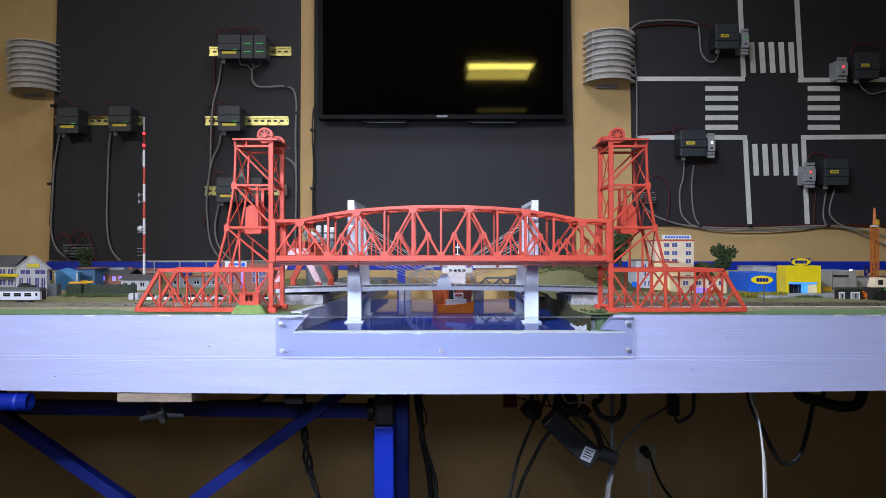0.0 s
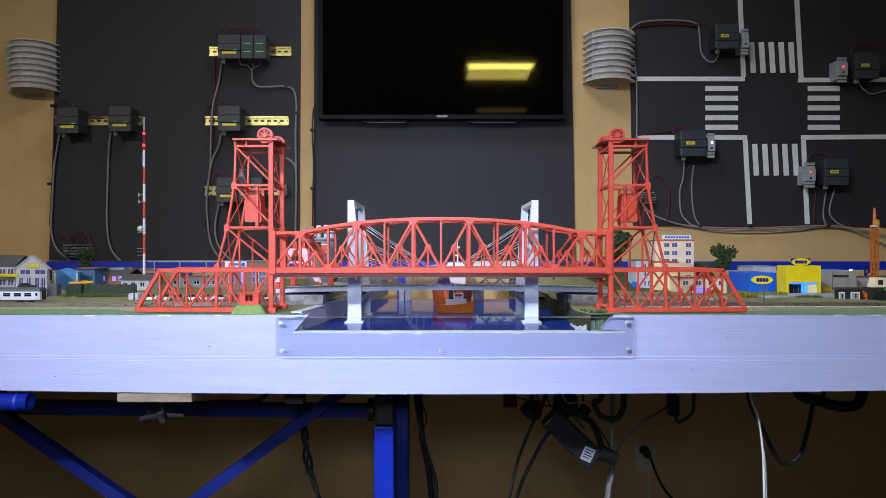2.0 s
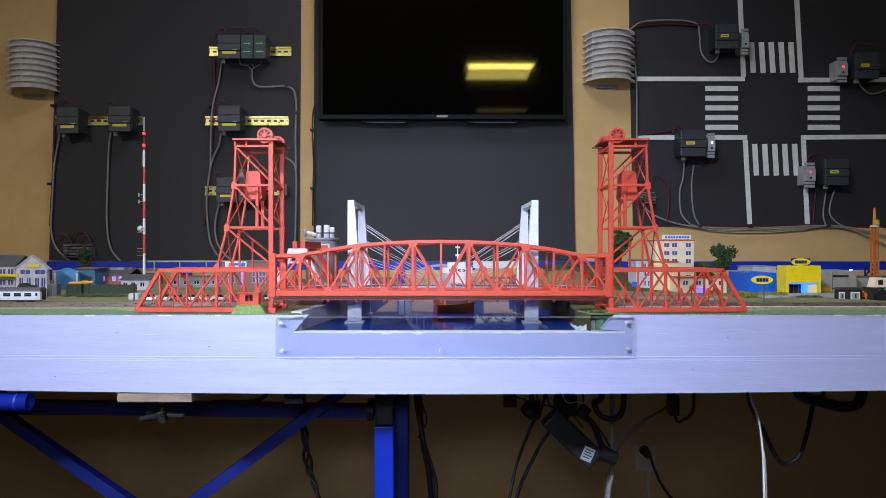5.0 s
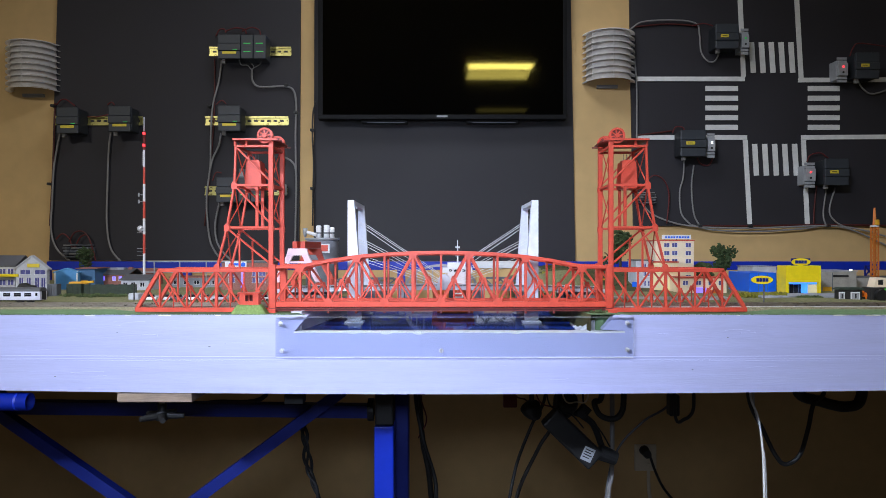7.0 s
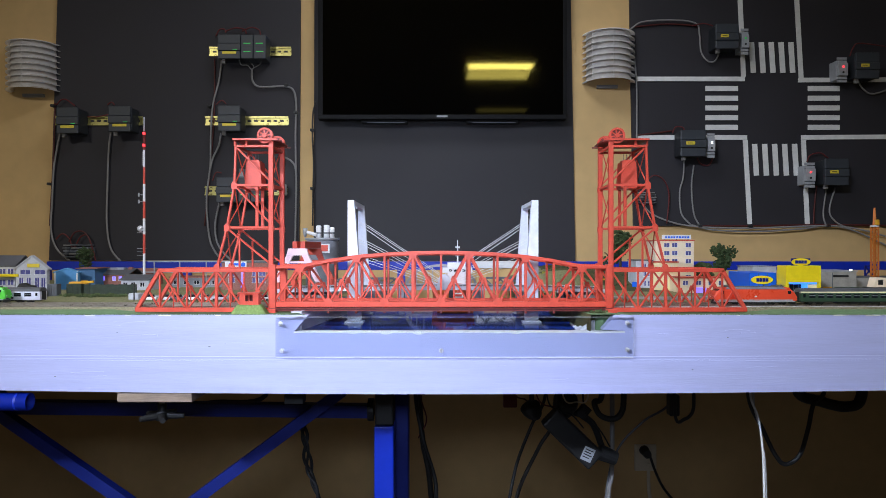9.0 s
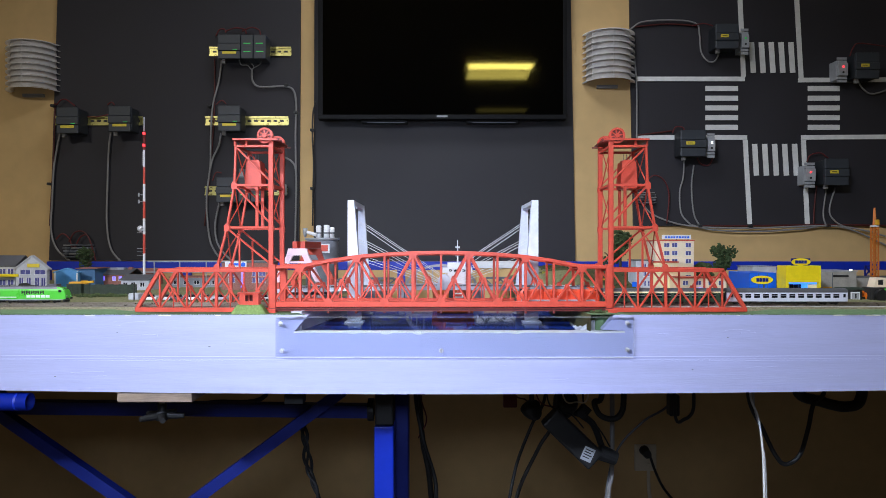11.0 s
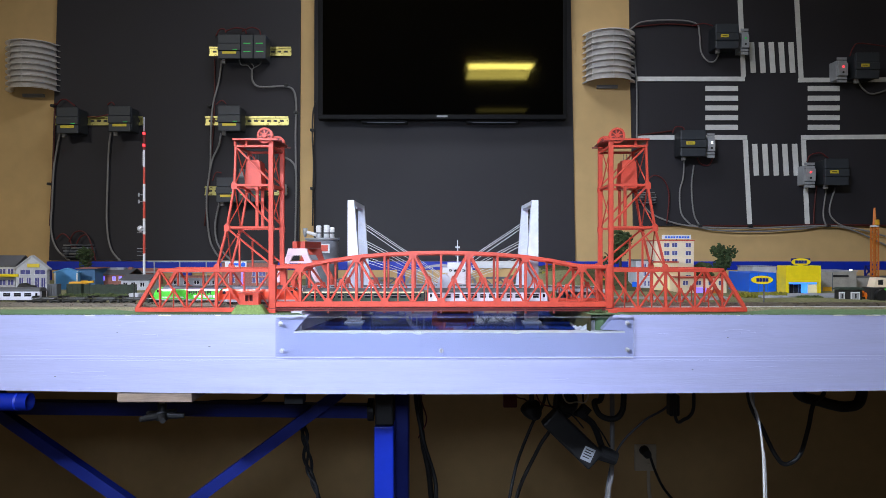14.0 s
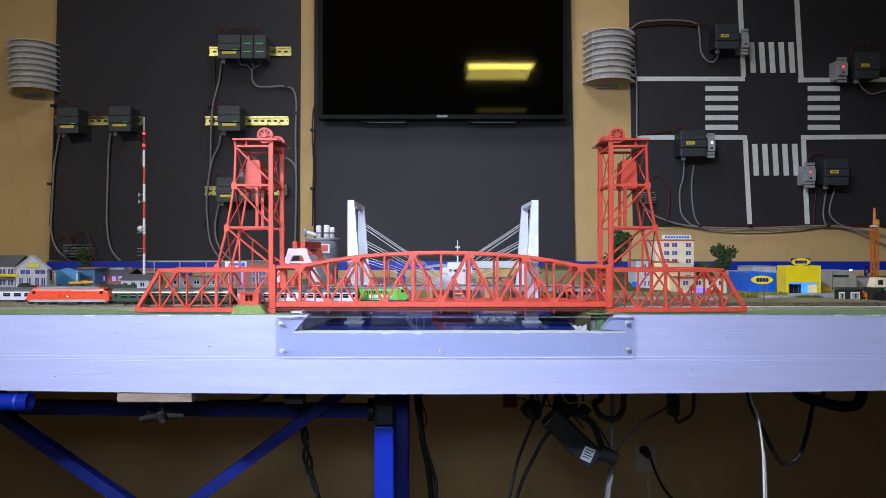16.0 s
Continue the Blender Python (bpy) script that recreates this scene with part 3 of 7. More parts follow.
solid("bare_edge", prism(list(zip(xs, edge)) + [(x, 0.9996) for x in reversed(xs)], 1.2489, 1.2499), M_EDGE, "bare pale plaster strip along the table edge", "paint", kind="stuff")
bm = BM()
clumps(bm, (0.292, 1.279, 0.999), (0.018, 0.008, 0.007), 150, 0.0032, 3)
clumps(bm, (0.284, 1.2765, 0.988), (0.014, 0.004, 0.008), 150, 0.0022, 4)
clumps(bm, (0.272, 1.33, 0.996), (0.012, 0.04, 0.006), 120, 0.0028, 5)
solid("bank_bushes", bm, M_LEAF, "small green tufts beside the rocks", "bushes", kind="stuff")
solid("culvert", prism([(0.2646, 0.969), (0.2808, 0.969), (0.2808, 1.02), (0.2584, 1.02)], 1.46, 1.56), M_BLACK, "black pier beside the rocky bank", "pier")

# blue rail with posts along the back of the layout
rail = thing("back_rail", (0, 2.47, 0.9), "saturated blue board rail along the back of the layout", "rail")
part("rail_board", box(-1.43, 2.9, 2.46, 2.48, 1.0446, 1.0752, 0.002), M_BLUE, rail)
for px in (-1.4344, -0.925, -0.1508, 0.9291, 1.4588):
    part("post", box(px - 0.014, px + 0.014, 2.461, 2.479, 0.9155, 1.0446 - 0.0005), M_BLUE, rail)


# ---------------------------------------------------------------- tracks
def track(name, y, x0, x1, parent=None, z=1.0135):
    t = parent or thing(name, ((x0 + x1) / 2, y, 1.0), "model railway track on grey sleepers and ballast", "track", "tracks")
    for s in (-1, 1):
        bm = BM()
        add_box(bm, x0, x1, y + s * 0.006 - 0.0006, y + s * 0.006 + 0.0006, z - 0.0022, z)
        add_box(bm, x0, x1, y + s * 0.006 - 0.0012, y + s * 0.006 + 0.0012, z - 0.0030, z - 0.0022)
        part("rail", bm, M_RAIL, t)
    bm = BM()
    x = x0 + 0.003
    while x < x1 - 0.003:
        add_box(bm, x - 0.0012, x + 0.0012, y - 0.0105, y + 0.0105, z - 0.0048, z - 0.0030)
        x += 0.0056
    tagged(part("sleepers", bm, M_SLEEPERB if x1 < -0.3 else M_SLEEPER, t), kind="stuff")
    return t


def ballast(y, x0, x1, low=0.0):
    bm = BM()
    n = int((x1 - x0) / 0.008)
    prof = tuple((a, b - low) for a, b in ((-0.021, 1.0015), (-0.013, 1.0092), (0, 1.0094), (0.013, 1.0092), (0.021, 1.0015)))
    rows = []
    for i in range(n + 1):
        x = x0 + (x1 - x0) * i / n
        rows.append([bm.verts.new((x, y + a + 0.0015 * noise.noise((x * 60, a * 90, y)), b + 0.0007 * noise.noise((x * 90, a * 120, 2)))) for a, b in prof])
    for a, b in zip(rows, rows[1:]):
        for k in range(4):
            bm.faces.new((a[k], b[k], b[k + 1], a[k + 1]))
    bmesh.ops.recalc_face_normals(bm, faces=bm.faces)
    solid("ballast", bm, M_BALLAST, "light grey-brown track ballast", "ballast", kind="stuff")


YF, YR, YT = 1.313, 1.357, 1.40
BX = -0.0037
END = 0.3285  # half length of the lifting span
for ty in (YF, YR):
    track("track", ty, -2.9, BX - END - 0.001)
    track("track", ty, BX + END + 0.001, 2.9)
    ballast(ty, -2.9, BX - 0.582)
    ballast(ty, BX + 0.582, 2.9)
track("track", YT, -2.9, -0.62, z=1.0100)
ballast(YT, -2.9, -0.62, 0.0032)

# ---------------------------------------------------------------- lift bridge
FY, BY = 1.29, 1.378  # the two truss planes
GY = (FY + BY) / 2


def member(name, parent, a, b, w, d, y, sx=1, mirror=False, bevel=0.0006):
    """A truss bar in the plane y, ends given as (offset from the middle, height)."""
    return part(name, beam((BX + sx * a[0], y, a[1]), (BX + sx * b[0], y, b[1]), w, d, bevel), M_RED, parent)


# lifting span: Warren trusses with a curved top chord
span = thing("lift_span", (BX, GY, 1.0), "coral-red steel truss lift span of a model bridge", "bridge span")
PANEL = 0.0533
TOPS = {6: 1.0858, 5: 1.0869, 4: 1.0976, 3: 1.1056, 2: 1.1099, 1: 1.1125, 0: 1.1131}
CH_B = 1.0158


def top_z(i):
    return TOPS[abs(i)]


def px_of(i):
    return i * PANEL


for y in (FY, BY):
    part("bottom_chord", beam((BX - END + 0.004, y, CH_B), (BX + END - 0.004, y, CH_B), 0.0104, 0.009, 0.0008), M_RED, span)
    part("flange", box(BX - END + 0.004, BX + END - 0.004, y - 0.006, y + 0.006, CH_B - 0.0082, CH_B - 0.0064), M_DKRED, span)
    for i in range(-6, 6):
        part("top_chord", beam((BX + px_of(i) - 0.001, y, top_z(i)), (BX + px_of(i + 1) + 0.001, y, top_z(i + 1)), 0.0066, 0.008, 0.0008), M_RED, span)
    for i in range(-6, 7):
        w = 0.0092 if abs(i) == 6 else (0.0053 if i % 2 else 0.0041)
        part("vertical", beam((BX + px_of(i), y, CH_B), (BX + px_of(i), y, top_z(i)), w, 0.006), M_RED, span)
    for i in range(-6, 6):
        lo, hi = (i, i + 1) if i % 2 == 0 else (i + 1, i)
        a, b = Vector((BX + px_of(lo), y, CH_B)), Vector((BX + px_of(hi), y, top_z(hi)))
        part("diagonal", beam(a, b, 0.0040, 0.0050), M_RED, span)
        mid = a.lerp(b, 0.47)
        part("sub_strut", beam(mid, (BX + px_of(hi), y, CH_B), 0.0031, 0.0038), M_RED, span)
        part("gusset_plate", prism([(mid.x - 0.0062, mid.z - 0.0045), (mid.x + 0.0062, mid.z - 0.0045), (mid.x + 0.003, mid.z + 0.0045), (mid.x - 0.003, mid.z + 0.0045)], y - 0.0016, y + 0.0016), M_RED, span)
        part("hanger", beam(mid, (mid.x, y, CH_B), 0.0024, 0.0028), M_RED, span)
    for i in range(-5, 6, 2):
        z = top_z(i)
        out = [(px_of(i) - 0.0105, z), (px_of(i) - 0.0048, z - 0.0105), (px_of(i) + 0.0048, z - 0.0105), (px_of(i) + 0.0105, z)]
        part("gusset_plate", prism([(BX + a, b) for a, b in out], y - 0.0048, y + 0.0048), M_RED, span)
    for i in range(-4, 5, 2):
        out = [(px_of(i) - 0.0115, CH_B), (px_of(i) - 0.004, CH_B + 0.0115), (px_of(i) + 0.004, CH_B + 0.0115), (px_of(i) + 0.0115, CH_B)]
        part("gusset_plate", prism([(BX + a, b) for a, b in out], y - 0.0047, y + 0.0047), M_RED, span)
    for s in (-1, 1):
        part("end_shoe", box(BX + s * (END - 0.011) - 0.006, BX + s * (END - 0.011) + 0.006, y - 0.0065, y + 0.0065, CH_B - 0.007, top_z(6) + 0.005, 0.0012), M_RED, span)
for i in range(-6, 7):
    part("top_strut", beam((BX + px_of(i), FY + 0.0035, top_z(i) - 0.004), (BX + px_of(i), BY - 0.0035, top_z(i) - 0.004), 0.005, 0.006), M_RED, span)
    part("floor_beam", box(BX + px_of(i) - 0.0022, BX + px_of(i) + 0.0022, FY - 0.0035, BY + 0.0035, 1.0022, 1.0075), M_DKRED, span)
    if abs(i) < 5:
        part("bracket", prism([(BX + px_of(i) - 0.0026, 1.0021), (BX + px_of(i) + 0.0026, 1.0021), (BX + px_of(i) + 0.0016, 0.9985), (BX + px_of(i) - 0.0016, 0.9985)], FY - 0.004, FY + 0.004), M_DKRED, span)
    if i < 6:
        part("lateral", beam((BX + px_of(i), FY, top_z(i) - 0.002), (BX + px_of(i + 1), BY, top_z(i + 1) - 0.002), 0.003, 0.003), M_RED, span)
        part("lateral", beam((BX + px_of(i), BY, top_z(i) - 0.004), (BX + px_of(i + 1), FY, top_z(i + 1) - 0.004), 0.003, 0.003), M_RED, span)
# girders and stringers below the chords, their shade put into the dark red
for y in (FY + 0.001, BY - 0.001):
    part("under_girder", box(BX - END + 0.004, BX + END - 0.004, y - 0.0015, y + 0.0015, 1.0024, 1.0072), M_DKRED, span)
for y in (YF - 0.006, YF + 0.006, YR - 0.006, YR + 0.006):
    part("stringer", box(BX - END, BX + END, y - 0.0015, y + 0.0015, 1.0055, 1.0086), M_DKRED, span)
for y in (YF, YR):
    track("track", y, BX - END + 0.001, BX + END - 0.001, span)


def approach(s):
    """Side span and tower; s is -1 for the west side and 1 for the east side."""
    side = "coral-red steel lattice tower with its fixed approach truss"
    t = thing("lift_tower", (BX + s * 0.36, GY, 1.0), side, "bridge tower", "lift towers")

    bot, top = 1.0051, 1.0799
    inner, outer = 0.3211, 0.5753
    nodes = [0.3211, 0.3723, 0.4247, 0.4803, 0.5315, 0.5753]
    bat = [(0.3878, 1.3145), (0.3905, 1.2407), (0.4044, 1.1606), (0.4236, 1.0847)]
    ztop = 1.3241
    for y in (FY, BY):
        member("bottom_chord", t, (inner - 0.01, bot), (outer + 0.002, bot + 0.0006), 0.0080, 0.009, y, s)
        member("top_chord", t, (inner, top), (nodes[4] + 0.0025, top), 0.0070, 0.008, y, s)
        member("end_post", t, (outer, bot), (nodes[4], top), 0.0068, 0.008, y, s)
        member("leg", t, (inner, bot - 0.005), (inner, ztop), 0.0086, 0.0085, y, s)
        for i in (1, 2, 3, 4):
            member("vertical", t, (nodes[i], bot), (nodes[i], top), 0.0056 if i == 2 else 0.0034, 0.0045, y, s)
        for i, (a, b) in enumerate(((0, 1), (2, 1), (2, 3), (4, 3))):
            lo, hi = (nodes[b], bot), (nodes[a], top)
            member("diagonal", t, lo, hi, 0.0034, 0.0045, y, s)
            mid = ((lo[0] + hi[0]) / 2, (lo[1] + hi[1]) / 2)
            member("sub_strut", t, mid, (nodes[a], bot), 0.0026, 0.0034, y, s)
            part("gusset_plate", prism([(BX + s * mid[0] - 0.005, mid[1] - 0.004), (BX + s * mid[0] + 0.005, mid[1] - 0.004), (BX + s * mid[0] + 0.0025, mid[1] + 0.004), (BX + s * mid[0] - 0.0025, mid[1] + 0.004)], y - 0.0015, y + 0.0015), M_RED, t)
            member("hanger", t, mid, (mid[0], bot), 0.0022, 0.0028, y, s)
        mid = ((outer + nodes[4]) / 2, (bot + top) / 2)
        member("sub_strut", t, mid, (nodes[4], bot), 0.0030, 0.0038, y, s)
        for a, b in zip(bat, bat[1:]):
            member("raking_leg", t, a, b, 0.0043, 0.005, y, s)
        for i, (a, z) in enumerate(bat[:3]):
            member("tower_girt", t, (a, z), (inner, z), 0.0046, 0.005, y, s)
        for (a, za), zb in ((bat[0], bat[1][1]), (bat[1], bat[2][1]), (bat[2], bat[3][1])):
            member("tower_diagonal", t, (a - 0.003, za - 0.004), (inner, zb + 0.006), 0.0034, 0.0038, y, s)
        member("tower_post", t, (0.3809, 1.1371), (0.3809, top), 0.0034, 0.004, y, s)
        for a, z in bat[1:] + [(inner, bat[1][1]), (inner, bat[2][1]), (inner, top)]:
            x = BX + s * a
            part("gusset_plate", prism([(x - 0.0052, z - 0.0070), (x + 0.0052, z - 0.0070), (x + 0.0052, z + 0.0032), (x + 0.002, z + 0.0070), (x - 0.002, z + 0.0070), (x - 0.0052, z + 0.0032)], y - 0.0036, y + 0.0036), M_RED, t)
        x = BX + s * inner
        part("base_plate", box(x - 0.010, x + 0.010, y - 0.009, y + 0.009, 1.0, 1.006), M_RED, t)
    # bars across the tower and the deck
    for a, z in bat[:3] + [(inner, bat[0][1]), (inner, bat[1][1]), (nodes[4], top), (nodes[3], top), (nodes[2], top)]:
        x = BX + s * a
        part("cross_strut", beam((x, FY + 0.004, z), (x, BY - 0.004, z), 0.005, 0.006), M_RED, t)
    for (a, za), (b, zb) in zip(bat, bat[1:]):
        part("cross_brace", beam((BX + s * a, FY, za), (BX + s * b, BY, zb), 0.0021, 0.0021), M_RED, t)
        part("cross_brace", beam((BX + s * a, BY, za), (BX + s * b, FY, zb), 0.0021, 0.0021), M_RED, t)
    for za, zb in ((ztop, bat[1][1]), (bat[1][1], bat[2][1])):
        x = BX + s * (inner + 0.002)
        part("cross_brace", beam((x, FY, za), (x, BY, zb), 0.0021, 0.0021), M_RED, t)
        part("cross_brace", beam((x, BY, za), (x, FY, zb), 0.0021, 0.0021), M_RED, t)
    for a, b in zip(nodes[2:], nodes[3:5]):
        part("lateral", beam((BX + s * a, FY, top), (BX + s * b, BY, top), 0.003, 0.003), M_RED, t)
        part("lateral", beam((BX + s * a, BY, top - 0.002), (BX + s * b, FY, top - 0.002), 0.003, 0.003), M_RED, t)
    for a in nodes[:5]:
        x = BX + s * a
        part("floor_beam", box(x - 0.002, x + 0.002, FY, BY, 1.0030, 1.0061), M_DKRED, t)
    x0, x1 = sorted((BX + s * (inner + 0.016), BX + s * outer))
    part("deck", box(x0, x1, YF - 0.014, YR + 0.014, 1.0062, 1.0086), M_STONE, t, "pale weathered deck under the rails")
    # counterweight guides
    for y in (GY - 0.02, GY + 0.02):
        x = BX + s * 0.3542
        part("guide_post", beam((x, y, bat[2][1] + 0.002), (x, y, bat[1][1]), 0.006, 0.004), M_RED, t)
    # head platform with its sheaves
    xa, xb = sorted((BX + s * 0.3907, BX + s * 0.3069))
    xc = BX + s * 0.344
    pa, pb = sorted((BX + s * 0.3907, xc))
    part("platform", box(pa, pb, FY - 0.010, BY + 0.012, ztop + 0.0002, ztop + 0.0030, 0.0005), M_DKRED, t, "dark red head platform")
    pa, pb = sorted((xc + s * -0.0005, BX + s * 0.3069))
    part("platform", box(pa, pb, FY + 0.010, BY - 0.010, ztop + 0.0002, ztop + 0.0030, 0.0005), M_DKRED, t)
    part("platform", box(pa, pb, BY + 0.009, BY + 0.012, ztop + 0.0002, ztop + 0.0030, 0.0005), M_DKRED, t)
    part("platform_edge", box(xa, xb, FY - 0.012, FY - 0.0102, ztop, ztop + 0.0034), M_RED, t)
    for a in (0.3681, 0.3894):
        x = BX + s * a
        part("platform_post", beam((x, FY, bat[0][1]), (x, FY, ztop), 0.004, 0.005), M_RED, t)
    for y in (FY - 0.004, BY + 0.004):
        x, z, r = BX + s * 0.3315, ztop + 0.0095, 0.0150
        sh = part("sheave", sheave_rim(x, y, z, r), M_RED, t)
        part("web_disc", rod((x, y - 0.0006, z), (x, y + 0.0006, z), r * 0.78, n=28), M_DKRED, sh)
        part("hub", rod((x, y - 0.006, z), (x, y + 0.006, z), 0.0042, n=14), M_RED, sh)
        for k in range(8):
            a = k * math.pi / 4 + 0.2
            part("spoke", beam((x, y, z), (x + math.cos(a) * r * 0.85, y, z + math.sin(a) * r * 0.85), 0.0022, 0.004, 0), M_RED, sh)
        part("bearing", box(x - 0.010, x + 0.010, y + (0.0065 if y < GY else -0.0105), y + (0.0105 if y < GY else -0.0065), ztop + 0.003, ztop + 0.0115), M_RED, t)
    xm = BX + s * 0.358
    part("motor_house", box(xm - 0.007, xm + 0.007, GY - 0.012, GY + 0.012, ztop + 0.003, ztop + 0.010, 0.001), M_MODULE, t, "small grey drive housing")
    part("axle", rod((BX + s * 0.3315, FY + 0.007, ztop + 0.0095), (BX + s * 0.3315, BY - 0.007, ztop + 0.0095), 0.002), M_DKRED, t)
    return t


def sheave_rim(x, y, z, r, n=28):
    bm = BM()
    rings = []
    for k in range(n):
        a = 2 * math.pi * k / n
        c, d = math.cos(a), math.sin(a)
        rings.append([bm.verts.new((x + c * rr, y + yy, z + d * rr)) for rr, yy in ((r * 0.76, -0.004), (r, -0.004), (r * 0.9, -0.001), (r * 0.9, 0.001), (r, 0.004), (r * 0.76, 0.004))])
    for k in range(n):
        a, b = rings[k], rings[(k + 1) % n]
        for j in range(6):
            bm.faces.new((a[j], a[(j + 1) % 6], b[(j + 1) % 6], b[j]))
    bmesh.ops.recalc_face_normals(bm, faces=bm.faces)
    return bm


approach(-1)
approach(1)


def counterweight(s):
    """Built at its lowest place."""
    x = BX + s * 0.363
    t = thing("counterweight", (x, GY, 1.1493), "coral-red counterweight block hanging inside the tower", "counterweight", "counterweights")
    z0, z1 = 1.1493, 1.2014
    bm = prism([(x - 0.0165, z0 + 0.004), (x - 0.0145, z0), (x + 0.0145, z0), (x + 0.0165, z0 + 0.004), (x + 0.0135, z1), (x - 0.0135, z1)], GY - 0.017, GY + 0.017)
    part("block", bm, M_RED, t)
    for k in (-1, 0, 1):
        part("rope", rod((x + k * 0.006, GY, z1), (x + k * 0.006, GY, z1 + 0.016), 0.0006, n=6), M_GREYSTEEL, t, "thin steel rope end")
    part("cap", box(x - 0.010, x + 0.010, GY - 0.013, GY + 0.013, z1, z1 + 0.004, 0.001), M_RED, t)
    return t


weights = [counterweight(-1), counterweight(1)]


# ---------------------------------------------------------------- trains
def bogie(parent, x, y, z, wheels=2, base=0.021, r=0.0042):
    bg = part("bogie", box(x - base * 0.75, x + base * 0.75, y - 0.0098, y + 0.0098, z + 0.0036, z + 0.0066, 0.0008), M_CHASSIS, parent)
    for i in range(wheels):
        wx = x + (i - (wheels - 1) / 2) * base
        bm = BM()
        for s in (-1, 1):
            add_rod(bm, (wx, y + s * 0.0055, z + r), (wx, y + s * 0.0078, z + r), r, n=14)
        add_rod(bm, (wx, y - 0.0055, z + r), (wx, y + 0.0055, z + r), 0.0009, n=6)
        part("wheelset", bm, M_CHASSIS, bg)
        for s in (-1, 1):
            part("axle_box", box(wx - 0.0022, wx + 0.0022, y + s * 0.0090 - 0.0011, y + s * 0.0090 + 0.0011, z + r - 0.002, z + r + 0.002), M_CHASSIS, bg)
    return bg


def roof_shell(x0, x1, y, z0, z1, hw):
    """Sloping roof cover that laps over the upper sides."""
    bm = BM()
    lo = [bm.verts.new(c) for c in ((x0, y - hw * 1.015, z0), (x1, y - hw * 1.015, z0), (x1, y + hw * 1.015, z0), (x0, y + hw * 1.015, z0))]
    hi = [bm.verts.new(c) for c in ((x0 + 0.007, y - hw * 0.76, z1), (x1 - 0.007, y - hw * 0.76, z1), (x1 - 0.007, y + hw * 0.76, z1), (x0 + 0.007, y + hw * 0.76, z1))]
    bm.faces.new(lo)
    bm.faces.new(hi)
    for k in range(4):
        bm.faces.new((lo[k], lo[(k + 1) % 4], hi[(k + 1) % 4], hi[k]))
    bmesh.ops.recalc_face_normals(bm, faces=bm.faces)
    return bm


def loco(x0, x1, y, z, body, label, cls, nose_len, stripe_mat, tall=0.0335):
    """Electric locomotive between x0 and x1, on rails at height z."""
    xm = (x0 + x1) / 2
    t = thing(cls, (xm, y, z), label, "locomotive")
    zb, zt, hw = z + 0.0085, z + tall, 0.0122
    n = nose_len
    # body with sloping cab fronts and a rounded roof edge
    bm = BM()
    secs = [(x0, zb, zb + 0.009, 0.90), (x0 + n * 0.35, zb - 0.001, zb + 0.0165, 0.96), (x0 + n, zb - 0.001, zt - 0.001, 1.0), (x0 + n * 1.6, zb - 0.001, zt, 1.0),
            (x1 - n * 1.6, zb - 0.001, zt, 1.0), (x1 - n, zb - 0.001, zt - 0.001, 1.0), (x1 - n * 0.35, zb - 0.001, zb + 0.0165, 0.96), (x1, zb, zb + 0.009, 0.90)]
    rings = []
    for sx, za, zc, k in secs:
        w = hw * k
        hgt = zc - za
        rings.append([bm.verts.new(c) for c in ((sx, y - w, za), (sx, y - w, za + hgt * 0.72), (sx, y - w * 0.90, za + hgt * 0.9), (sx, y - w * 0.68, zc), (sx, y + w * 0.68, zc),
                                                (sx, y + w * 0.90, za + hgt * 0.9), (sx, y + w, za + hgt * 0.72), (sx, y + w, za))])
    for a, b in zip(rings, rings[1:]):
        for k in range(8):
            bm.faces.new((a[k], a[(k + 1) % 8], b[(k + 1) % 8], b[k]))
    bm.faces.new(rings[0])
    bm.faces.new(rings[-1][::-1])
    bmesh.ops.recalc_face_normals(bm, faces=bm.faces)
    bd = part("body", bm, body, t)
    part("frame", box(x0 + 0.004, x1 - 0.004, y - 0.0118, y + 0.0118, z + 0.0052, zb - 0.0012, 0.0008), stripe_mat, t, "grey skirt below the body")
    part("underframe", box(xm - 0.018, xm + 0.018, y - 0.0105, y + 0.0105, z + 0.0018, z + 0.0052), M_CHASSIS, t)
    for s, xe in ((-1, x0), (1, x1)):
        part("windscreen", beam((xe - s * n * 0.50, y, zb + 0.0183), (xe - s * n * 0.86, y, zt - 0.0035), 0.0012, 0.019, 0), M_DARKGLASS, t)
        for k in (-1, 1):
            part("cab_window", box(xe - s * (n * 1.15) - 0.0028, xe - s * (n * 1.15) + 0.0028, y + k * hw * 1.002 - 0.0003, y + k * hw * 1.002 + 0.0003, zb + 0.0125, zb + 0.0178), M_DARKGLASS, t)
            part("buffer", rod((xe, y + k * 0.0075, z + 0.0088), (xe + s * 0.0038, y + k * 0.0075, z + 0.0088), 0.0017, n=10), M_CHASSIS, t)
            part("headlight", rod((xe - s * 0.0005, y + k * 0.007, zb + 0.0055), (xe + s * 0.0006, y + k * 0.007, zb + 0.0055), 0.0011, n=8), M_WHITE, t)
        bogie(t, xm + s * (x1 - x0) * 0.285, y, z, 2, 0.021, 0.0050)
        part("snow_plough", box(xe - s * 0.004 - 0.002, xe - s * 0.004 + 0.002, y - 0.010, y + 0.010, z + 0.0015, z + 0.0055), M_CHASSIS, t)
    part("roof_box", box(x0 + n * 1.7, x1 - n * 1.7, y - 0.0072, y + 0.0072, zt - 0.0004, zt + 0.0018, 0.0006), M_ROOF, t, "grey roof equipment")
    part("roof_panel", roof_shell(x0 + n * 1.55, x1 - n * 1.55, y, zt - 0.0036, zt + 0.0005, hw), M_ROOFPANEL, t, "grey roof panel")
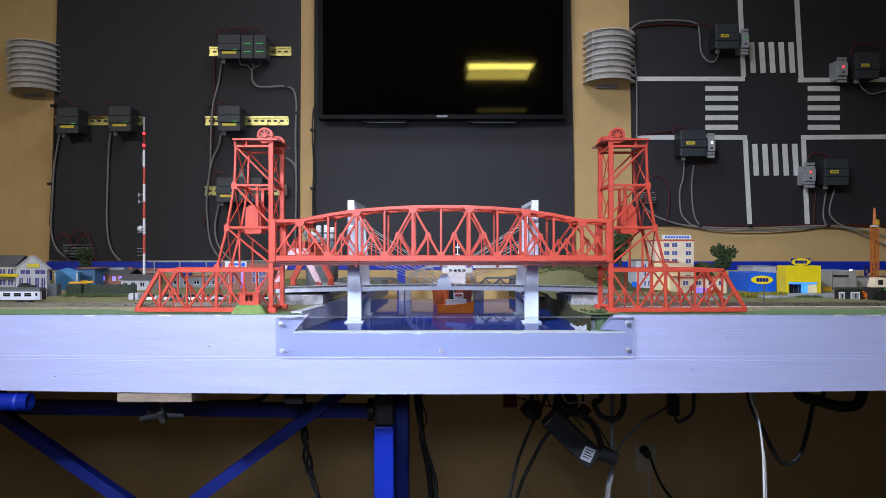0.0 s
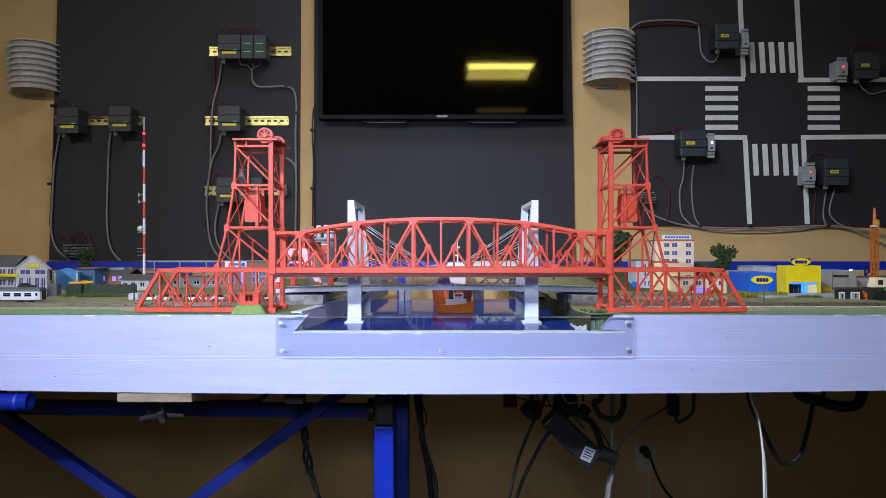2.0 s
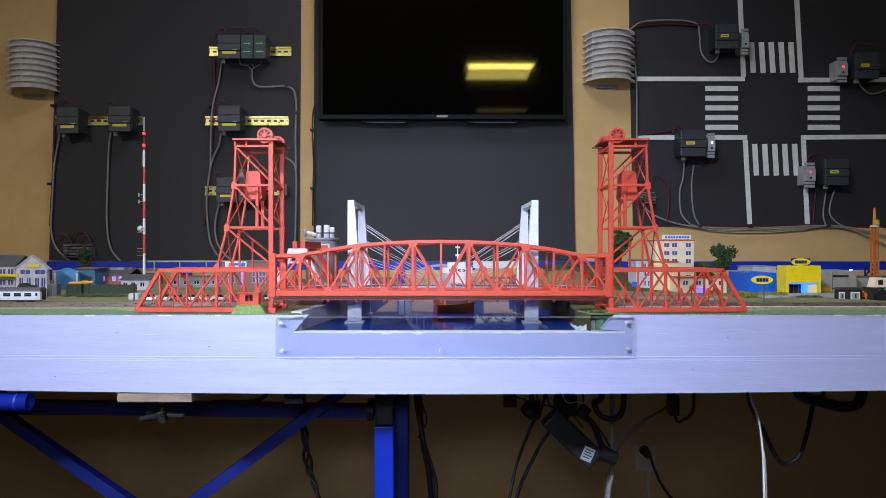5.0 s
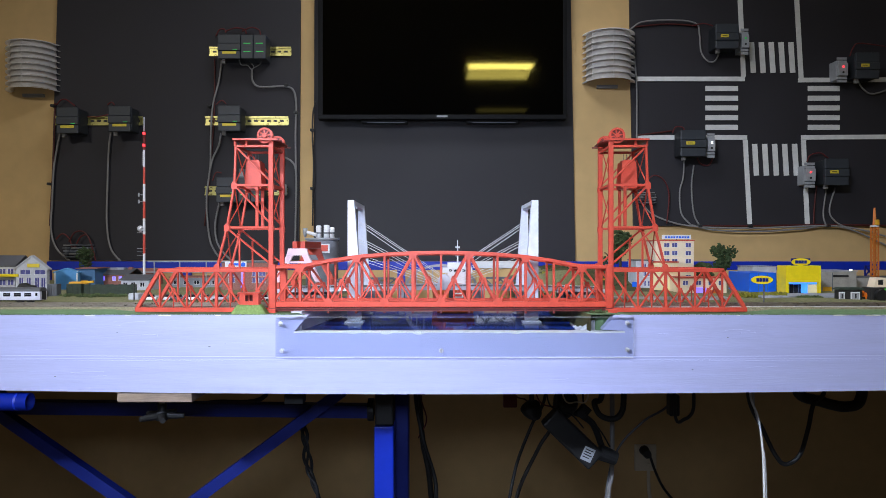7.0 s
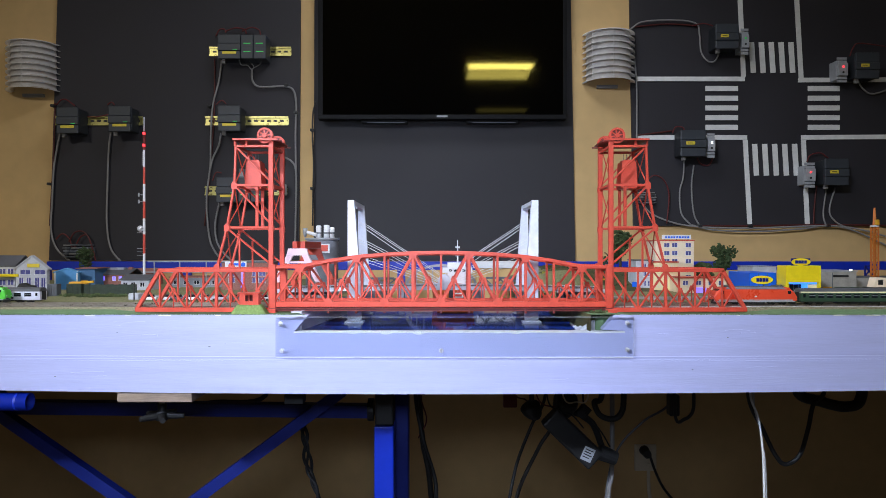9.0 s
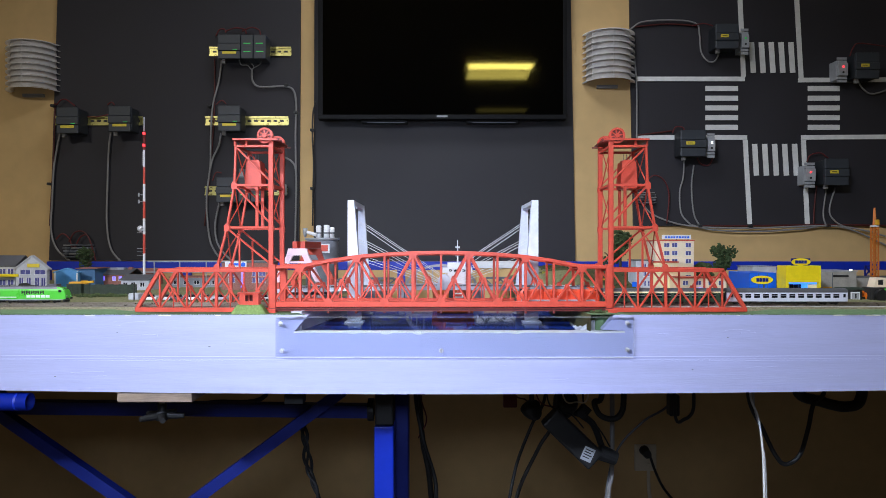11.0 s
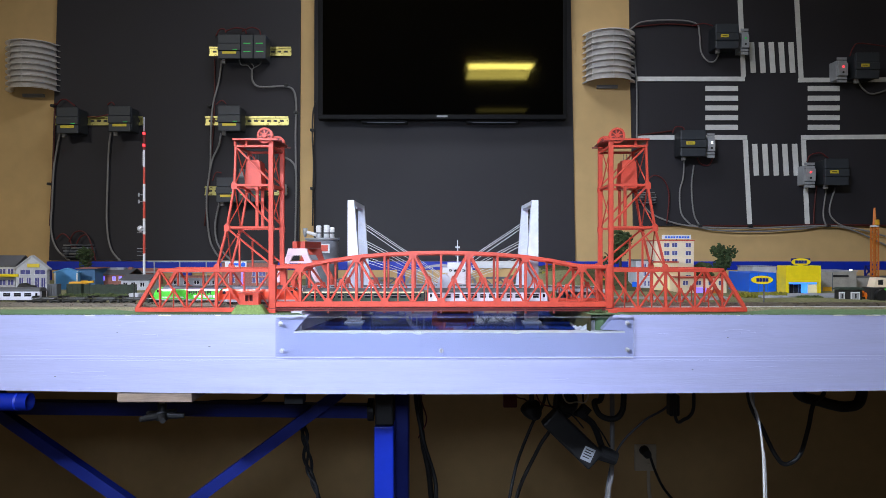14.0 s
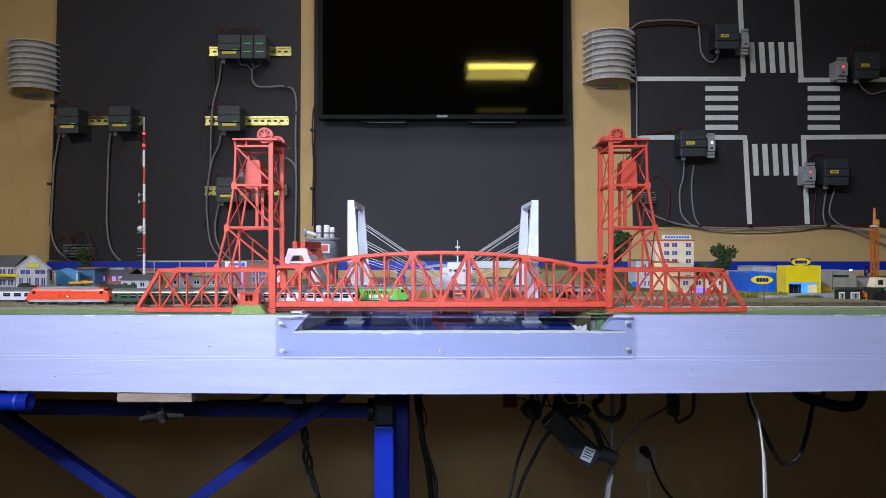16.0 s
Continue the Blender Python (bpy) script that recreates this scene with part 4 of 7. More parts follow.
    for s in (-1, 1):
        px = xm + s * (x1 - x0) * 0.30
        pg = part("pantograph", beam((px - 0.010, y, zt + 0.0030), (px + 0.010, y, zt + 0.0038), 0.0010, 0.012, 0), M_ROOF, t, "folded dark pantograph")
        for k in (-0.008, 0.008):
            part("insulator", rod((px + k, y, zt - 0.0003), (px + k, y, zt + 0.0032), 0.0011, n=8), M_ROOF, pg)
    return t, zb, zt, hw


def lettering(parent, x0, x1, y, z0, z1, material, count):
    """Plain bars in place of a company's lettering on both sides."""
    w = (x1 - x0) / count
    for i in range(count):
        part("lettering_bar", box(x0 + i * w + w * 0.2, x0 + (i + 1) * w - w * 0.2, y - 0.0002, y + 0.0003, z0, z1), material, parent)


def coach(x0, x1, y, z, material, windows, label, band=None):
    xm = (x0 + x1) / 2
    t = thing("passenger_coach", (xm, y, z), label, "railway coach", "passenger coaches")
    zb, zt, hw = z + 0.0062, z + 0.0303, 0.0120
    part("body", box(x0 + 0.001, x1 - 0.001, y - hw, y + hw, zb, zt - 0.0068, 0.0008), material, t)
    bm = BM()
    arc = [(-hw, zt - 0.0069), (-hw * 0.96, zt - 0.0026), (-hw * 0.7, zt - 0.0002), (0, zt + 0.0012), (hw * 0.7, zt - 0.0002), (hw * 0.96, zt - 0.0026), (hw, zt - 0.0069)]
    rr = [[bm.verts.new((x, y + a, b)) for a, b in arc] for x in (x0 + 0.001, x1 - 0.001)]
    for k in range(6):
        bm.faces.new((rr[0][k], rr[0][k + 1], rr[1][k + 1], rr[1][k]))
    bm.faces.new(rr[0])
    bm.faces.new(rr[1])
    bmesh.ops.recalc_face_normals(bm, faces=bm.faces)
    part("roof", bm, M_ROOF, t, "grey rounded roof")
    if band:
        part("roof_band", box(x0 + 0.0012, x1 - 0.0012, y - hw - 0.0007, y + hw + 0.0007, zt - 0.0078, zt - 0.0050), band, t)
    step = (x1 - x0 - 0.03) / windows
    for i in range(windows):
        wx = x0 + 0.015 + step * (i + 0.5)
        for s in (-1, 1):
            wn = part("window", box(wx - step * 0.33, wx + step * 0.33, y + s * (hw + 0.0001) - 0.0003, y + s * (hw + 0.0001) + 0.0003, zb + 0.0072, zb + 0.0146), M_DARKGLASS, t)
            part("window_frame", box(wx - step * 0.34, wx + step * 0.34, y + s * (hw + 0.00035) - 0.0002, y + s * (hw + 0.00035) + 0.0002, zb + 0.0116, zb + 0.0122), M_MODULE, wn)
    for s in (-1, 1):
        for xe in (x0 + 0.008, x1 - 0.008):
            part("door", box(xe - 0.0042, xe + 0.0042, y + s * (hw + 0.0002) - 0.0003, y + s * (hw + 0.0002) + 0.0003, zb + 0.0012, zt - 0.0075), material, t)
            part("door_window", box(xe - 0.0022, xe + 0.0022, y + s * (hw + 0.0006) - 0.0002, y + s * (hw + 0.0006) + 0.0002, zb + 0.0080, zb + 0.0146), M_DARKGLASS, t)
        bogie(t, xm + s * (x1 - x0) * 0.36, y, z, 2, 0.021)
        part("gangway", box(xm + s * (x1 - x0) / 2 - 0.0015, xm + s * (x1 - x0) / 2 + 0.0015, y - 0.005, y + 0.005, zb + 0.001, zt - 0.006), M_BLACK, t)
    part("sole_bar", box(x0 + 0.003, x1 - 0.003, y - hw + 0.001, y + hw - 0.001, zb - 0.0016, zb - 0.0002), M_CHASSIS, t)
    for k in range(4):
        bx0 = xm - 0.042 + k * 0.022
        part("equipment_box", box(bx0, bx0 + 0.014, y - 0.009, y + 0.009, z + 0.0018, zb - 0.0018), M_CHASSIS, t)
    return t


def flat_wagon(x0, x1, y, z):
    xm = (x0 + x1) / 2
    t = thing("flat_wagon", (xm, y, z), "low black empty container flat wagon", "railway wagon", "flat wagons")
    part("deck", box(x0 + 0.002, x1 - 0.002, y - 0.0112, y + 0.0112, z + 0.0086, z + 0.0108, 0.0005), M_CHASSIS, t)
    for s in (-1, 1):
        part("side_sill", prism([(x0 + 0.012, z + 0.0085), (x1 - 0.012, z + 0.0085), (x1 - 0.02, z + 0.005), (x0 + 0.02, z + 0.005)], y + s * 0.0098 - 0.0006, y + s * 0.0098 + 0.0006), M_CHASSIS, t)
        part("stanchion", box(xm + s * (x1 - x0) * 0.42 - 0.001, xm + s * (x1 - x0) * 0.42 + 0.001, y - 0.0112, y + 0.0112, z + 0.0109, z + 0.0135), M_CHASSIS, t)
        bogie(t, xm + s * (x1 - x0) * 0.30, y, z, 2, 0.0145, 0.0038)
    part("lashing_rail", box(x0 + 0.01, x1 - 0.01, y - 0.0116, y - 0.0113, z + 0.0092, z + 0.0102), M_MODULE, t)
    return t


RZ = 1.0135
# red train: the nose stands at RED_NOSE when built
RED_NOSE = 0.40
red, zb, zt, hw = loco(RED_NOSE, RED_NOSE + 0.1579, YF, RZ, M_REDLOCO, "bright red electric locomotive with grey skirt", "red_locomotive", 0.013, M_MODULE)
part("emblem", box(RED_NOSE + 0.0765, RED_NOSE + 0.0810, YF - hw - 0.0004, YF - hw + 0.0002, zb + 0.006, zb + 0.0088), M_WHITE, red, "small white emblem plate")
part("skirt_stripe", box(RED_NOSE + 0.008, RED_NOSE + 0.1579 - 0.008, YF - hw - 0.0002, YF + hw + 0.0002, zb - 0.0008, zb + 0.0016), M_MODULE, red, "pale grey stripe along the skirt")
RC = RED_NOSE + 0.1633
red_train = [red, coach(RC, RC + 0.2336, YF, RZ, M_COACHG, 12, "dark green passenger coach with pale roof line", M_CREAM),
             coach(RC + 0.238, RC + 0.4694, YF, RZ, M_COACHW, 12, "silver-white passenger coach with grey roof")]
RED_ROWS = [(0, 2.1482), (6.0, 1.0503), (7.5, 0.7777), (8.1, 0.6695), (8.7, 0.5679), (9.2, 0.4835), (11.3, 0.0822), (12.5, -0.1471), (13.5, -0.3396), (14.5, -0.5246), (15.3, -0.6739), (16.0, -0.795)]
# green train: the nose is at the east end
GREEN_NOSE = -0.30
green, zb, zt, hw = loco(GREEN_NOSE - 0.156, GREEN_NOSE, YR, RZ, M_GREENLOCO, "vivid green electric freight locomotive with white patch", "green_locomotive", 0.009, M_MODULE, 0.0312)
gx = GREEN_NOSE - 0.156
for k in range(5):
    lx, low = gx + 0.0702 + k * 0.0091, 0.0066 if k == 0 else 0.0090
    for nm, a, b, c, d in (("lettering_bar", 0.0, 0.0019, 0.0090, 0.0158), ("lettering_bar", 0.0056, 0.0075, low, 0.0158), ("lettering_bar", 0.0019, 0.0056, 0.0141, 0.0158), ("lettering_bar", 0.0019, 0.0056, 0.0112, 0.0127)):
        part(nm, box(lx + a, lx + b, YR - hw - 0.0003, YR - hw + 0.0002, zb + c, zb + d), M_BLACK, green)
for k in range(5):
    part("white_patch", box(gx + 0.080 + k * 0.0094, gx + 0.0878 + k * 0.0094, YR - hw - 0.0003, YR - hw + 0.0002, zb + 0.0022, zb + 0.0074), M_WHITE, green, "white painted patch")
part("white_line", box(gx + 0.018, gx + 0.060, YR - hw - 0.0003, YR - hw + 0.0002, zb + 0.0022, zb + 0.0040), M_WHITE, green, "thin white printed line")
green_train = [green]
for k in range(4):
    green_train.append(flat_wagon(gx - 0.0045 - (k + 1) * 0.0596, gx - 0.0045 - k * 0.0596 - 0.002, YR, RZ))
GREEN_ROWS = [(0, -0.9224), (6.0, -0.9224), (7.5, -0.909), (8.8, -0.8711), (9.2, -0.8555), (10.2, -0.8021), (11.3, -0.7207), (12.0, -0.6584), (12.5, -0.6082), (13.0, -0.5514), (13.5, -0.489), (14.0, -0.4155), (14.5, -0.332), (15.0, -0.2462), (15.5, -0.1582), (16.0, -0.0691)]
# a coach waiting on the third track
coach(-1.085, -0.819, YT, 1.0100, M_COACHW, 11, "silver-grey passenger coach standing on the rear track")


# ---------------------------------------------------------------- controllers and cables on the wall
def controller(x0, x1, z0, z1, label_low=True, expansions=()):
    """A dark controller box on the wall, its front between x0 and x1."""
    y0, y1 = 2.563, 2.6375
    xm = (x0 + x1) / 2
    t = thing("controller", (xm, y1, z0), "dark grey controller with yellow label on a rail", "controller", "controllers")
    h = z1 - z0
    part("housing", box(x0, x1, y0 + 0.008, y1, z0 + 0.004, z1 - 0.003, 0.003), M_PLC2, t)
    part("upper_cover", box(x0 + 0.001, x1 - 0.001, y0, y0 + 0.0078, z0 + h * 0.63, z1, 0.002), M_PLC, t)
    part("front_panel", box(x0, x1, y0 - 0.003, y0 + 0.0078, z0 + h * 0.335, z0 + h * 0.62, 0.0015), M_PLC, t)
    part("lower_cover", box(x0 + 0.001, x1 - 0.001, y0, y0 + 0.0078, z0, z0 + h * 0.325, 0.002), M_PLC, t)
    if label_low:
        part("label_strip", box(x0 + (x1 - x0) * 0.2, x0 + (x1 - x0) * 0.82, y0 - 0.0008, y0 + 0.0004, z0 + h * 0.20, z0 + h * 0.30), M_YELLOW, t, "yellow printed label strip")
        part("status_led", box(x0 + (x1 - x0) * 0.68, x0 + (x1 - x0) * 0.88, y0 - 0.0036, y0 - 0.0029, z0 + h * 0.36, z0 + h * 0.385), M_GLOWG, t, "green status light")
    else:
        part("label_strip", box(x0 + (x1 - x0) * 0.2, x0 + (x1 - x0) * 0.55, y0 - 0.0038, y0 - 0.0028, z0 + h * 0.44, z0 + h * 0.56), M_YELLOW, t, "yellow printed label")
        part("print_bar", box(x0 + (x1 - x0) * 0.27, x0 + (x1 - x0) * 0.48, y0 - 0.0043, y0 - 0.0037, z0 + h * 0.485, z0 + h * 0.51), M_BLACK, t)
    for k in range(6):
        xx = x0 + (x1 - x0) * (0.12 + 0.14 * k)
        part("vent_slot", box(xx, xx + 0.006, y0 + 0.001, y0 + 0.0085, z1 - 0.0005, z1 + 0.0006), M_BLACK, t)
    part("plug", box(x0 + (x1 - x0) * 0.12, x0 + (x1 - x0) * 0.26, y0 + 0.02, y0 + 0.034, z0 - 0.012, z0 + 0.0045, 0.001), M_CABLE, t, "pale grey network plug")
    for a, b in expansions:
        e = part("expansion_module", box(a, b, y0 + 0.002, y1, z0 + 0.001, z1, 0.002), M_PLC, t)
        for q in (0.28, 0.62):
            part("module_led", box(a + (b - a) * 0.2, b - (b - a) * 0.2, y0 + 0.0012, y0 + 0.0021, z0 + h * q, z0 + h * q + 0.003), M_GLOWG, e, "green status light")
        part("module_seam", box(a + 0.002, b - 0.002, y0 + 0.0015, y0 + 0.0021, z0 + h * 0.48, z0 + h * 0.5), M_PLC2, e)
    return t


def din_rail(x0, x1, z):
    t = thing("mounting_rail", ((x0 + x1) / 2, 2.6375, z - 0.0175), "yellowish zinc mounting rail with slots", "mounting rail", "mounting rails")
    for s in (-1, 1):
        part("lip", box(x0, x1, 2.6295, 2.6306, z + s * 0.0145 - 0.003, z + s * 0.0145 + 0.003), M_BRASS, t)
        part("web", box(x0, x1, 2.6307, 2.637, z + s * 0.0112 - 0.0005, z + s * 0.0112 + 0.0005), M_BRASS, t)
    part("floor", box(x0, x1, 2.636, 2.6374, z - 0.0105, z + 0.0105), M_BRASS, t)
    x = x0 + 0.012
    while x < x1 - 0.02:
        part("slot", box(x, x + 0.015, 2.6352, 2.6359, z - 0.0036, z + 0.0036, 0.0003), M_BLACK, t)
        x += 0.025


def relay(x0, x1, z0, z1, glow):
    xm = (x0 + x1) / 2
    t = thing("relay_module", (xm, 2.6375, z0), "light grey relay module with a lit lamp", "relay", "relay modules")
    h = z1 - z0
    part("body", box(x0, x1, 2.59, 2.6375, z0 + h * 0.12, z1 - h * 0.12, 0.002), M_MODULE, t)
    part("front", box(x0 + 0.001, x1 - 0.001, 2.576, 2.5898, z0 + h * 0.25, z1 - h * 0.25, 0.002), M_MODULE, t)
    for q in (0.0, 0.13, 0.76, 0.89):
        part("terminal", box(x0 + 0.001, x1 - 0.001, 2.583, 2.5897, z0 + h * q, z0 + h * (q + 0.10), 0.001), M_MODULE, t)
    part("lamp", rod((xm, 2.5765, z0 + h * 0.6), (xm, 2.5735, z0 + h * 0.6), 0.0036, n=14), glow, t, "small glowing lamp")
    part("button", rod((xm, 2.5765, z0 + h * 0.38), (xm, 2.5745, z0 + h * 0.38), 0.004, n=12), M_BLACK, t)


din_rail(-1.4986, -1.1588, 1.6145)
din_rail(-0.9018, -0.5859, 1.8824)
din_rail(-0.917, -0.5968, 1.6145)
din_rail(-0.9192, -0.6012, 1.3444)
controller(-1.4541, -1.3713, 1.5552, 1.6528)
controller(-1.2588, -1.1739, 1.5615, 1.6571)
controller(-0.847, -0.7621, 1.8354, 1.9266, True, ((-0.7599, -0.7154), (-0.7132, -0.6665)))
controller(-0.847, -0.7621, 1.5637, 1.6592)
controller(-0.8533, -0.7727, 1.2962, 1.3896, True, ((-0.7705, -0.7260), (-0.7240, -0.6790)))
controller(1.0253, 1.1123, 1.8736, 1.967, False)
controller(0.8937, 0.9892, 1.4681, 1.5679, False)
controller(1.5517, 1.6409, 1.7611, 1.8587, False)
controller(1.435, 1.5263, 1.3599, 1.4596, False)
dv = thing("wall_device", (-0.7605, 2.6375, 1.368), "small teal-grey device beside a controller", "device")
part("case", box(-0.7700, -0.7515, 2.575, 2.6375, 1.368, 1.4235, 0.002), M_TEAL, dv)
part("terminal_row", box(-0.7690, -0.7525, 2.570, 2.5749, 1.371, 1.382, 0.001), M_GREYSTEEL, dv)
part("front_label", box(-0.7675, -0.7540, 2.5738, 2.5748, 1.395, 1.410), M_MODULE, dv, "pale front label")
ts = thing("end_clamp", (-0.61, 2.6375, 1.326), "white end clamp with wires on the rail", "clamp")
part("body", box(-0.619, -0.601, 2.590, 2.6290, 1.326, 1.368, 0.002), M_WHITE, ts)
for k in range(3):
    part("slot", box(-0.6165, -0.6035, 2.5892, 2.5899, 1.3320 + k * 0.012, 1.3360 + k * 0.012), M_BLACK, ts)
relay(1.1282, 1.158, 1.8558, 1.956, M_GLOWG)
relay(1.0002, 1.0301, 1.4655, 1.5593, M_GLOWW)
relay(1.4929, 1.5313, 1.7513, 1.8472, M_GLOWR)
relay(1.3692, 1.4097, 1.3525, 1.4484, M_GLOWR)
for a, b, c, d in ((-1.4557, -1.348, 1.0877, 1.1437), (0.7408, 0.8161, 1.2966, 1.344)):
    t = thing("terminal_block", ((a + b) / 2, 2.6375, c), "grey terminal blocks with loose wires", "terminal block", "terminal blocks")
    h = (d - c) / 5
    rr = random.Random(round(a * 1000))
    for k in range(5):
        x = a + rr.uniform(0, 0.008)
        while x < b - 0.008:
            w = rr.uniform(0.012, 0.04)
            part("clamp", box(x, min(b, x + w), 2.604 + rr.uniform(0, 0.014), 2.6375, c + k * h, c + k * h + h * rr.uniform(0.35, 0.6), 0.0008), rr.choice((M_SILO, M_GREYSTEEL, M_CABLE)), t)
            x += w + 0.002
    part("carrier", box(a - 0.004, b + 0.004, 2.632, 2.6372, (c + d) / 2 - 0.012, (c + d) / 2 + 0.012), M_GREYSTEEL, t)


def cable(points, r, material, label, name="cable"):
    return solid(name, cable_bm(points, r), material, label, "cable", "wall cables")


GC, RC2, DC = "grey network cable clipped to the wall", "thin red wire on the wall", "dark red wire bundle on the wall"
for pts in ([(-0.8507, 2.627, 1.8532), (-0.8638, 2.627, 1.764), (-0.8877, 2.627, 1.6661), (-0.8942, 2.627, 1.5464), (-0.8964, 2.627, 1.4377), (-0.9095, 2.627, 1.3289), (-0.9073, 2.627, 1.231), (-0.8942, 2.627, 1.1439), (-0.8616, 2.627, 1.0874), (-0.8355, 2.627, 1.0613)],
            [(-0.8544, 2.625, 1.5657), (-0.8631, 2.625, 1.5179), (-0.887, 2.625, 1.4657), (-0.9001, 2.625, 1.4048)], [(-0.8609, 2.625, 1.2961), (-0.8762, 2.625, 1.22), (-0.8718, 2.625, 1.1548), (-0.8457, 2.625, 1.107), (-0.8022, 2.625, 1.0656)],
            [(-0.7354, 2.627, 1.8141), (-0.7332, 2.627, 1.7684), (-0.7049, 2.627, 1.7444), (-0.6136, 2.627, 1.7466), (-0.5766, 2.627, 1.7314), (-0.5657, 2.627, 1.677), (-0.5679, 2.627, 1.59), (-0.5679, 2.627, 1.5095), (-0.5657, 2.627, 1.4159)], [(-0.6179, 2.627, 1.4768), (-0.5809, 2.627, 1.4551), (-0.5657, 2.627, 1.405), (-0.5679, 2.627, 1.2201), (-0.57, 2.627, 1.1222)],
            [(-1.4752, 2.627, 1.566), (-1.486, 2.627, 1.5095), (-1.4991, 2.627, 1.4268), (-1.5056, 2.627, 1.2962), (-1.51, 2.627, 1.1983), (-1.4882, 2.627, 1.1222), (-1.4273, 2.627, 1.0656)], [(-1.2793, 2.627, 1.5704), (-1.288, 2.627, 1.4921), (-1.2924, 2.627, 1.3615), (-1.2946, 2.627, 1.2201), (-1.2793, 2.627, 1.1222), (-1.2358, 2.627, 1.0656)],
            [(0.7223, 2.627, 1.9664), (0.7702, 2.627, 1.9947), (0.8942, 2.627, 2.0012), (0.9747, 2.627, 1.9881), (0.9878, 2.627, 1.9446), (0.9943, 2.627, 1.8793), (1.0183, 2.627, 1.8445), (1.0444, 2.627, 1.8423), (1.0596, 2.627, 1.8663), (1.0596, 2.627, 1.888)],
            [(0.7158, 2.627, 1.949), (0.7376, 2.627, 1.8511), (0.7463, 2.627, 1.7314), (0.7463, 2.627, 1.5747), (0.7463, 2.627, 1.5138)],
            [(0.9283, 2.625, 1.4744), (0.924, 2.625, 1.3939), (0.9109, 2.625, 1.3396), (0.9175, 2.625, 1.257), (0.9523, 2.625, 1.2135)], [(0.9668, 2.629, 1.4444), (0.9581, 2.629, 1.3617), (0.9668, 2.629, 1.2572), (0.9885, 2.629, 1.2093)],
            [(0.7479, 2.625, 1.3287), (0.7957, 2.625, 1.2613), (0.8827, 2.625, 1.2222), (0.9914, 2.625, 1.2048), (1.1871, 2.625, 1.2004), (1.4697, 2.625, 1.2091), (1.6001, 2.625, 1.1961), (1.7523, 2.625, 1.1548)],
            [(0.953, 2.627, 1.2136), (1.0357, 2.627, 1.194), (1.2097, 2.627, 1.1874), (1.3838, 2.627, 1.1983), (1.4817, 2.627, 1.2092), (1.5796, 2.627, 1.1918), (1.7319, 2.627, 1.1222)],
            [(1.4773, 2.627, 1.3572), (1.4643, 2.627, 1.2571), (1.4752, 2.627, 1.2092)], [(1.51, 2.627, 1.3572), (1.4882, 2.627, 1.2701), (1.51, 2.627, 1.2266), (1.5578, 2.627, 1.2005)],
            [(1.5992, 2.627, 1.7727), (1.6122, 2.627, 1.7423), (1.6449, 2.627, 1.7183), (1.6884, 2.627, 1.7249), (1.7754, 2.627, 1.7575)]):
    cable(pts, 0.0037 if pts[0][0] < 0 else 0.0032, M_CABLE, GC)
for pts in ([(-1.4831, 2.618, 1.6729), (-1.4658, 2.618, 1.6924), (-1.4441, 2.618, 1.6924), (-1.4116, 2.618, 1.6686)], [(-1.288, 2.618, 1.6729), (-1.2728, 2.618, 1.6838), (-1.2598, 2.618, 1.6729)], [(-0.8723, 2.62, 1.9381), (-0.8593, 2.62, 1.9619), (-0.8398, 2.62, 1.9641), (-0.8333, 2.62, 1.9511)], [(-0.8379, 2.621, 1.9558), (-0.801, 2.621, 1.9688), (-0.7641, 2.621, 1.9644), (-0.7554, 2.621, 1.9471)], [(-0.7722, 2.619, 1.9551), (-0.7375, 2.619, 1.9703), (-0.7071, 2.619, 1.9616), (-0.7006, 2.619, 1.9421)],
            [(-0.8717, 2.618, 1.6729), (-0.85, 2.618, 1.6903), (-0.8326, 2.618, 1.6773)], [(-0.8853, 2.62, 1.3826), (-0.8723, 2.62, 1.4129), (-0.8506, 2.62, 1.4129)], [(-1.4853, 2.618, 1.1569), (-1.4614, 2.618, 1.1785), (-1.4354, 2.618, 1.1612), (-1.4181, 2.618, 1.1222), (-1.392, 2.618, 1.1655), (-1.3639, 2.618, 1.1699), (-1.3422, 2.618, 1.1113), (-1.3313, 2.618, 1.0658)],
            [(0.779, 2.62, 1.3782), (0.8094, 2.62, 1.4021), (0.8463, 2.62, 1.3869), (0.868, 2.62, 1.3283), (0.8593, 2.62, 1.2176)], [(1.3964, 2.618, 1.4539), (1.4094, 2.618, 1.4799), (1.4484, 2.618, 1.4886), (1.4788, 2.618, 1.4691)],
            [(1.5612, 2.618, 1.8594), (1.5742, 2.618, 1.8919), (1.6067, 2.618, 1.9093), (1.7693, 2.618, 1.8854)], [(0.9562, 2.618, 1.9765), (0.9996, 2.618, 1.9851), (1.0364, 2.618, 1.9765)], [(0.8803, 2.618, 1.5645), (0.8933, 2.618, 1.5884), (0.9194, 2.618, 1.5862), (0.928, 2.618, 1.5732)],
            [(-1.3649, 2.62, 1.6278), (-1.328, 2.62, 1.6278), (-1.2846, 2.62, 1.6364)]):
    cable(pts, 0.0024, M_REDCABLE, RC2)
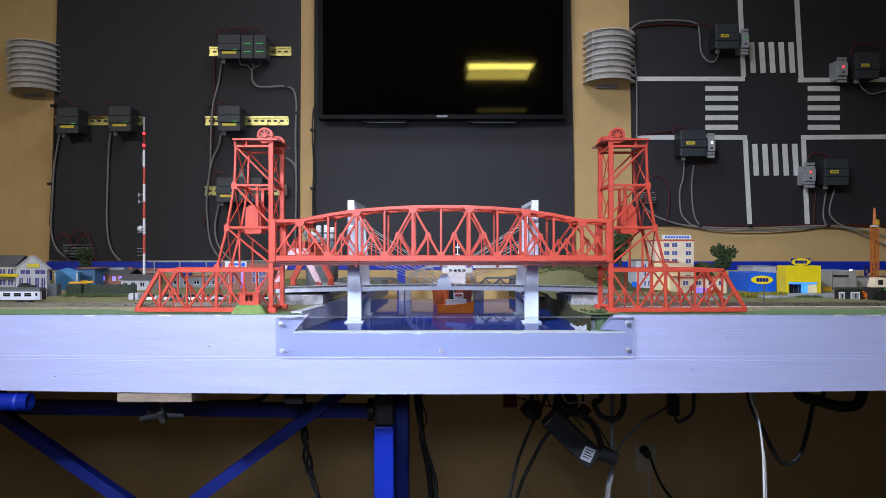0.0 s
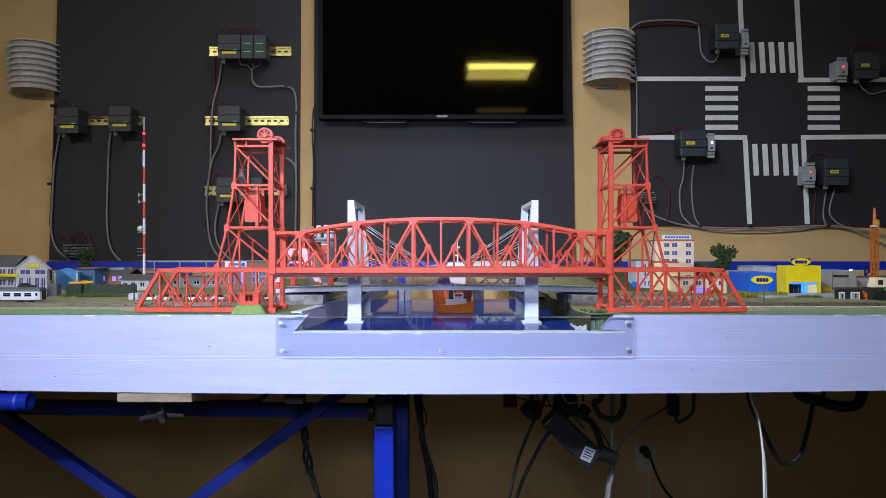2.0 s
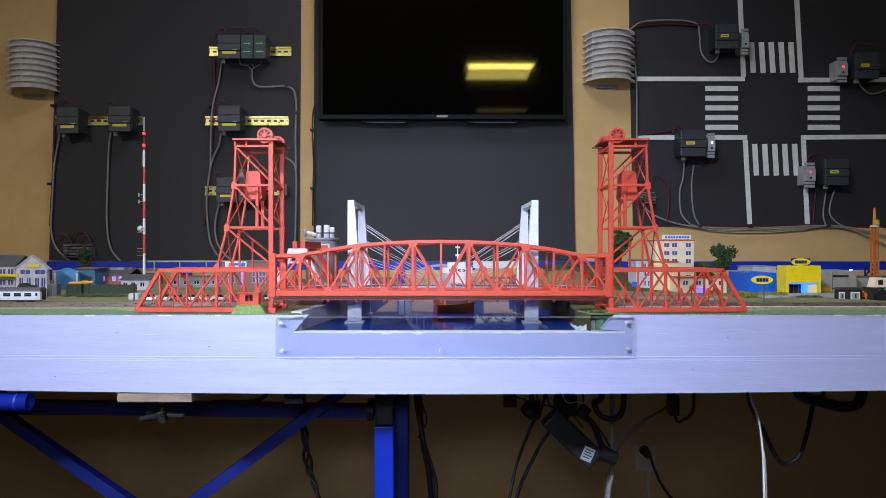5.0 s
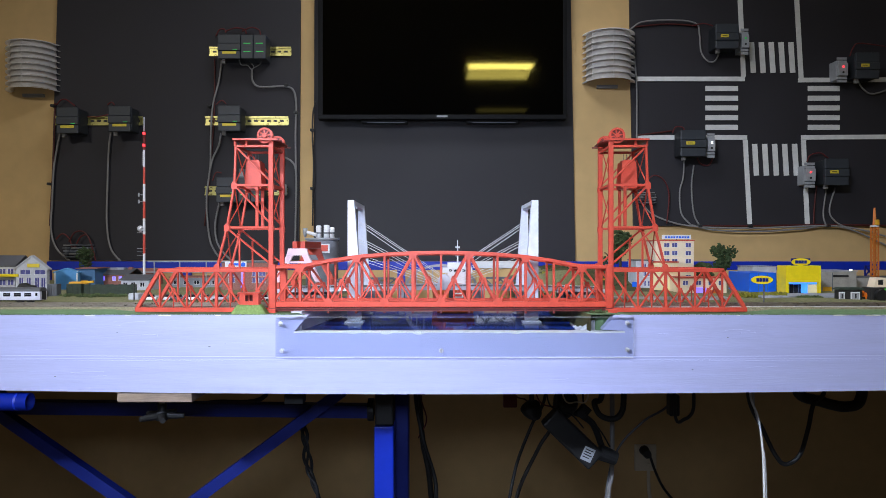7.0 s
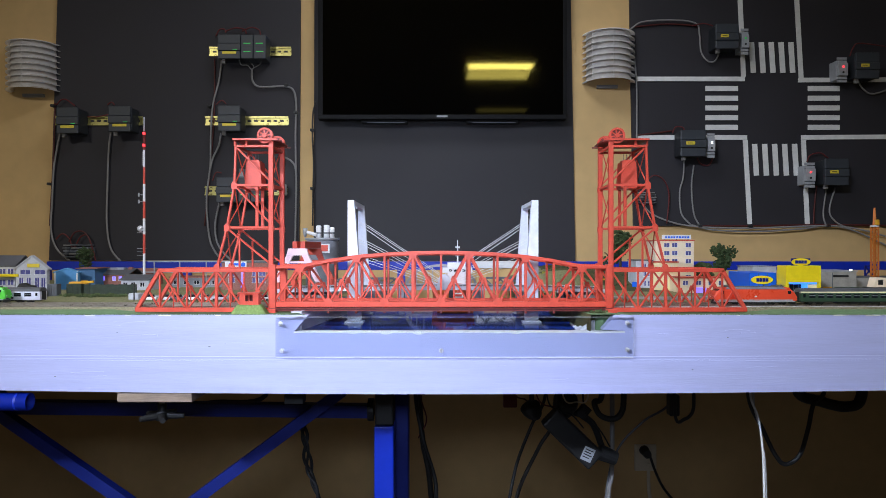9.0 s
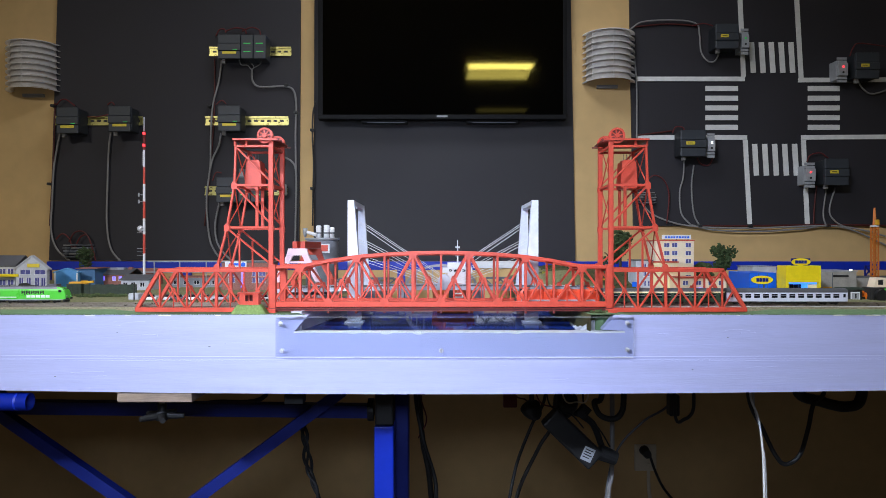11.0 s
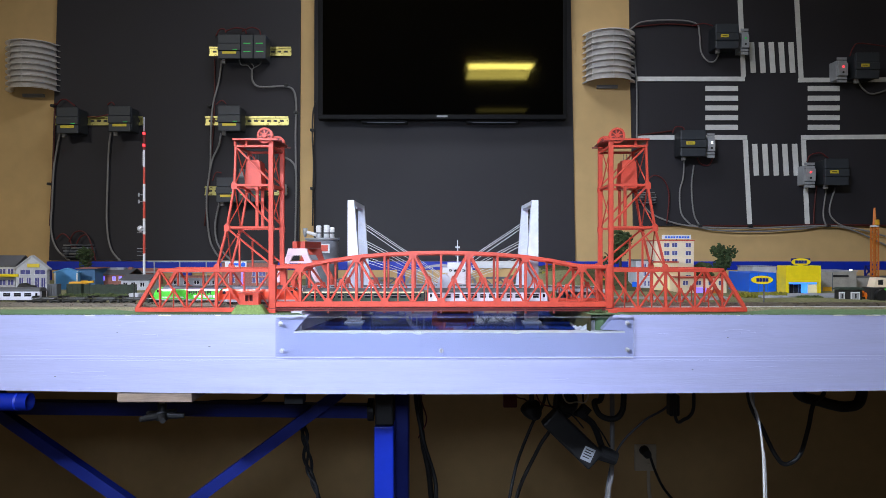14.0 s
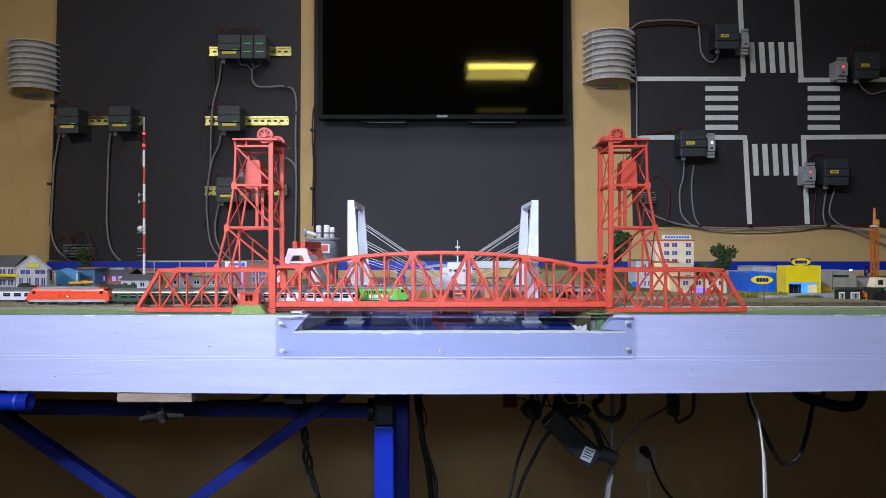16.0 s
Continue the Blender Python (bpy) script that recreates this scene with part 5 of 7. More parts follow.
for pts in ([(-1.4964, 2.63, 1.6842), (-1.5008, 2.63, 1.4925), (-1.5161, 2.63, 1.2093)], [(-0.8807, 2.632, 1.8546), (-0.8829, 2.632, 1.6454), (-0.8981, 2.632, 1.4274), (-0.9199, 2.632, 1.2094)], [(0.9831, 2.632, 1.2094), (1.1902, 2.632, 1.2094), (1.4736, 2.632, 1.2137), (1.7788, 2.632, 1.2094)],
            [(0.7324, 2.632, 1.9767), (0.8632, 2.632, 1.9876), (0.9831, 2.632, 1.9811)], [(0.7433, 2.632, 1.5582), (0.885, 2.632, 1.5756)], [(1.4398, 2.63, 1.3618), (1.4311, 2.63, 1.2747), (1.4289, 2.63, 1.2137)],
            [(-1.4354, 2.618, 1.1482), (-1.4137, 2.618, 1.1829), (-1.379, 2.618, 1.185), (-1.353, 2.618, 1.1439), (-1.3487, 2.618, 1.0658)], [(0.7499, 2.632, 1.5364), (0.7499, 2.632, 1.3838), (0.7586, 2.632, 1.3402)], [(1.0485, 2.632, 1.4884), (1.0267, 2.632, 1.4448), (0.994, 2.632, 1.4492), (0.9766, 2.632, 1.4797)]):
    cable(pts, 0.0030, M_DKREDCABLE, DC)
cable([(-0.4864, 2.622, 1.6868), (-0.4995, 2.622, 1.6434), (-0.5016, 2.622, 1.5565), (-0.4973, 2.622, 1.4479), (-0.4995, 2.622, 1.3393), (-0.5016, 2.622, 1.209)], 0.0032, M_BLACK, "black power cable beside the television")
for pts in ([(-0.7774, 2.6, 1.8414), (-0.7688, 2.6, 1.822), (-0.7451, 2.6, 1.8199), (-0.73, 2.6, 1.8026)], [(-0.7413, 2.602, 1.8441), (-0.7327, 2.602, 1.829), (-0.7219, 2.602, 1.8161), (-0.7284, 2.602, 1.801)], [(-0.6945, 2.604, 1.8468), (-0.6966, 2.604, 1.8274), (-0.716, 2.604, 1.8145), (-0.7268, 2.604, 1.808)]):
    cable(pts, 0.0016, M_CABLE, "thin pale wire loop under a controller")
for px, pz in ((-0.5663, 1.645), (-0.6034, 1.7495), (-0.8974, 1.6711), (-1.5139, 1.3705), (0.9889, 1.2093), (1.4812, 1.2093), (-0.5032, 1.3531), (-0.5032, 1.5774), (1.1828, 1.2071), (-1.5008, 1.6711)):
    solid("cable_clip", box(px - 0.007, px + 0.007, 2.616, 2.64, pz - 0.005, pz + 0.005, 0.0015), M_BLACK, "small black cable clip on the wall", "cable clip", "cable clips")


def half_ring(cx, cy, r0, r1, z0, z1, n=28):
    """A half-round plate against the wall; the outer edge lies at z0, the inner at z1."""
    bm = BM()
    rows = []
    for k in range(n + 1):
        a = math.pi + math.pi * k / n
        c, d = math.cos(a), math.sin(a)
        rows.append([bm.verts.new((cx + r * c, cy + r * d, z)) for r, z in ((r0, z1), (r1, z0), (r1, z0 + 0.0022), (r0, z1 + 0.0022))])
    for p, q in zip(rows, rows[1:]):
        for k in range(4):
            bm.faces.new((p[k], q[k], q[(k + 1) % 4], p[(k + 1) % 4]))
    bm.faces.new(rows[0])
    bm.faces.new(rows[-1])
    bmesh.ops.recalc_face_normals(bm, faces=bm.faces)
    return bm


def radiation_shield(px, pz_top, plates, pitch):
    """A stack of half-round white louvre plates on the wall, open below."""
    cy = 2.648
    t = thing("louvred_shield", (px, 2.65, pz_top - plates * pitch), "stack of half-round translucent white louvre plates", "sensor shield", "louvred shields")
    for k in range(plates):
        z = pz_top - k * pitch
        part("louvre_plate", half_ring(px, cy, 0.084, 0.101, z, z + 0.0035), M_SHIELD, t)
        if k < plates - 1:
            bm = BM()
            rows = []
            for m in range(25):
                a = math.pi + math.pi * m / 24
                rows.append([bm.verts.new((px + r * math.cos(a), cy + r * math.sin(a), zz)) for r, zz in ((0.0838, z + 0.0054), (0.0885, z - pitch + 0.0062), (0.0865, z - pitch + 0.0062), (0.0818, z + 0.0054))])
            for p, q in zip(rows, rows[1:]):
                for m in range(4):
                    bm.faces.new((p[m], q[m], q[(m + 1) % 4], p[(m + 1) % 4])).smooth = True
            bm.faces.new(rows[0])
            bm.faces.new(rows[-1])
            bmesh.ops.recalc_face_normals(bm, faces=bm.faces)
            part("louvre_band", bm, M_SHIELD, t)
            for a in (-1.57, -2.5):
                x, y = px + 0.0905 * math.cos(a), cy + 0.0905 * math.sin(a)
                part("spacer", rod((x, y, z - pitch + 0.0045), (x, y, z + 0.0010), 0.0013, n=8), M_SHIELD, t)
    part("top_cap", half_ring(px, cy, 0.002, 0.084, pz_top + 0.0036, pz_top + 0.0036), M_SHIELD, t)
    part("wall_bracket", box(px - 0.045, px + 0.035, 2.634, 2.6495, pz_top - plates * pitch + 0.004, pz_top - plates * pitch + 0.016, 0.001), M_CABLE, t)


radiation_shield(-1.580, 1.904, 9, 0.0222)
radiation_shield(0.6405, 1.945, 9, 0.0230)

# ---------------------------------------------------------------- under the table
t = thing("support_tube", (-0.8117, 1.264, 0.8229), "bright blue open tube end under the table", "tube")
bm = lathe([(0.0162, 0), (0.0162, 0.9), (0.0140, 0.9), (0.0140, 0.02)], 0, 0, 28)
bmesh.ops.rotate(bm, verts=bm.verts, cent=(0, 0, 0), matrix=Euler((0, radians(90), 0)).to_matrix())
bmesh.ops.translate(bm, verts=bm.verts, vec=(-0.765 - 0.9, 1.264, 0.8373))
part("tube", bm, M_BLUE, t)
part("hanger", box(-0.8258, -0.8173, 1.2715, 1.2775, 0.8373 + 0.008, 0.8998), M_BLACK, t)
part("collar", rod((-0.7837, 1.264, 0.8373), (-0.7879, 1.264, 0.8373), 0.0168, n=28), M_BLUE, t)

knob = thing("star_knob", (-0.5394, 1.31, 0.7895), "black star knob clamped under a raw wood block", "knob")
kx, ky, kz = -0.5394, 1.31, 0.8013
part("hub", lathe([(0.010, kz - 0.010), (0.014, kz - 0.006), (0.013, kz + 0.006), (0.008, kz + 0.010), (0.008, kz + 0.022)], kx, ky, 20), M_BLACK, knob)
for k in range(5):
    a = k * 2 * math.pi / 5 + 0.1
    part("lobe", add_rod(BM(), (kx, ky, kz), (kx + math.cos(a) * 0.041, ky + math.sin(a) * 0.041, kz - 0.002), 0.009, 0.005, 10), M_BLACK, knob)
part("stud", rod((kx, ky, kz + 0.02), (kx, ky, 0.8282), 0.005), M_ZINC, knob)
solid("clamp_block", add_box(box(-0.5963, -0.4597, 1.2485, 1.33, 0.8394, 0.8555, 0.001), -0.5891, -0.4669, 1.275, 1.325, 0.8545, 0.8998), M_WOOD, "raw wooden block under the table edge", "wood block")
solid("shelf_strip", box(-0.3072, -0.2711, 1.32, 1.35, 0.8194, 0.8998, 0.001), M_BLACK, "black block under the table edge", "block")

leg = thing("table_leg", (-0.1137, 1.48, 0), "blue steel leg of the table with black head", "table leg")
part("profile", box(-0.1475, -0.1052, 1.46, 1.53, 0.0, 0.7391, 0.003), M_BLUE, leg)
part("head", box(-0.1463 , -0.1064, 1.465, 1.525, 0.7391 + 0.0005, 0.8998, 0.004), M_BLACK, leg, "black cast head bracket")
# added profile for the leg's side face, its shade put into the navy
part("leg_shaded_side", box(-0.1117, -0.0783, 1.55, 1.60, 0.0, 0.8998, 0.003), M_NAVY, leg, "added navy profile for the leg's shaded side")
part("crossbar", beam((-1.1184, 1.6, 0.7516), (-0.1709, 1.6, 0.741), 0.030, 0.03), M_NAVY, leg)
part("bar_end", rod((-0.1727, 1.575, 0.7497), (-0.1596, 1.575, 0.7497), 0.026, n=20), M_BLACK, leg, "black plastic bar end")
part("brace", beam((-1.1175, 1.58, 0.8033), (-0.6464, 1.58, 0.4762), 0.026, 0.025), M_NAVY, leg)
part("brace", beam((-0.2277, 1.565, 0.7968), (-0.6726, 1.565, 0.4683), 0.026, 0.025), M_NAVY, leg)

UC = "black power cable hanging under the table"
for pts, r, m in (([(-0.3640, 1.70, 0.7624), (-0.3560, 1.70, 0.7000), (-0.3380, 1.70, 0.6560), (-0.3470, 1.70, 0.6000), (-0.3250, 1.70, 0.5560), (-0.3100, 1.70, 0.5050), (-0.2990, 1.70, 0.4700)], 0.0042, M_BLACK),
                  ([(-0.3560, 1.71, 0.7624), (-0.3380, 1.71, 0.7050), (-0.3530, 1.71, 0.6500), (-0.3300, 1.71, 0.5900), (-0.3290, 1.71, 0.5350), (-0.3060, 1.71, 0.4900), (-0.2900, 1.71, 0.4650)], 0.0038, M_BLACK),
                  ([(-0.3480, 1.69, 0.7624), (-0.3540, 1.69, 0.6850), (-0.3340, 1.69, 0.6300), (-0.3370, 1.69, 0.5700), (-0.3120, 1.69, 0.5300), (-0.3140, 1.69, 0.4800)], 0.0032, M_BLACK),
                  ([(-0.067, 1.65, 0.7729), (-0.0533, 1.65, 0.6841), (-0.0437, 1.65, 0.6431), (-0.0191, 1.65, 0.5611), (-0.0164, 1.65, 0.4996)], 0.005, M_BLACK),
                  ([(-0.0591, 1.7, 0.7624), (-0.0507, 1.7, 0.6427), (-0.0366, 1.7, 0.5723), (-0.0268, 1.7, 0.4808)], 0.007, M_BLACK),
                  ([(0.2548, 1.7, 0.7553), (0.2196, 1.7, 0.6779), (0.1844, 1.7, 0.5864), (0.1633, 1.7, 0.4878)], 0.004, M_BLACK), ([(0.2913, 1.75, 0.7011), (0.2478, 1.75, 0.6142), (0.2044, 1.75, 0.5272), (0.1826, 1.75, 0.462)], 0.005, M_CHASSIS),
                  ([(0.7169, 1.6, 0.7728), (0.75, 1.6, 0.6973), (0.7792, 1.6, 0.6376), (0.803, 1.6, 0.6151), (0.8362, 1.6, 0.6363), (0.8561, 1.6, 0.6973), (0.8693, 1.6, 0.7569), (0.8958, 1.6, 0.79)], 0.0052, M_BLACK),
                  ([(0.6308, 1.4, 0.8197), (0.647, 1.4, 0.7733), (0.6563, 1.4, 0.7037), (0.6598, 1.4, 0.5936)], 0.0024, M_WHITE), ([(0.6377, 1.4, 0.8058), (0.6505, 1.4, 0.7501), (0.6609, 1.4, 0.6805), (0.6644, 1.4, 0.5936)], 0.0020, M_MODULE),
                  ([(0.3724, 1.6, 0.7768), (0.3551, 1.6, 0.7609), (0.3684, 1.6, 0.7304), (0.3989, 1.6, 0.7211), (0.4188, 1.6, 0.737), (0.4241, 1.6, 0.7768)], 0.007, M_BLACK),
                  ([(0.5716, 1.7, 0.7483), (0.5012, 1.7, 0.692), (0.4449, 1.7, 0.6357), (0.4168, 1.7, 0.5723), (0.4027, 1.7, 0.4808)], 0.003, M_GREYSTEEL), ([(0.421, 1.7, 0.5836), (0.4139, 1.7, 0.5301), (0.4111, 1.7, 0.4808)], 0.006, M_CABLE),
                  ([(0.5446, 1.6, 0.7304), (0.5672, 1.6, 0.7211), (0.5857, 1.6, 0.7397), (0.5884, 1.6, 0.7834)], 0.004, M_BLACK), ([(0.8555, 1.65, 0.7797), (0.9101, 1.65, 0.7524), (0.9785, 1.65, 0.7387), (1.0126, 1.65, 0.7661)], 0.013, M_BLACK),
                  ([(0.7881, 2.6, 0.334), (0.8097, 2.6, 0.2716), (0.842, 2.6, 0.207), (0.8958, 2.6, 0.1424)], 0.005, M_BLACK), ([(0.7838, 2.6, 0.3039), (0.7838, 2.6, 0.2177), (0.7924, 2.6, 0.1424)], 0.007, M_SOCKET),
                  ([(0.3088, 1.65, 0.7456), (0.3362, 1.65, 0.7182), (0.3635, 1.65, 0.695), (0.384, 1.65, 0.6431)], 0.008, M_BLACK), ([(-0.6815, 1.7, 0.7342), (-0.5688, 1.7, 0.7384), (-0.4421, 1.7, 0.7553)], 0.006, M_BLACK)):
    pts = list(pts)
    if pts[0][1] < 2:
        pts = [(pts[0][0], pts[0][1], 0.9005)] + pts
        if pts[-1][2] > 0.72:
            pts.append((pts[-1][0], pts[-1][1], 0.9005))
    solid("hanging_cable", cable_bm(pts, r), m, "white cable hanging under the table" if m == M_WHITE else UC, "cable", "hanging cables")

for pts, m in (([(0.205, 1.61, 0.9005), (0.222, 1.61, 0.772), (0.262, 1.61, 0.748), (0.300, 1.61, 0.760), (0.318, 1.61, 0.9005)], M_REDCABLE), ([(0.235, 1.60, 0.9005), (0.246, 1.60, 0.766), (0.275, 1.60, 0.742), (0.305, 1.60, 0.728), (0.330, 1.60, 0.700)], M_BLACK),
               ([(0.262, 1.59, 0.9005), (0.281, 1.59, 0.775), (0.312, 1.59, 0.764), (0.338, 1.59, 0.776), (0.345, 1.59, 0.9005)], M_SOCKET), ([(0.150, 1.62, 0.9005), (0.168, 1.62, 0.782), (0.196, 1.62, 0.762), (0.214, 1.62, 0.745)], M_DKREDCABLE),
               ([(0.322, 1.60, 0.9005), (0.330, 1.60, 0.752), (0.346, 1.60, 0.722), (0.372, 1.60, 0.690), (0.392, 1.60, 0.655)], M_BLACK), ([(-0.050, 1.66, 0.9005), (-0.055, 1.66, 0.770), (-0.040, 1.66, 0.705), (-0.060, 1.66, 0.660)], M_DKREDCABLE)):
    solid("thin_wire", cable_bm(pts, 0.0018), m, "thin loose wire hanging under the table", "cable", "hanging wires")
for bx, bz, tilt in ((0.335, 0.732, 40), (0.300, 0.770, 12), (-0.052, 0.790, 8)):
    bm = box(-0.012, 0.012, -0.010, 0.010, -0.016, 0.016, 0.002)
    bmesh.ops.rotate(bm, verts=bm.verts, cent=(0, 0, 0), matrix=Euler((0, radians(tilt), 0)).to_matrix())
    bmesh.ops.translate(bm, verts=bm.verts, vec=(bx, 1.63, bz))
    add_rod(bm, (bx, 1.63, bz), (bx, 1.63, 0.9002), 0.002)
    solid("cable_connector", bm, M_BLACK, "small black connector hanging on a wire", "connector", "hanging connectors")

psu = thing("power_adapter", (0.3127, 1.6, 0.6111), "black power adapter hanging by its cables", "power adapter")
bm = box(-0.075, 0.075, -0.02, 0.02, -0.026, 0.026, 0.005)
bmesh.ops.rotate(bm, verts=bm.verts, cent=(0, 0, 0), matrix=Euler((0, radians(44), 0)).to_matrix())
bmesh.ops.translate(bm, verts=bm.verts, vec=(0.3021, 1.6, 0.6774))
part("case", bm, M_BLACK, psu)
bm = box(-0.013, 0.013, -0.0208, -0.0203, -0.016, 0.016)
bmesh.ops.rotate(bm, verts=bm.verts, cent=(0, 0, 0), matrix=Euler((0, radians(24), 0)).to_matrix())
bmesh.ops.translate(bm, verts=bm.verts, vec=(0.3353, 1.6, 0.6443))
lp = part("label_plate", bm, M_MODULE, psu, "white rating label")
for k in range(4):
    bm = box(-0.010, 0.010 - 0.004 * (k % 2), -0.0214, -0.0209, 0.009 - 0.006 * k, 0.0115 - 0.006 * k)
    bmesh.ops.rotate(bm, verts=bm.verts, cent=(0, 0, 0), matrix=Euler((0, radians(24), 0)).to_matrix())
    bmesh.ops.translate(bm, verts=bm.verts, vec=(0.3353, 1.6, 0.6443))
    part("print_bar", bm, M_CHASSIS, lp)
part("cord", cable_bm([(0.273, 1.6, 0.7079), (0.2664, 1.6, 0.7503), (0.265, 1.6, 0.9002)], 0.004), M_BLACK, psu)
part("cable_plug", rod((0.3657, 1.6, 0.6443), (0.4055, 1.6, 0.6284), 0.019, 0.016, 14), M_BLACK, psu)
for nm, p, r in (("cable_drum", (0.2107, 1.62, 0.7363), 0.024), ("cable_knot", (0.2898, 1.62, 0.7524), 0.03)):
    bm = BM()
    bmesh.ops.create_icosphere(bm, subdivisions=3, radius=r, matrix=Matrix.Translation(p) @ Matrix.Diagonal((1, 0.8, 1.05, 1)))
    for v in bm.verts:
        v.co += 0.006 * noise.noise_vector(v.co * 40)
    add_rod(bm, p, (p[0], p[1], 0.9002), 0.006)
    solid(nm, bm, M_BLACK, "black bundle of plugs and coiled cable", "cable bundle", "cable bundles")
solid("red_connector", add_rod(box(0.1418, 0.1736, 1.6, 1.62, 0.7476, 0.7768, 0.002), (0.1587, 1.61, 0.7755), (0.1587, 1.61, 0.9002), 0.003), M_REDCABLE, "dark red connector hanging under the table", "connector")
solid("black_plug", add_rod(box(0.5327, 0.5566, 1.6, 1.63, 0.7264, 0.7768, 0.004), (0.548, 1.61, 0.7755), (0.548, 1.61, 0.9002), 0.003), M_BLACK, "black mains plug hanging under the table", "plug")
sock = thing("wall_socket", (0.7871, 2.65, 0.2563), "beige double wall socket with a black plug", "socket")
part("cover_plate", box(0.7426, 0.8256, 2.637, 2.65, 0.2617, 0.3621, 0.002), M_SOCKET, sock)
part("plug", rod((0.7774, 2.637, 0.3426), (0.7774, 2.59, 0.3383), 0.019, 0.015, 18), M_BLACK, sock, "black mains plug")


# ---------------------------------------------------------------- cable-stayed road bridge and ships
def stayed_bridge():
    t = thing("cable_stayed_bridge", (0, 1.48, 0.968), "pale grey cable-stayed model road bridge over the river", "bridge")
    for s in (-1, 1):
        for y in (1.41, 1.58):
            xo, xi, xt = s * 0.1962, s * 0.1682, s * 0.1828
            ztop = 1.2204
            part("pylon_leg", prism([(xo, 0.9685), (xi, 0.9685), (xi, 1.03), (xt, ztop), (xo, ztop)], y - 0.0075, y + 0.0075), M_PYLON, t)
            part("pylon_foot", box(min(xo, xi) - 0.005, max(xo, xi) + 0.005, y - 0.017, y + 0.017, 0.968, 0.9715), M_PYLON, t)
        part("pylon_crossbar", box(min(xo, xt), max(xo, xt), 1.418, 1.572, 1.2111, ztop - 0.0005), M_PYLON, t)
        part("pylon_crossbar", box(min(xo, xi), max(xo, xi), 1.418, 1.572, 1.012, 1.024), M_PYLON, t)
        for y in (1.43, 1.535):
            for k, (pz, xe) in enumerate((((1.1776), 0.028), ((1.14), 0.012), ((1.1035), 0.004))):
                for dz in ((0, 0.006) if y < 1.5 else (0,)):
                    part("stay_cable", rod((s * 0.1764, y, pz - dz), (-s * xe + s * 0.016 * (dz > 0), y + (0.005 if y < 1.48 else -0.005), 1.042), 0.00055, n=6), M_WHITE, t)
    # deck with a shallow crest
    n = 28
    x0, x1 = -0.35, 0.345

    def crest(x):
        return 1.0345 + 0.006 * (1 - (x / 0.35) ** 2)

    for nm, ya, yb, za, zb, m in (("deck", 1.432, 1.534, -0.006, 0.0, M_ASPHALT), ("edge_girder", 1.4268, 1.4318, -0.0065, 0.0015, M_PYLON), ("edge_girder", 1.5342, 1.539, -0.0065, 0.0015, M_PYLON)):
        bm = BM()
        rows = []
        for i in range(n + 1):
            x = x0 + (x1 - x0) * i / n
            rows.append([bm.verts.new(c) for c in ((x, ya, crest(x) + za), (x, yb, crest(x) + za), (x, yb, crest(x) + zb), (x, ya, crest(x) + zb))])
        for a, b in zip(rows, rows[1:]):
            for k in range(4):
                bm.faces.new((a[k], b[k], b[(k + 1) % 4], a[(k + 1) % 4]))
        bm.faces.new(rows[0])
        bm.faces.new(rows[-1])
        bmesh.ops.recalc_face_normals(bm, faces=bm.faces)
        part(nm, bm, m, t)
    part("cable_anchor", prism([(-0.0153, 1.0353), (0.0188, 1.0353), (0.0129, 1.0624), (0.0059, 1.0671), (-0.0024, 1.0671), (-0.0082, 1.0612)], 1.4140, 1.4265), M_PYLON, t, "pale cable anchor block at midspan")
    for i in range(40):
        x = x0 + 0.01 + i * (x1 - x0 - 0.02) / 39
        part("railing_post", box(x - 0.0006, x + 0.0006, 1.4285, 1.4297, crest(x) + 0.0016, crest(x) + 0.0052), M_MODULE, t)
    for i in range(20):
        x = x0 + 0.01 + i * 0.034
        part("handrail", beam((x, 1.429, crest(x) + 0.0055), (min(x1, x + 0.034), 1.429, crest(min(x1, x + 0.034)) + 0.0055), 0.0008, 0.001, 0), M_MODULE, t)


stayed_bridge()
solid("abutment", box(-0.347, -0.2505, 1.425, 1.95, 0.99, 1.0245, 0.003), M_STONE, "weathered pale stone bridge abutment", "abutment", "abutments")
solid("abutment", box(0.2679, 0.3493, 1.425, 1.6, 0.969, 1.0245, 0.003), M_STONE, "weathered pale stone bridge abutment", "abutment", "abutments")


def hull(cx, y0, y1, half, z0, z1, flare, m, steps=14, facing=-1):
    """A ship's hull, bow toward the viewer."""
    bm = BM()
    rows = []
    for i in range(steps + 1):
        k = i / steps
        y = y0 + (y1 - y0) * k
        w = half * min(1.0, (k * 2.6) ** 0.55 + 0.04)
        rise = (z1 - z0) * 0.25 * max(0.0, 1 - k * 3)
        rows.append([bm.verts.new(c) for c in ((cx - w * flare, y + (0.3 * half if i == 0 else 0), z0), (cx - w, y, z1 + rise), (cx + w, y, z1 + rise), (cx + w * flare, y + (0.3 * half if i == 0 else 0), z0))])
    for a, b in zip(rows, rows[1:]):
        for k in range(4):
            bm.faces.new((a[k], b[k], b[(k + 1) % 4], a[(k + 1) % 4]))
    bm.faces.new(rows[0])
    bm.faces.new(rows[-1])
    bmesh.ops.recalc_face_normals(bm, faces=bm.faces)
    return bm


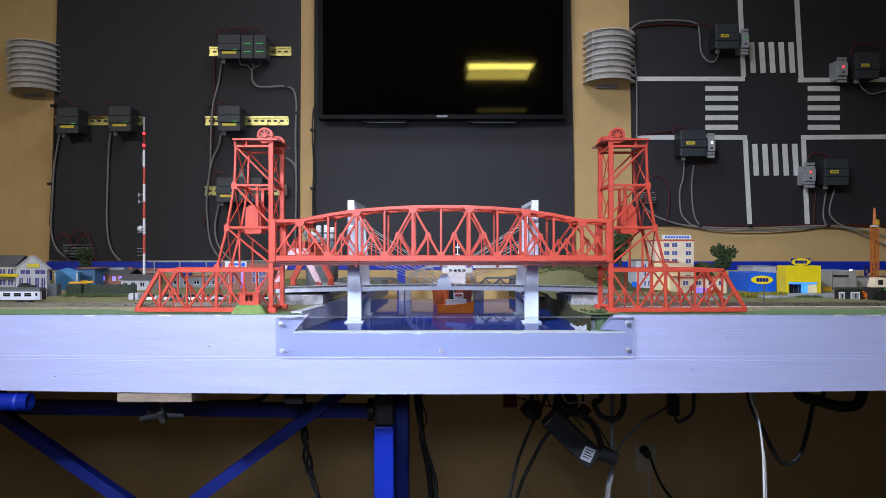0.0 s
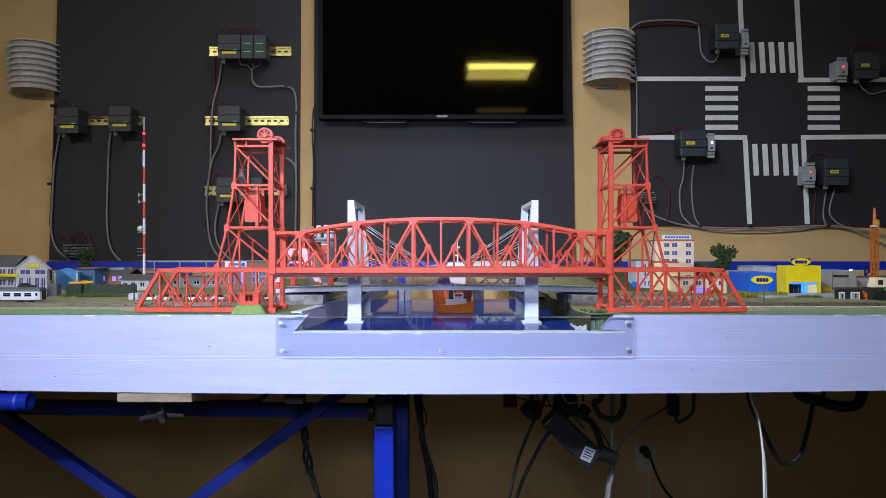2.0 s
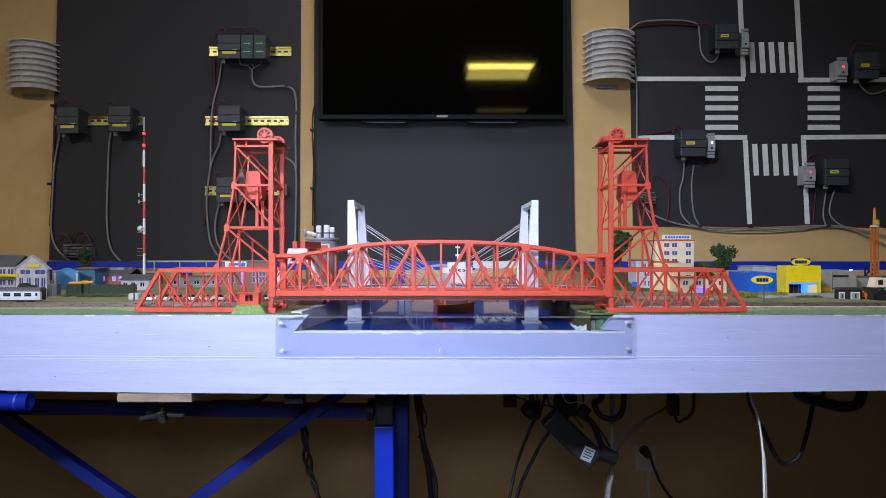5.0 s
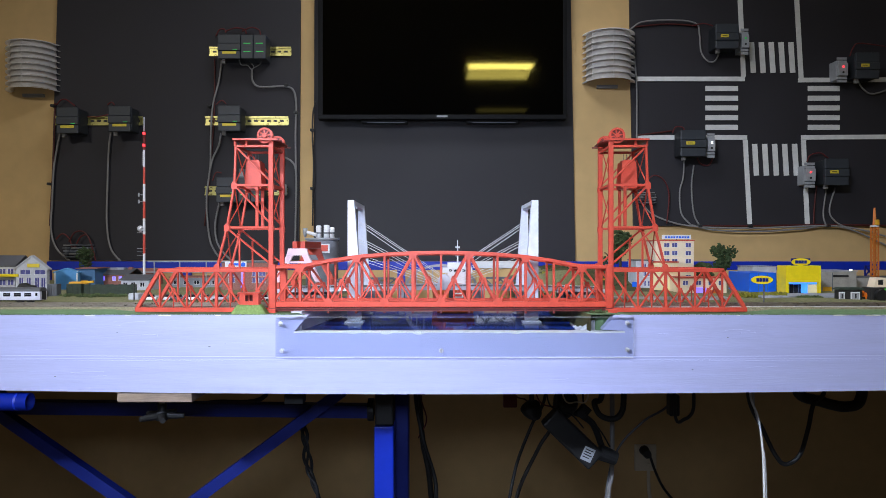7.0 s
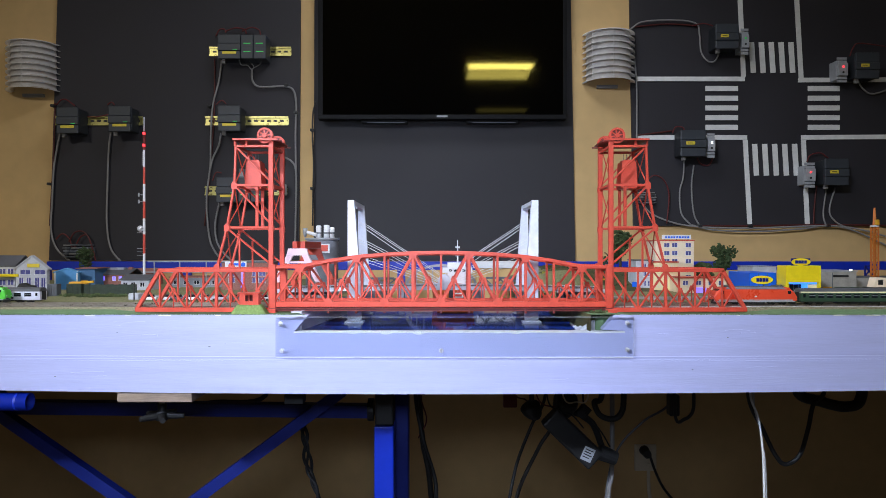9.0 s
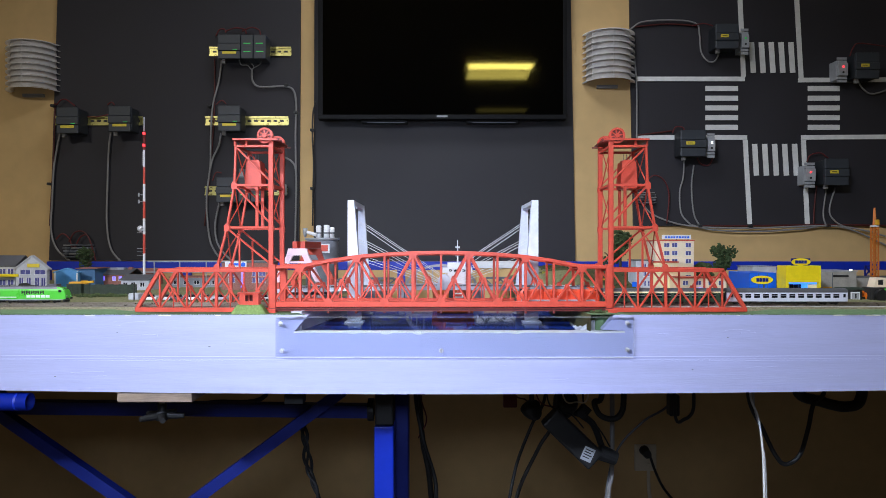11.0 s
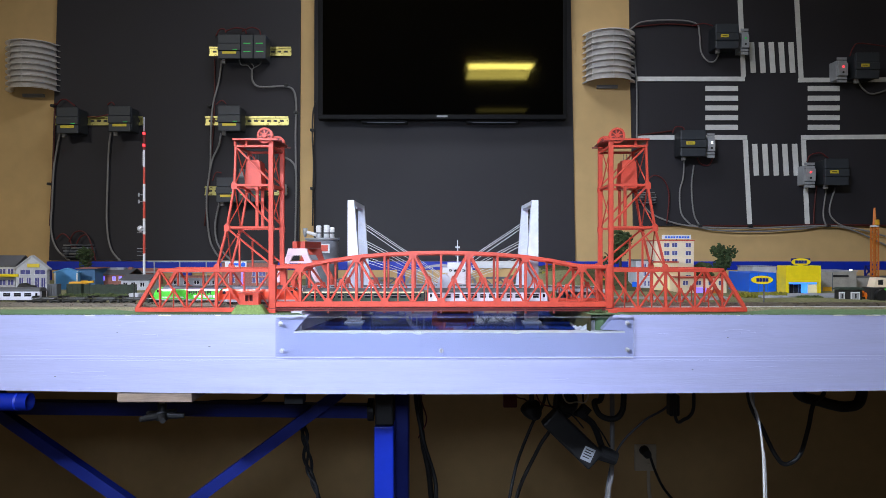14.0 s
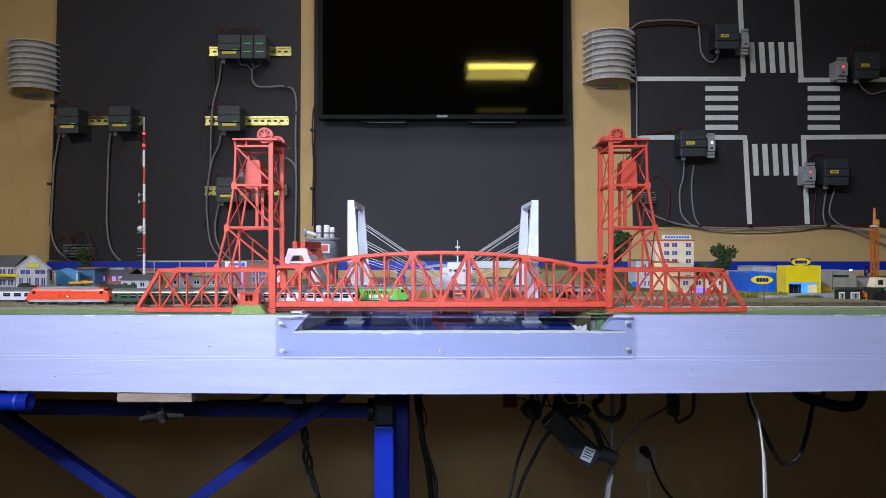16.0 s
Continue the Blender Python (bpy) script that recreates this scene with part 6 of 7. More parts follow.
# cargo ship lying behind the road bridge
sx = 0.0251
ship = thing("cargo_ship", (sx, 1.9, 0.968), "model cargo ship with rust-orange hull and white bridge house", "ship")
part("hull", hull(sx, 1.745, 2.04, 0.056, 0.9682, 1.0205, 0.90, M_RUST), M_RUST, ship, "rust-orange hull")
part("stem_plate", box(0.0150, 0.0310, 1.7385, 1.7435, 0.985, 1.0165, 0.001), M_BLACK, ship, "black stem plate")
part("bridge_house", box(0.0123, 0.0616, 1.86, 1.91, 1.0122, 1.083, 0.001), M_WHITE, ship, "white bridge house")
part("house_wing", box(-0.0015, 0.08, 1.857, 1.887, 1.0554, 1.0692), M_WHITE, ship)
for k in range(4):
    xx = 0.0169 + k * 0.012
    part("bridge_window", box(xx, xx + 0.008, 1.8555, 1.8565, 1.0585, 1.0647), M_DARKGLASS, ship)
part("mast", rod((0.0403, 1.88, 1.0826), (0.0403, 1.88, 1.1449), 0.0024, 0.0008), M_WHITE, ship)
for zz in (1.1247, 1.1029):
    part("yard", rod((0.0341, 1.88, zz), (0.0465, 1.88, zz), 0.0022), M_WHITE, ship)
# small tug
tx = 0.0294
tug = thing("tug_boat", (tx, 1.615, 0.968), "small orange tug boat with white wheelhouse", "boat")
bm = BM()
rows = []
for i in range(15):
    k = i / 14
    x = -0.0134 + k * 0.0883
    w = 0.013 * min(1, (k * 5 + 0.1) ** 0.5) * min(1, ((1 - k) * 2.4 + 0.02) ** 0.6)
    sheer = 0.9865 + 0.010 * k ** 2 + 0.002 * (1 - k) ** 2
    rows.append([bm.verts.new(c) for c in ((x - 0.003 * k, 1.615 - w * 0.7, 0.9683), (x, 1.615 - w, sheer), (x, 1.615 + w, sheer), (x - 0.003 * k, 1.615 + w * 0.7, 0.9683))])
for a, b in zip(rows, rows[1:]):
    for k in range(4):
        bm.faces.new((a[k], b[k], b[(k + 1) % 4], a[(k + 1) % 4]))
bm.faces.new(rows[0])
bm.faces.new(rows[-1])
bmesh.ops.recalc_face_normals(bm, faces=bm.faces)
part("hull", bm, M_ORANGE, tug, "orange hull")
part("deck_house", box(0.0067, 0.0559, 1.607, 1.623, 0.9869, 1.0002, 0.001), M_WHITE, tug)
wh = part("wheelhouse", box(0.0253, 0.048, 1.609, 1.621, 0.9987, 1.0161, 0.001), M_WHITE, tug)
part("wheelhouse_window", box(0.028, 0.0453, 1.6083, 1.6091, 1.0081, 1.0134), M_RED, wh)
part("mast", rod((0.0254, 1.615, 0.9996), (0.0254, 1.615, 1.0344), 0.0008), M_WHITE, tug)
part("bulwark", rod((-0.0107, 1.615, 0.9836), (0.0722, 1.615, 0.9929), 0.0014), M_EDGE, tug)
part("funnel", rod((0.0362, 1.618, 1.0155), (0.0362, 1.618, 1.0235), 0.003), M_RED, tug)


# small far railway bridges over the river
def far_truss(x0, x1, z0, z1, y, n):
    t = thing("girder_bridge", ((x0 + x1) / 2, y, z0 - 0.03), "small dark grey truss railway bridge", "bridge", "far truss bridges")
    for yy in (y, y + 0.04):
        part("bottom_chord", beam((x0, yy, z0), (x1, yy, z0), 0.006, 0.005, 0), M_GREYSTEEL, t)
        w = (x1 - x0) / n
        part("top_chord", beam((x0 + w * 0.6, yy, z1), (x1 - w * 0.6, yy, z1), 0.0045, 0.005, 0), M_GREYSTEEL, t)
        for i in range(n):
            part("diagonal", beam((x0 + i * w, yy, z0), (x0 + (i + 0.6) * w, yy, z1), 0.0036, 0.004, 0), M_GREYSTEEL, t)
            part("diagonal", beam((x0 + (i + 1) * w, yy, z0), (x0 + (i + 0.4) * w, yy, z1), 0.0036, 0.004, 0), M_GREYSTEEL, t)
    for xx in (x0 + 0.008, x1 - 0.008):
        part("pier", box(xx - 0.008, xx + 0.008, y, y + 0.04, 0.9685, z0 - 0.0035), M_CONC, t)


far_truss(-0.3313, -0.1138, 1.0113, 1.033, 2.0, 4)
far_truss(0.1037, 0.2342, 1.0113, 1.0347, 2.0, 3)
arch = thing("arch_bridge", (-0.0066, 2.0, 0.99), "grey tied-arch railway bridge", "bridge")
for yy in (2.0, 2.04):
    prev = None
    for i in range(13):
        a = math.pi * i / 12
        p = Vector((-0.005 - math.cos(a) * 0.1027, yy, 1.009 + math.sin(a) * 0.0629))
        if prev:
            part("arch_rib", beam(prev, p, 0.006, 0.005, 0), M_MODULE, arch)
            if 1 < i < 12:
                part("hanger", beam(p, (p.x, yy, 1.009), 0.0016, 0.002, 0), M_MODULE, arch)
        prev = p
    part("tie_beam", beam((-0.1093, yy, 1.009), (0.101, yy, 1.009), 0.007, 0.005, 0), M_MODULE, arch)
for xx in (-0.1027, 0.0961):
    part("pier", box(xx - 0.008, xx + 0.008, 2.0, 2.04, 0.9685, 1.004), M_CONC, arch)
solid("white_hall", box(0.1073, 0.2823, 2.4, 2.44, 1.0524, 1.0763, 0.001), M_WHITE, "long flat white roof of a hall", "hall")
solid("hall_base", box(0.1158, 0.2755, 2.41, 2.44, 1.0022, 1.0517), M_WALL, "beige base of the long hall", "hall")


# ---------------------------------------------------------------- buildings
def windows_on(t, xs, zs, w, h, y, glass=None, frame=None):
    for x in xs:
        for z in zs:
            wn = part("window", box(x - w / 2, x + w / 2, y - 0.0006, y + 0.0008, z - h / 2, z + h / 2), glass or M_WINDOW, t)
            for k in (-1, 0, 1):
                part("window_bar", box(x + k * w / 2 - 0.0004, x + k * w / 2 + 0.0004, y - 0.0011, y - 0.0006, z - h / 2, z + h / 2), frame or M_WHITE, wn)
            part("window_sill", box(x - w * 0.6, x + w * 0.6, y - 0.0016, y - 0.0006, z - h / 2 - 0.0012, z - h / 2 - 0.0001), frame or M_WHITE, wn)


def block(name, x0, x1, y0, y1, z0, z1, wall, label, roof=None, eave=0.002, group="model buildings", category="building"):
    t = thing(name, ((x0 + x1) / 2, (y0 + y1) / 2, z0), label, category, group)
    part("wall", box(x0, x1, y0, y1, min(z0, 1.004), z1, 0.0006), wall, t)
    part("roof", box(x0 - eave, x1 + eave, y0 - eave, y1 + eave, z1 + 0.0002, z1 + 0.003), roof or M_ROOF, t)
    return t


def gable(name, x0, x1, y0, y1, z0, ze, zr, wall, roof, label, along_x=True):
    t = thing(name, ((x0 + x1) / 2, (y0 + y1) / 2, z0), label, "house", "model buildings")
    if along_x:
        part("wall", box(x0, x1, y0, y1, min(z0, 1.004), ze), wall, t)
        ym = (y0 + y1) / 2
        bm = BM()
        for s, ya in ((-1, y0 - 0.004), (1, y1 + 0.004)):
            vs = [bm.verts.new(c) for c in ((x0 - 0.003, ya, ze + 0.0005), (x1 + 0.003, ya, ze + 0.0005), (x1 + 0.003, ym, zr), (x0 - 0.003, ym, zr),
                                            (x0 - 0.003, ya, ze + 0.0035), (x1 + 0.003, ya, ze + 0.0035), (x1 + 0.003, ym, zr + 0.003), (x0 - 0.003, ym, zr + 0.003))]
            for q in ((0, 1, 2, 3), (4, 5, 6, 7), (0, 1, 5, 4), (1, 2, 6, 5), (3, 0, 4, 7)):
                bm.faces.new([vs[i] for i in q])
        bmesh.ops.recalc_face_normals(bm, faces=bm.faces)
        part("roof", bm, roof, t)
    else:
        xm = (x0 + x1) / 2
        part("wall", prism([(x0, min(z0, 1.004)), (x1, min(z0, 1.004)), (x1, ze), (xm, zr), (x0, ze)], y0, y1), wall, t)
        for xa, xb in ((x0 - 0.004, xm), (x1 + 0.004, xm)):
            za = ze - 0.003
            part("roof", prism([(xa, za), (xb, zr + 0.0005), (xb, zr + 0.004), (xa, za + 0.0035)], y0 - 0.003, y1 + 0.003), roof, t)
    return t


# west bank
st = gable("station_house", -1.127, -1.0451, 1.8, 1.812, 1.008, 1.0678, 1.0991, M_GREYWALL, M_GREYWALL, "grey station house with gabled front and yellow sign", False)
windows_on(st, (-1.1017, -1.0629,), (1.0589,), 0.0268, 0.0119, 1.8)
windows_on(st, (-1.1121, -1.0928, -1.0704, -1.054,), (1.0306,), 0.0119, 0.0268, 1.8)
part("sign", box(-1.0957, -1.0644, 1.7975, 1.7995, 1.0716, 1.0813), M_YELLOW, st, "yellow sign with unreadable bars")
wg = gable("station_wing", -1.3476, -1.1411, 1.82, 1.90, 1.008, 1.0718, 1.0999, M_GREYWALL, M_ROOF, "long grey station wing with dark slate roof")
windows_on(wg, (-1.2421, -1.2044, -1.1742, -1.1531,), (1.0597, 1.0311), 0.0166, 0.0136, 1.82)
part("awning", box(-1.3291, -1.1195, 1.795, 1.819, 1.0472, 1.0538, 0.0006), M_STOREYEL, wg, "yellow awning strip")
bl = gable("blue_shed", -1.0811, -1.0181, 1.9, 1.915, 1.008, 1.0555, 1.0633, M_LTBLUE, M_LTBLUE, "bright sky-blue shed with white corner boards", False)
for cx in (-1.0803, -1.0189):
    part("corner_board", box(cx - 0.0018, cx + 0.0018, 1.8985, 1.8998, 1.008, 1.0586), M_WHITE, bl)
part("door", box(-1.0598, -1.0409, 1.8985, 1.8997, 1.0084, 1.0461), M_LTBLUE, bl)
block("blue_store", -1.0417, -0.9949, 1.95, 2.02, 1.008, 1.0635, M_MIDBLUE, "dull blue flat-roofed store with brown roof", M_BRICK, 0.006)
bh = gable("brick_house", -1.0303, -0.921, 2.0, 2.09, 1.008, 1.0438, 1.0604, M_BRICK, M_ROOF, "long brick house with dark roof and violet windows")
windows_on(bh, (-1.0137, -0.9955, -0.9641, -0.9458,), (1.0339,), 0.0091, 0.0116, 2.0, M_GLOWV)
part("roof_light", box(-1.0054, -0.9483, 2.03, 2.05, 1.0561, 1.0645), M_CONC, bh, "pale green glazed ridge")
for c in (-1.0306, -0.9314):
    part("chimney", box(c - 0.005, c + 0.005, 2.03, 2.042, 1.0477, 1.0662), M_BRICK, bh)
gh = gable("grey_house", -0.8592, -0.7838, 1.82, 1.89, 1.008, 1.0356, 1.048, M_GREYWALL, M_ROOF, "low pale grey house with dark grey roof")
windows_on(gh, (-0.8471, -0.826, -0.8019,), (1.025,), 0.0121, 0.0106, 1.82, M_DARKGLASS)
r2 = gable("brown_house", -0.9705, -0.894, 2.1, 2.18, 1.008, 1.0452, 1.0574, M_BRICK, M_BRICK, "small brown house with rust-coloured roof")

for i, (a, b, c, d, m, lab) in enumerate(((-0.9464, -0.9221, 1.012, 1.0363, M_GREYSTEEL, "dark grey metal container"), (-0.917, -0.8813, 1.0128, 1.0348, M_DKGREEN, "dark green skip container"))):
    t = thing("container", ((a + b) / 2, 1.66, 1.008), lab + " on the ground", "container", "containers")
    y0 = 1.63 if i == 0 else 1.66
    part("body", box(a, b, y0, y0 + 0.018, 1.006, d, 0.001), m, t)
    for k in range(6):
        xx = a + (b - a) * (k + 0.5) / 6
        part("rib", box(xx - 0.001, xx + 0.001, y0 - 0.001, y0 - 0.0001, 1.008, d - 0.001), m, t)
lo = thing("flat_lorry", (-0.985, 1.61, 1.008), "dark grey flat lorry with a lumpy load", "lorry")
part("bed", box(-1.022, -0.947, 1.598, 1.622, 1.0175, 1.0285, 0.001), M_GREYSTEEL, lo)
part("load", prism([(-1.003, 1.0287), (-0.962, 1.0287), (-0.966, 1.0335), (-0.978, 1.0352), (-0.986, 1.0400), (-0.995, 1.0385), (-0.999, 1.0325)], 1.602, 1.618), M_CHASSIS, lo, "dark lumpy load")
for wx in (-1.012, -0.988, -0.957):
    part("wheel", rod((wx, 1.5965, 1.0125), (wx, 1.6235, 1.0125), 0.0050, n=14), M_BLACK, lo)
fence = thing("fence", (-0.8147, 1.67, 1.006), "dark green solid site fence", "fence")
for k in range(9):
    a = -0.8797 + k * 0.0144
    part("fence_panel", box(a, a + 0.0138, 1.67, 1.673, 1.006, 1.0336 - 0.0008 * (k % 2)), M_DKGREEN, fence)
    part("fence_post", box(a - 0.0007, a + 0.0001, 1.6696, 1.675, 1.006, 1.0338), M_DKGREEN, fence)
dg = thing("yellow_digger", (-0.9103, 1.72, 1.008), "small yellow digger behind the fence", "excavator")
part("body", box(-0.9445, -0.9032, 1.72, 1.74, 1.0274, 1.0374, 0.002), M_CRANEYEL, dg)
part("cab", box(-0.9105, -0.8977, 1.715, 1.727, 1.022, 1.0405, 0.001), M_CRANEYEL, dg)
part("boom", beam((-0.9007, 1.71, 1.0364), (-0.8753, 1.71, 1.0379), 0.006, 0.005), M_CRANEYEL, dg)
part("bucket", box(-0.9038, -0.8967, 1.705, 1.715, 1.0127, 1.0282, 0.001), M_CRANEYEL, dg)
part("track_unit", box(-0.9431, -0.9032, 1.72, 1.74, 1.0089, 1.026, 0.003), M_CHASSIS, dg)
for a, b, c, d, y in ((-0.692, -0.6696, 1.002, 1.0219, 1.5),):
    t = thing("switch_cabinet", ((a + b) / 2, y, 1.006), "pale grey trackside cabinet", "cabinet")
    part("body", box(a, b, y, y + 0.03, 1.006, d, 0.0008), M_GREYWALL, t)
    part("door", box(a + 0.003, (a + b) / 2 - 0.0005, y - 0.001, y - 0.0001, 1.009, d - 0.003), M_GREYWALL, t)
    part("door", box((a + b) / 2 + 0.0005, b - 0.003, y - 0.001, y - 0.0001, 1.009, d - 0.003), M_GREYWALL, t)
solid("signal_post", rod((-0.6693, 1.478, 1.006), (-0.6693, 1.478, 1.0477), 0.0012), M_BLACK, "thin black signal post by the track", "post")

# radio mast
mx, my = -0.8324, 1.9
mast = thing("radio_mast", (mx, my, 1.008), "thin red and white banded radio mast with red lamps", "mast")
for z0, z1, m, r in ((1.0036, 1.0618, M_WHITE, 2.2), (1.0618, 1.1074, M_WHITE, 2.2), (1.1074, 1.1609, M_RED, 2.2), (1.1609, 1.205, M_WHITE, 2.2), (1.205, 1.2522, M_RED, 2.2),
                     (1.2522, 1.301, M_WHITE, 2.2), (1.301, 1.3482, M_RED, 2.0), (1.3482, 1.3954, M_WHITE, 1.6), (1.3954, 1.4489, M_REDCABLE, 2.4), (1.4489, 1.4867, M_MODULE, 1.3)):
    part("mast_section", rod((mx, my, z0), (mx, my, z1), r * 0.00157, n=10), m, mast)
for zz in (1.441, 1.408):
    part("warning_lamp", rod((mx + 0.002, my - 0.006, zz - 0.003), (mx + 0.002, my - 0.006, zz + 0.003), 0.0036), M_GLOWR, mast, "glowing red lamp")
for k in range(7):
    zz = 1.3545 + k * 0.0057
    part("antenna_rung", rod((mx - 0.006, my, zz), (mx + 0.002, my, zz), 0.0012, n=6), M_WHITE, mast)
for zz in (1.2711, 1.2522):
    part("antenna_arm", rod((mx - 0.014, my, zz), (mx, my, zz), 0.0008, n=6), M_MODULE, mast)
    part("antenna_box", box(mx - 0.0165, mx - 0.013, my - 0.002, my + 0.002, zz - 0.005, zz + 0.005), M_MODULE, mast)
for zz in (1.1216, 1.1121, 1.1011, 1.1656):
    part("cross_aerial", rod((mx - 0.02, my, zz), (mx + 0.006, my, zz), 0.0006, n=6), M_MODULE, mast)
bm = BM()
bmesh.ops.create_uvsphere(bm, u_segments=16, v_segments=10, radius=0.0085, matrix=Matrix.Translation((mx - 0.009, my - 0.004, 1.1767)))
part("dish", bm, M_ZINC, mast, "round metal antenna drum")

# pipe gantry and brick station behind the western approach
gan = thing("pipe_gantry", (-0.6686, 1.95, 1.006), "thin grey pipe gantry with posts", "gantry")
part("pipe", rod((-0.8431, 1.95, 1.0845), (-0.5071, 1.95, 1.0845), 0.0022), M_MODULE, gan)
part("pipe", rod((-0.8624, 1.95, 1.0538), (-0.6363, 1.95, 1.0538), 0.0016), M_MODULE, gan)
for c in (-0.8253, -0.7526, -0.6767):
    part("post", rod((c, 1.95, 1.006), (c, 1.95, 1.0845), 0.0018), M_MODULE, gan)
bs = block("brick_station", -0.6006, -0.4719, 1.85, 1.95, 1.008, 1.0817, M_BRICK, "brick hall with violet-lit windows and white sign", M_ROOF)
windows_on(bs, (-0.573, -0.5087, -0.4903,), (1.0541, 1.0357), 0.0169, 0.0138, 1.85)
part("light_tube", box(-0.5472, -0.5372, 1.848, 1.8498, 1.0159, 1.0634), M_GLOWV, bs, "glowing violet light column")
part("sign", box(-0.5906, -0.5325, 1.8475, 1.8495, 1.0695, 1.0863), M_WHITE, bs, "white sign board")
part("sign_bar", box(-0.5796, -0.5506, 1.8465, 1.8474, 1.0756, 1.0818), M_STOREBLUE, bs)
part("sign_disc", rod((-0.5413, 1.8464, 1.0779), (-0.5413, 1.8474, 1.0779), 0.006, n=16), M_STOREBLUE, bs)
lw = block("low_hall", -0.8017, -0.6493, 2.0, 2.1, 1.008, 1.0355, M_SILO, "low dull grey yard hall behind the tracks", M_BRICK)
windows_on(lw, (-0.7818, -0.752, -0.7222, -0.6924, -0.6692,), (1.0223,), 0.0149, 0.0099, 2.0, M_DARKGLASS)
solid("retaining_wall", box(-0.6634, -0.3677, 1.50, 1.52, 1.004, 1.0169, 0.001), M_STONE, "low pale stone wall beside the tracks", "wall", "retaining walls")
solid("retaining_wall", box(0.3702, 0.6286, 1.50, 1.52, 1.004, 1.0144, 0.001), M_STONE, "low pale stone wall beside the tracks", "wall", "retaining walls")
rnd = random.Random(8)
for k in range(9):
    cx = -0.6312 + k * 0.0302 + rnd.uniform(-0.004, 0.004)
    c = thing("parked_car", (cx, 1.475, 1.009), "tiny parked model car beside the tracks", "car", "parked cars")
    m = (M_WHITE, M_COACHW, M_GREYSTEEL, M_WHITE)[k % 4]
    part("body", box(cx - 0.016, cx + 0.016, 1.468, 1.482, 1.0105, 1.0165, 0.0018), m, c)
    part("cabin", prism([(cx - 0.010, 1.0167), (cx + 0.009, 1.0167), (cx + 0.006, 1.0215), (cx - 0.007, 1.0215)], 1.4695, 1.4805), M_DARKGLASS, c)
    for s in (-1, 1):
        part("wheel", rod((cx + s * 0.010, 1.4678, 1.0108), (cx + s * 0.010, 1.4822, 1.0108), 0.0026, n=10), M_BLACK, c)

# harbour gantry crane and silo
cr = thing("gantry_crane", (-0.3448, 1.7, 1.0245), "red and white harbour gantry crane on the quay", "crane")
cx, zc, zm = -0.3448, 1.1213, 1.0408
w1, w0 = 0.0215, 0.0496
for y, upper in ((1.62, M_PINK), (1.80, M_RED)):
    part("portal_beam", prism([(cx - w1 - 0.0045, zc - 0.0165), (cx + w1 + 0.0045, zc - 0.0165), (cx + w1, zc), (cx - w1, zc)], y - 0.006, y + 0.006), upper, cr)
    for s in (-1, 1):
        part("upper_leg", prism([(cx + s * (w1 + 0.0046), zc - 0.0167), (cx + s * (w1 - 0.0110), zc - 0.0167), (cx + s * (w0 - 0.0070), zm), (cx + s * (w0 + 0.0085), zm)], y - 0.0058, y + 0.0058), upper, cr)
        part("lower_leg", beam((cx + s * w0, y, zm - 0.0005), (cx + s * w0, y, 1.0275), 0.0135, 0.0112), M_RED, cr)
        part("wheel_truck", box(cx + s * w0 - 0.010, cx + s * w0 + 0.010, y - 0.008, y + 0.008, 1.0246, 1.0274), M_RED, cr)
    part("tie_bar", box(cx - w1 - 0.006, cx + w1 + 0.006, y - 0.003, y + 0.003, zc - 0.0355, zc - 0.0305), upper, cr)
for s in (-1, 1):
    gx0 = cx + 0.0034 + s * 0.0095
    part("bridge_girder", box(gx0 - 0.0055, gx0 + 0.0055, 1.615, 1.83, zc + 0.0004, 1.1381, 0.0006), M_RED, cr)
part("deck_plate", box(cx + 0.0034 - 0.004, cx + 0.0034 + 0.004, 1.65, 1.82, zc + 0.0004, zc + 0.010), M_DKRED, cr)
si = thing("silo", (-0.3528, 2.05, 1.008), "large grey round silo with pale tanks on top", "silo")
part("shell", lathe([(0.048, 1.004), (0.048, 1.1415), (0.045, 1.1482)], -0.3633, 2.05, 32), M_SILO, si)
part("walkway", lathe([(0.051, 1.1482 - 0.001), (0.052, 1.1531), (0.040, 1.1531)], -0.3633, 2.05, 32), M_MODULE, si)
for a, b, c, r in ((-0.3697, 1.1535, 1.1903, 0.0078), (-0.3463, 1.1535, 1.1919, 0.0085), (-0.3296, 1.1535, 1.1852, 0.0068)):
    part("tank", lathe([(r, b), (r, c - 0.002), (r * 0.6, c)], a, 2.03, 18), M_WHITE, si, "white dust tank")
    part("tank_band", lathe([(r + 0.0006, b + 0.012), (r + 0.0006, b + 0.016)], a, 2.03, 18), M_GREYSTEEL, si)
part("duct", rod((-0.4099, 2.02, 1.1719), (-0.3748, 2.02, 1.1618), 0.005), M_WHITE, si)
part("cyclone", lathe([(0.003, 1.1551), (0.007, 1.1702), (0.007, 1.1819)], -0.4082, 2.02, 14), M_MODULE, si)
part("sign", box(-0.3613, -0.3316, 1.992, 1.995, 1.1085, 1.1348), M_WHITE, si, "white bordered red sign")
part("sign_face", box(-0.3577, -0.3362, 1.99, 1.9916, 1.1134, 1.1315), M_RED, si)

